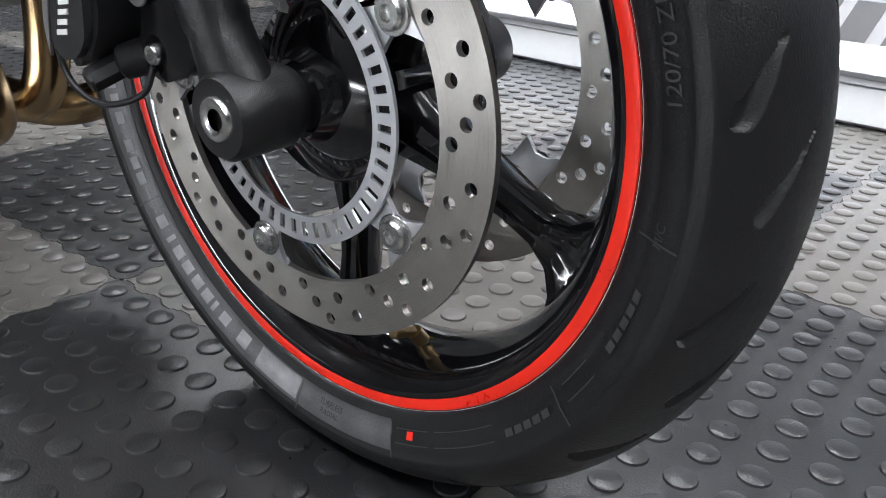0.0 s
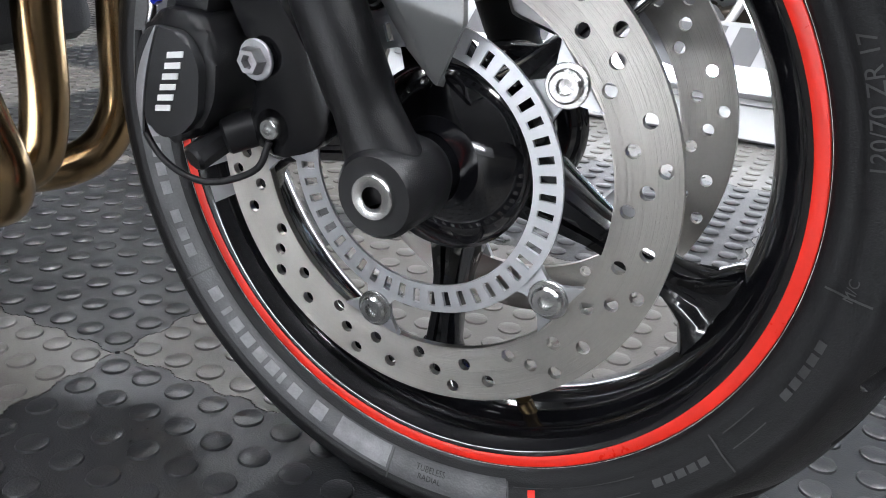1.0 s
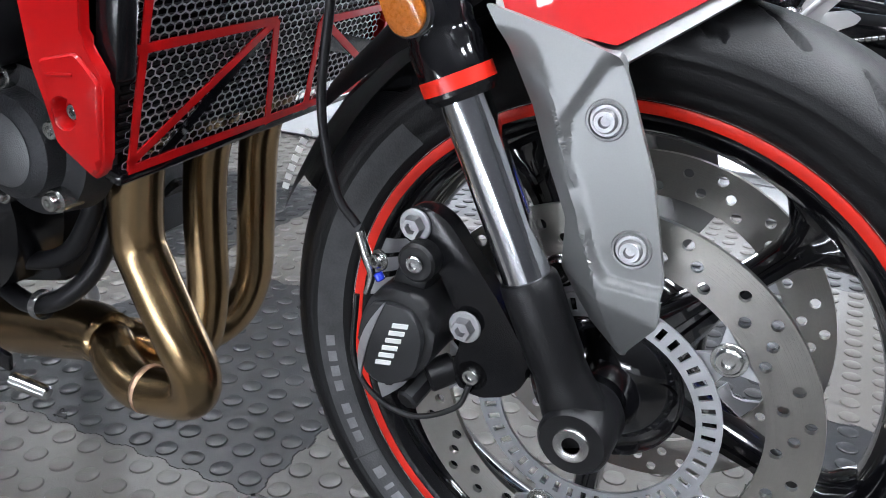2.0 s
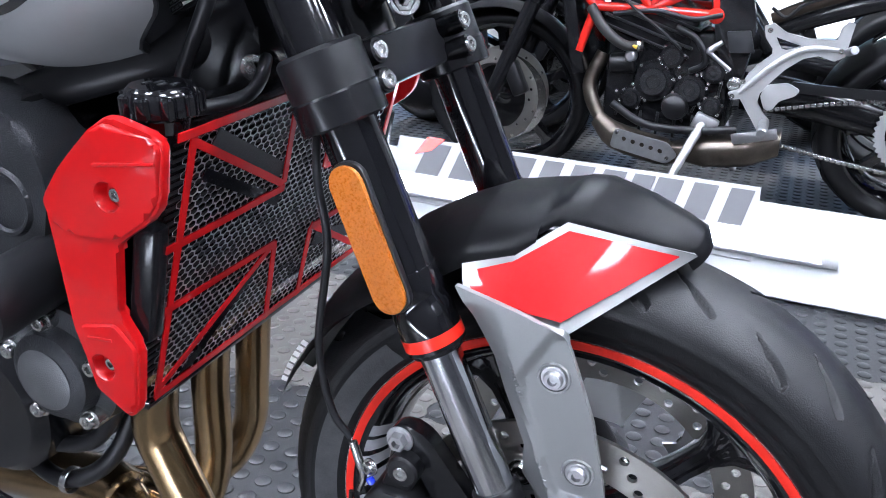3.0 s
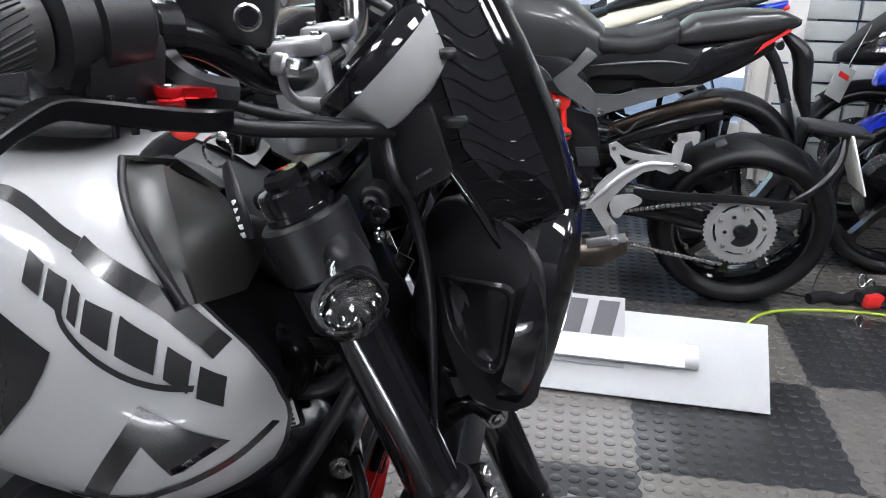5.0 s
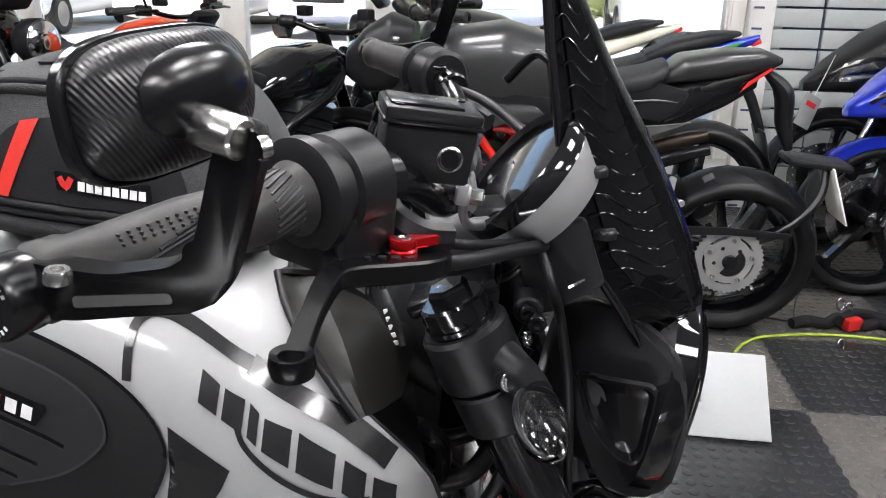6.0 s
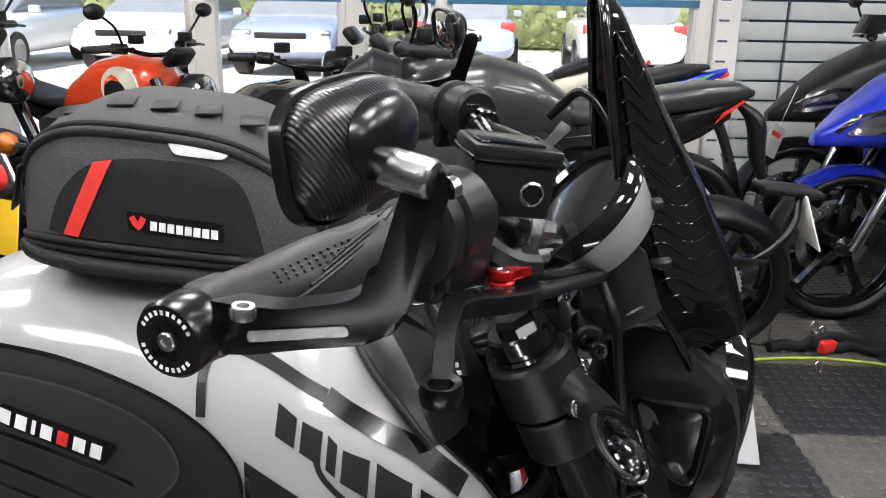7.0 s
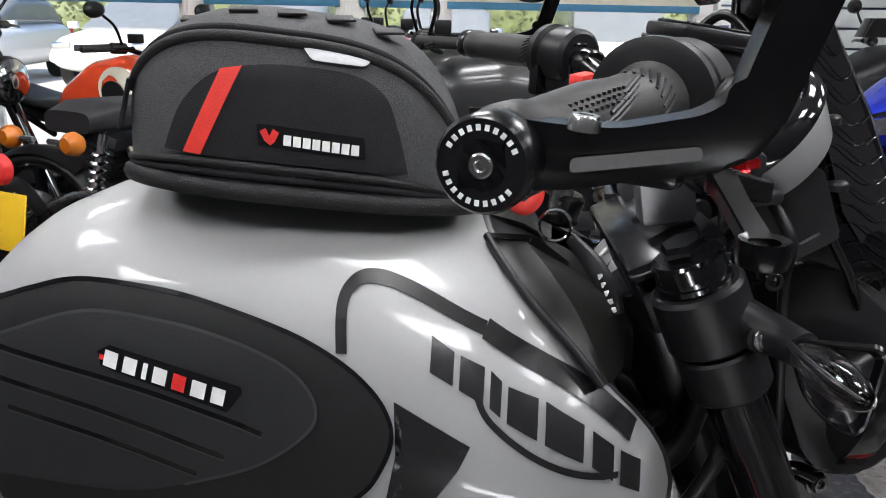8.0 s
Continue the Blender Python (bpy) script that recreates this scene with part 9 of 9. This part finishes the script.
# tank, side panels, seats, tail
body_shell("fuel_tank", [(-0.66, 0.80, 0.86, 0.06), (-0.58, 0.76, 0.94, 0.13), (-0.46, 0.75, 1.01, 0.17), (-0.30, 0.75, 1.035, 0.18), (-0.14, 0.76, 0.99, 0.16), (-0.02, 0.78, 0.90, 0.11)], GUN_GREY, mv, 0.66, "matt graphite fuel tank", 40, MY)
for s in (-1, 1):
    part("tank_panel", plate(rounded([(-0.62, 0.74), (-0.40, 0.755), (-0.22, 0.74), (-0.10, 0.70), (-0.06, 0.76), (-0.12, 0.82), (-0.30, 0.83), (-0.46, 0.80)], 0.02), lambda u, v, w: Vector((u, MY + s * (0.150 + w), v)), 0.02, 0.006), MATT_BLACK, mv)
    def flank(outline, lift, thick, bev, r=0.010):
        """A body panel on the bike's flank, following its narrowing towards the tail."""
        return plate(rounded(outline, r), lambda u, v, w: Vector((u, MY + s * (0.128 + lift - 0.16 * max(0.0, u) - 0.10 * max(0.0, v - 0.80) + w), v)), thick, bev)
    part("seat_bracket", flank([(-0.166, 0.758), (-0.105, 0.810), (-0.073, 0.855), (-0.040, 0.832), (-0.070, 0.804), (-0.098, 0.775), (-0.056, 0.742), (-0.040, 0.722), (0.030, 0.722), (0.091, 0.742), (0.175, 0.746), (0.270, 0.757), (0.177, 0.726), (0.094, 0.700), (-0.002, 0.668), (-0.027, 0.655), (-0.078, 0.690), (-0.142, 0.726)], 0.030, 0.016, 0.005, 0.006), FRAME_GREY, mv, "satin grey seat frame plate", 40)
    part("bracket_bolt", bolt_head((-0.148, MY + s * 0.176, 0.690), (0, s, 0), 0.010, 0.006, True, 0.013), STEEL, mv)
    part("bracket_bolt", bolt_head((-0.024, MY + s * 0.176, 0.672), (0, s, 0), 0.009, 0.006, True, 0.012), STEEL, mv)
    part("seat_panel", flank([(-0.108, 0.772), (-0.054, 0.823), (0.055, 0.846), (0.161, 0.870), (0.262, 0.842), (0.232, 0.787), (0.174, 0.752), (0.113, 0.767), (0.086, 0.779), (-0.033, 0.775), (-0.083, 0.754)], 0.0, 0.016, 0.006), MATT_BLACK, mv, "", 50)
    part("panel_crease", sweep([Vector((u, MY + s * (0.1455 - 0.16 * max(0.0, u)), v)) for u, v in ((-0.06, 0.800), (0.05, 0.812), (0.15, 0.818), (0.225, 0.812))], [0.001, 0.003, 0.003, 0.001], 8, 5), FRAME_GREY, mv)
    part("tail_side", flank([(0.183, 0.748), (0.212, 0.790), (0.262, 0.858), (0.400, 0.886), (0.440, 0.868), (0.339, 0.826), (0.279, 0.786)], 0.002, 0.014, 0.004), GLOSS_BLACK, mv, "gloss black tail side", 40)
    part("tank_wing", plate(rounded([(-0.66, 0.66), (-0.56, 0.63), (-0.44, 0.70), (-0.28, 0.745), (-0.16, 0.755), (-0.20, 0.80), (-0.40, 0.80), (-0.58, 0.78)], 0.02), lambda u, v, w: Vector((u, MY + s * (0.176 - 0.10 * max(0.0, v - 0.74) + w), v)), 0.012, 0.004), GUN_GREY, mv)
body_shell("rider_seat", [(-0.10, 0.83, 0.915, 0.08), (-0.03, 0.82, 0.892, 0.125), (0.06, 0.82, 0.890, 0.14), (0.13, 0.83, 0.905, 0.13), (0.19, 0.85, 0.930, 0.10)], SEAT_VINYL, mv, 0.6, "", 32, MY)
body_shell("pillion_seat", [(0.185, 0.855, 0.900, 0.09), (0.235, 0.862, 0.945, 0.11), (0.37, 0.880, 0.967, 0.105), (0.48, 0.905, 0.968, 0.075), (0.535, 0.925, 0.945, 0.03)], GUN_GREY, mv, 0.6, "", 32, MY)
body_shell("undertray", [(0.08, 0.69, 0.78, 0.07), (0.24, 0.725, 0.82, 0.07), (0.38, 0.79, 0.87, 0.06), (0.47, 0.85, 0.90, 0.04)], MATT_BLACK, mv, 0.6, "", 28, MY)
body_shell("tail", [(-0.06, 0.74, 0.83, 0.10), (0.14, 0.75, 0.85, 0.10), (0.28, 0.80, 0.875, 0.095), (0.42, 0.865, 0.905, 0.075), (0.54, 0.925, 0.945, 0.03)], MATT_BLACK, mv, 0.55, "", 32, MY)
for s in (-1, 1):
    part("tail_lamp", plate([(0.407, 0.843), (0.440, 0.868), (0.510, 0.912), (0.500, 0.916), (0.430, 0.875)], lambda u, v, w: Vector((u, MY + s * (0.086 - 0.40 * max(0, u - 0.40) + w), v)), 0.006), LETTER_RED, mv)
handlebar_parts(mv, -0.50, 1.03, 0.36, True, -0.10, MY)
body_shell("nose", [(-0.80, 0.86, 0.93, 0.05), (-0.74, 0.80, 1.0, 0.10), (-0.66, 0.80, 1.05, 0.12), (-0.58, 0.84, 1.02, 0.10)], MATT_BLACK, mv, 0.7, "", 28, MY)
part("front_mudguard", loft([[Vector((-0.79 + (0.303 - 0.012 * t * t) * math.cos(radians(phi)), MY + 0.07 * t, 0.29 + (0.303 - 0.02 * t * t) * math.sin(radians(phi)))) for t in (-1, -0.6, 0, 0.6, 1)] for phi in range(40, 140, 8)], closed=False, caps=False), MATT_BLACK, mv)
part("radiator", box((-0.52, MY, 0.52), (0.04, 0.30, 0.24), 0.008, (0, -12, 0)), SATIN_BLACK, mv)
for dz, dy in ((0.0, 0.0), (0.034, 0.05)):
    part("rear_pipe", sweep([(0.02, 1.96 + dy, 0.545 + dz), (0.12, 1.955 + dy, 0.590 + dz), (0.24, 1.95 + dy, 0.632 + dz), (0.348, 1.95 + dy, 0.660 + dz)], [0.020, 0.024, 0.025, 0.018], 16, 4, 0.8), SCORCHED if dz else SATIN_BLACK, mv)
part("far_hanger", plate(rounded([(0.016, 0.542), (0.035, 0.592), (0.108, 0.615), (0.163, 0.633), (0.229, 0.665), (0.241, 0.640), (0.120, 0.587), (0.059, 0.534)], 0.006), in_xz(2.09), 0.014, 0.003), SILVER_CAST, mv, "far-side silver footrest hanger", 40)
part("frame_web", plate(rounded([(-0.150, 0.685), (-0.030, 0.655), (-0.010, 0.560), (-0.030, 0.430), (-0.080, 0.420), (-0.110, 0.520)], 0.012), in_xz(1.850), 0.05, 0.006), SATIN_BLACK, mv)
part("brake_hose", sweep([(0.02, 1.90, 0.62), (0.06, 1.88, 0.60), (0.10, 1.89, 0.635), (0.17, 1.93, 0.66)], 0.005, 8, 5), MATT_BLACK, mv)
part("tail_light_bracket", sweep([(0.50, 2.0, 0.90), (0.56, 2.0, 0.84), (0.575, 2.0, 0.74), (0.60, 2.0, 0.66)], [0.012, 0.030, 0.026, 0.014], 12, 5, 1.6), MATT_BLACK, mv, "black tail bracket")

# the row behind and beside it
WEST = 180
naked_bike("black roadster with blue and green tail flashes parked in the row", pose(-0.22, 2.72, 0, 0, 0, WEST), tail_mat=BLUE_PAINT, trim_mat=GREEN_DECAL, mirrors=True)
naked_bike("white and black roadster parked close to the windows", pose(-0.42, 3.32, 0, 0, 0, WEST - 4), tank_mat=SILVER_PAINT, tail_mat=CREAM_PAINT, trim_mat=None)
naked_bike("gloss blue sports bike with black nose and clear lamps", pose(1.82, 2.58, 0, 0, 0, WEST + 6), tank_mat=BLUE_PAINT, tail_mat=BLUE_PAINT, fairing=BLUE_PAINT)
naked_bike("black sports bike with a pointed nose by the slatwall", pose(1.86, 3.20, 0, 0, 0, WEST + 4), tank_mat=MATT_BLACK, fairing=MATT_BLACK)
naked_bike("black roadster on a fat front tyre beside a coiled lock", pose(2.05, 1.80, 0, 0, 0, WEST + 2), tank_mat=GUN_GREY)

# orange and cream retro roadster by the window
retro = naked_bike("retro roadster with orange-red and cream tank by the window", pose(-2.00, 2.95, 0, 0, 0, -20) @ Matrix.Scale(0.93, 4), tank_mat=ORANGE_RED_PAINT, tail_mat=MATT_BLACK)
for s in (-1, 1):
    part("cream_panel", plate(ring_outline(0.095, 28, (0.29, 0.885)), lambda u, v, w: Vector((u, s * (0.158 - 0.9 * ((u - 0.25) ** 2 + (v - 0.88) ** 2) + w), v)), 0.012), CREAM_PAINT, retro)
    part("knee_rubber", plate(ring_outline(0.056, 24, (0.275, 0.865)), lambda u, v, w: Vector((u, s * (0.170 - 0.9 * ((u - 0.25) ** 2 + (v - 0.88) ** 2) + w), v)), 0.008), MATT_BLACK, retro)
naked_bike("black roadster with chrome bars parked by the west window", pose(-2.75, 2.75, 0, 0, 0, -15), tank_mat=GLOSS_BLACK)

# classic with a flat seat behind the tank bag
naked_bike("black classic with flat seat, amber indicators and yellow plate", pose(-1.17, 2.27, 0, 0, 0, 62), tank_mat=GLOSS_BLACK, tail_mat=MATT_BLACK, style="classic")
# ---- cables and lock on the floor ----
cable = part("power_cable", sweep([(0.470, 1.75, 0.0065), (0.478, 1.83, 0.0065), (0.507, 1.90, 0.0065), (0.555, 1.965, 0.0065), (0.625, 2.015, 0.0065), (0.767, 2.050, 0.0065), (0.92, 2.058, 0.0065), (1.08, 2.03, 0.0065), (1.35, 1.95, 0.0065), (1.8, 2.02, 0.0065), (2.4, 1.9, 0.0065), (3.2, 2.1, 0.0065)], 0.0048, 10, 6), CABLE_GREEN)
tagged(cable, "yellow-green power cable lying across the floor", "cable")
lead = part("power_cable", sweep([(0.40, 2.42, 0.005), (0.52, 2.28, 0.005), (0.63, 2.21, 0.005), (0.755, 2.17, 0.005), (0.80, 2.28, 0.005), (0.86, 2.43, 0.005), (0.97, 2.64, 0.005), (1.09, 2.73, 0.005), (1.4, 2.78, 0.005)], 0.0032, 8, 6), MATT_BLACK)
tagged(lead, "thin black cable on the floor by the tyre", "cable")
lock = thing("chain_lock", Matrix.Identity(4), "black sleeved chain lock with steel shackles on the floor", "chain lock")
part("sleeve", sweep([(0.74, 2.11, 0.020), (0.80, 2.135, 0.024), (0.86, 2.125, 0.022), (0.92, 2.17, 0.026), (0.98, 2.12, 0.022), (1.05, 2.15, 0.020), (1.12, 2.10, 0.020), (1.10, 2.17, 0.022), (0.99, 2.20, 0.034), (0.90, 2.11, 0.040)], 0.019, 12, 6), FABRIC, lock)
part("lock_body", box((0.945, 2.11, 0.030), (0.07, 0.036, 0.045), 0.010, (0, 0, 28)), LETTER_RED, lock, "red and black lock body")
for p, r in (((0.93, 2.20, 0.065), 0.020), ((0.955, 2.185, 0.058), 0.017), ((0.862, 1.965, 0.012), 0.018)):
    ring = [Vector(p) + Vector((r * 0.62 * math.cos(a), 0.35 * r * math.sin(a), r * math.sin(a))) for a in (2 * math.pi * k / 20 for k in range(21))]
    part("shackle", sweep(ring, 0.0045, 10, 1, curved=False), CHROME, lock, "steel shackle")
tag = thing("price_tag", pose(0.98, 3.02, 0.62, 0, 24, 30), "white paper tag with a red print hanging from a handlebar", "tag")
part("card", box((0, 0, 0), (0.10, 0.003, 0.14), 0.001), BOARD_WHITE, tag)
part("print", box((0, -0.0022, 0.03), (0.06, 0.001, 0.022), 0), LETTER_RED, tag)
part("string", rod((0, 0, 0.07), (0.02, 0.01, 0.26), 0.0012, segs=6), LETTER_WHITE, tag)


# ---- car park outside the windows ----
def parked_car(label, m, paint, hi=1.45, lamp=CHROME, van=False):
    """A car: x ahead, wheels on the ground."""
    car = thing("car", m, label, "car", "parked cars")
    prof = [(-2.10, 0.45, 0.80), (-2.05, 0.32, 0.95), (-1.6, 0.26, 1.00), (0.0, 0.24, 0.98), (1.0, 0.24, 0.95), (1.8, 0.28, 0.85), (2.08, 0.36, 0.72), (2.14, 0.42, 0.60)]
    def shell(stations, half):
        rings = []
        xs2 = [p[0] for p in stations]
        for x in np.linspace(xs2[0], xs2[-1], 26):
            lo, hh = (float(np.interp(x, xs2, [p[k] for p in stations])) for k in (1, 2))
            w = half * (1 - 0.10 * (abs(x) / 2.14) ** 4)
            rings.append([Vector((float(x), w * math.copysign(abs(math.cos(a)) ** 0.35, math.cos(a)), (lo + hh) / 2 + (hh - lo) / 2 * math.copysign(abs(math.sin(a)) ** 0.45, math.sin(a)))) for a in (2 * math.pi * k / 32 for k in range(32))])
        return loft(rings)
    part("body", shell(prof, 0.88), paint, car, smooth=50)
    top = [(-2.0, 0.9, hi - 0.10), (-1.7, 0.9, hi), (0.9, 0.9, hi), (1.6, 0.9, 0.95)] if van else [(-1.95, 0.9, 0.96), (-1.45, 0.9, hi - 0.04), (-0.8, 0.9, hi), (0.1, 0.9, hi - 0.02), (1.1, 0.9, 0.96)]
    part("cabin_glass", shell(top, 0.74), CAR_GLASS, car, smooth=50)
    part("roof", shell([(top[1][0] + 0.05, hi - 0.06, hi + 0.012), (0.0 if not van else 0.85, hi - 0.06, hi + 0.012)], 0.70), paint, car, smooth=50)
    for s in (-1, 1):
        for x in (-1.3, 1.32):
            wheel = part("wheel", lathe([(0.20, s * 0.90), (0.30, s * 0.90), (0.32, s * 0.86), (0.32, s * 0.68), (0.20, s * 0.68)], (x, 0, 0.32), 32, closed=True), RUBBER, car)
            part("rim", lathe([(0.0, s * 0.87), (0.10, s * 0.86), (0.20, s * 0.895)], (x, 0, 0.32), 24), ALLOY, wheel)
        part("front_lamp", box((2.02, s * 0.62, 0.68), (0.16, 0.30, 0.12), 0.03), CHROME, car)
        part("rear_lamp", box((-2.05, s * 0.70, 0.82), (0.08, 0.22, 0.16), 0.02), LETTER_RED, car)
        part("door_mirror", box((0.85, s * 0.98, 0.98), (0.14, 0.16, 0.12), 0.03), paint, car)
    for x, nm in ((2.15, "front_plate"), (-2.11, "rear_plate")):
        part(nm, box((x, 0, 0.47 if x > 0 else 0.62), (0.02, 0.52, 0.11), 0.004), LETTER_WHITE, car, "blank white plate")
    part("grille", box((2.12, 0, 0.66), (0.03, 0.80, 0.10), 0.01), MATT_BLACK, car)
    return car


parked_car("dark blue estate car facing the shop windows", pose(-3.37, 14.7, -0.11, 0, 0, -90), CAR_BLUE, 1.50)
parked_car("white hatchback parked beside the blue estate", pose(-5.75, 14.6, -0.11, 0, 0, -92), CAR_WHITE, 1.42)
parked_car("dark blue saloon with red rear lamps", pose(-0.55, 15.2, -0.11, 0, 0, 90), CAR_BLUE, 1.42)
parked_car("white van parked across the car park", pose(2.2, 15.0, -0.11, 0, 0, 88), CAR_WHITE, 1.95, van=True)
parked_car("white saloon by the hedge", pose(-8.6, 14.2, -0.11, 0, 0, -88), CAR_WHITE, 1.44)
rng = random.Random(5)
hb = loft([[Vector((x, 21 + 0.75 * math.cos(a) * (1 + 0.15 * math.sin(3 * x)), -0.1 + (1.15 + 0.22 * math.sin(x * 0.9) + 0.12 * math.sin(2.7 * x)) * (1 + math.sin(a)))) for a in (2 * math.pi * k / 12 for k in range(12))] for x in np.linspace(-24, 14, 120)])
for k in range(9000):
    x, u, v = rng.uniform(-24, 14), rng.random(), rng.random()
    h = 2.3 + 0.5 * math.sin(x * 0.9) + 0.3 * math.sin(x * 2.7)
    c = Vector((x, 20.1 + rng.uniform(-0.25, 0.45), -0.1 + h * v))
    r = rng.uniform(0.04, 0.09)
    q = Matrix.Rotation(rng.uniform(0, 6.28), 3, "Z") @ Matrix.Rotation(rng.uniform(0, 6.28), 3, "X")
    hb.faces.new([hb.verts.new(c + q @ Vector(p)) for p in ((-r, 0, 0), (0, r * 0.6, 0), (r, 0, 0), (0, -r * 0.6, 0))])
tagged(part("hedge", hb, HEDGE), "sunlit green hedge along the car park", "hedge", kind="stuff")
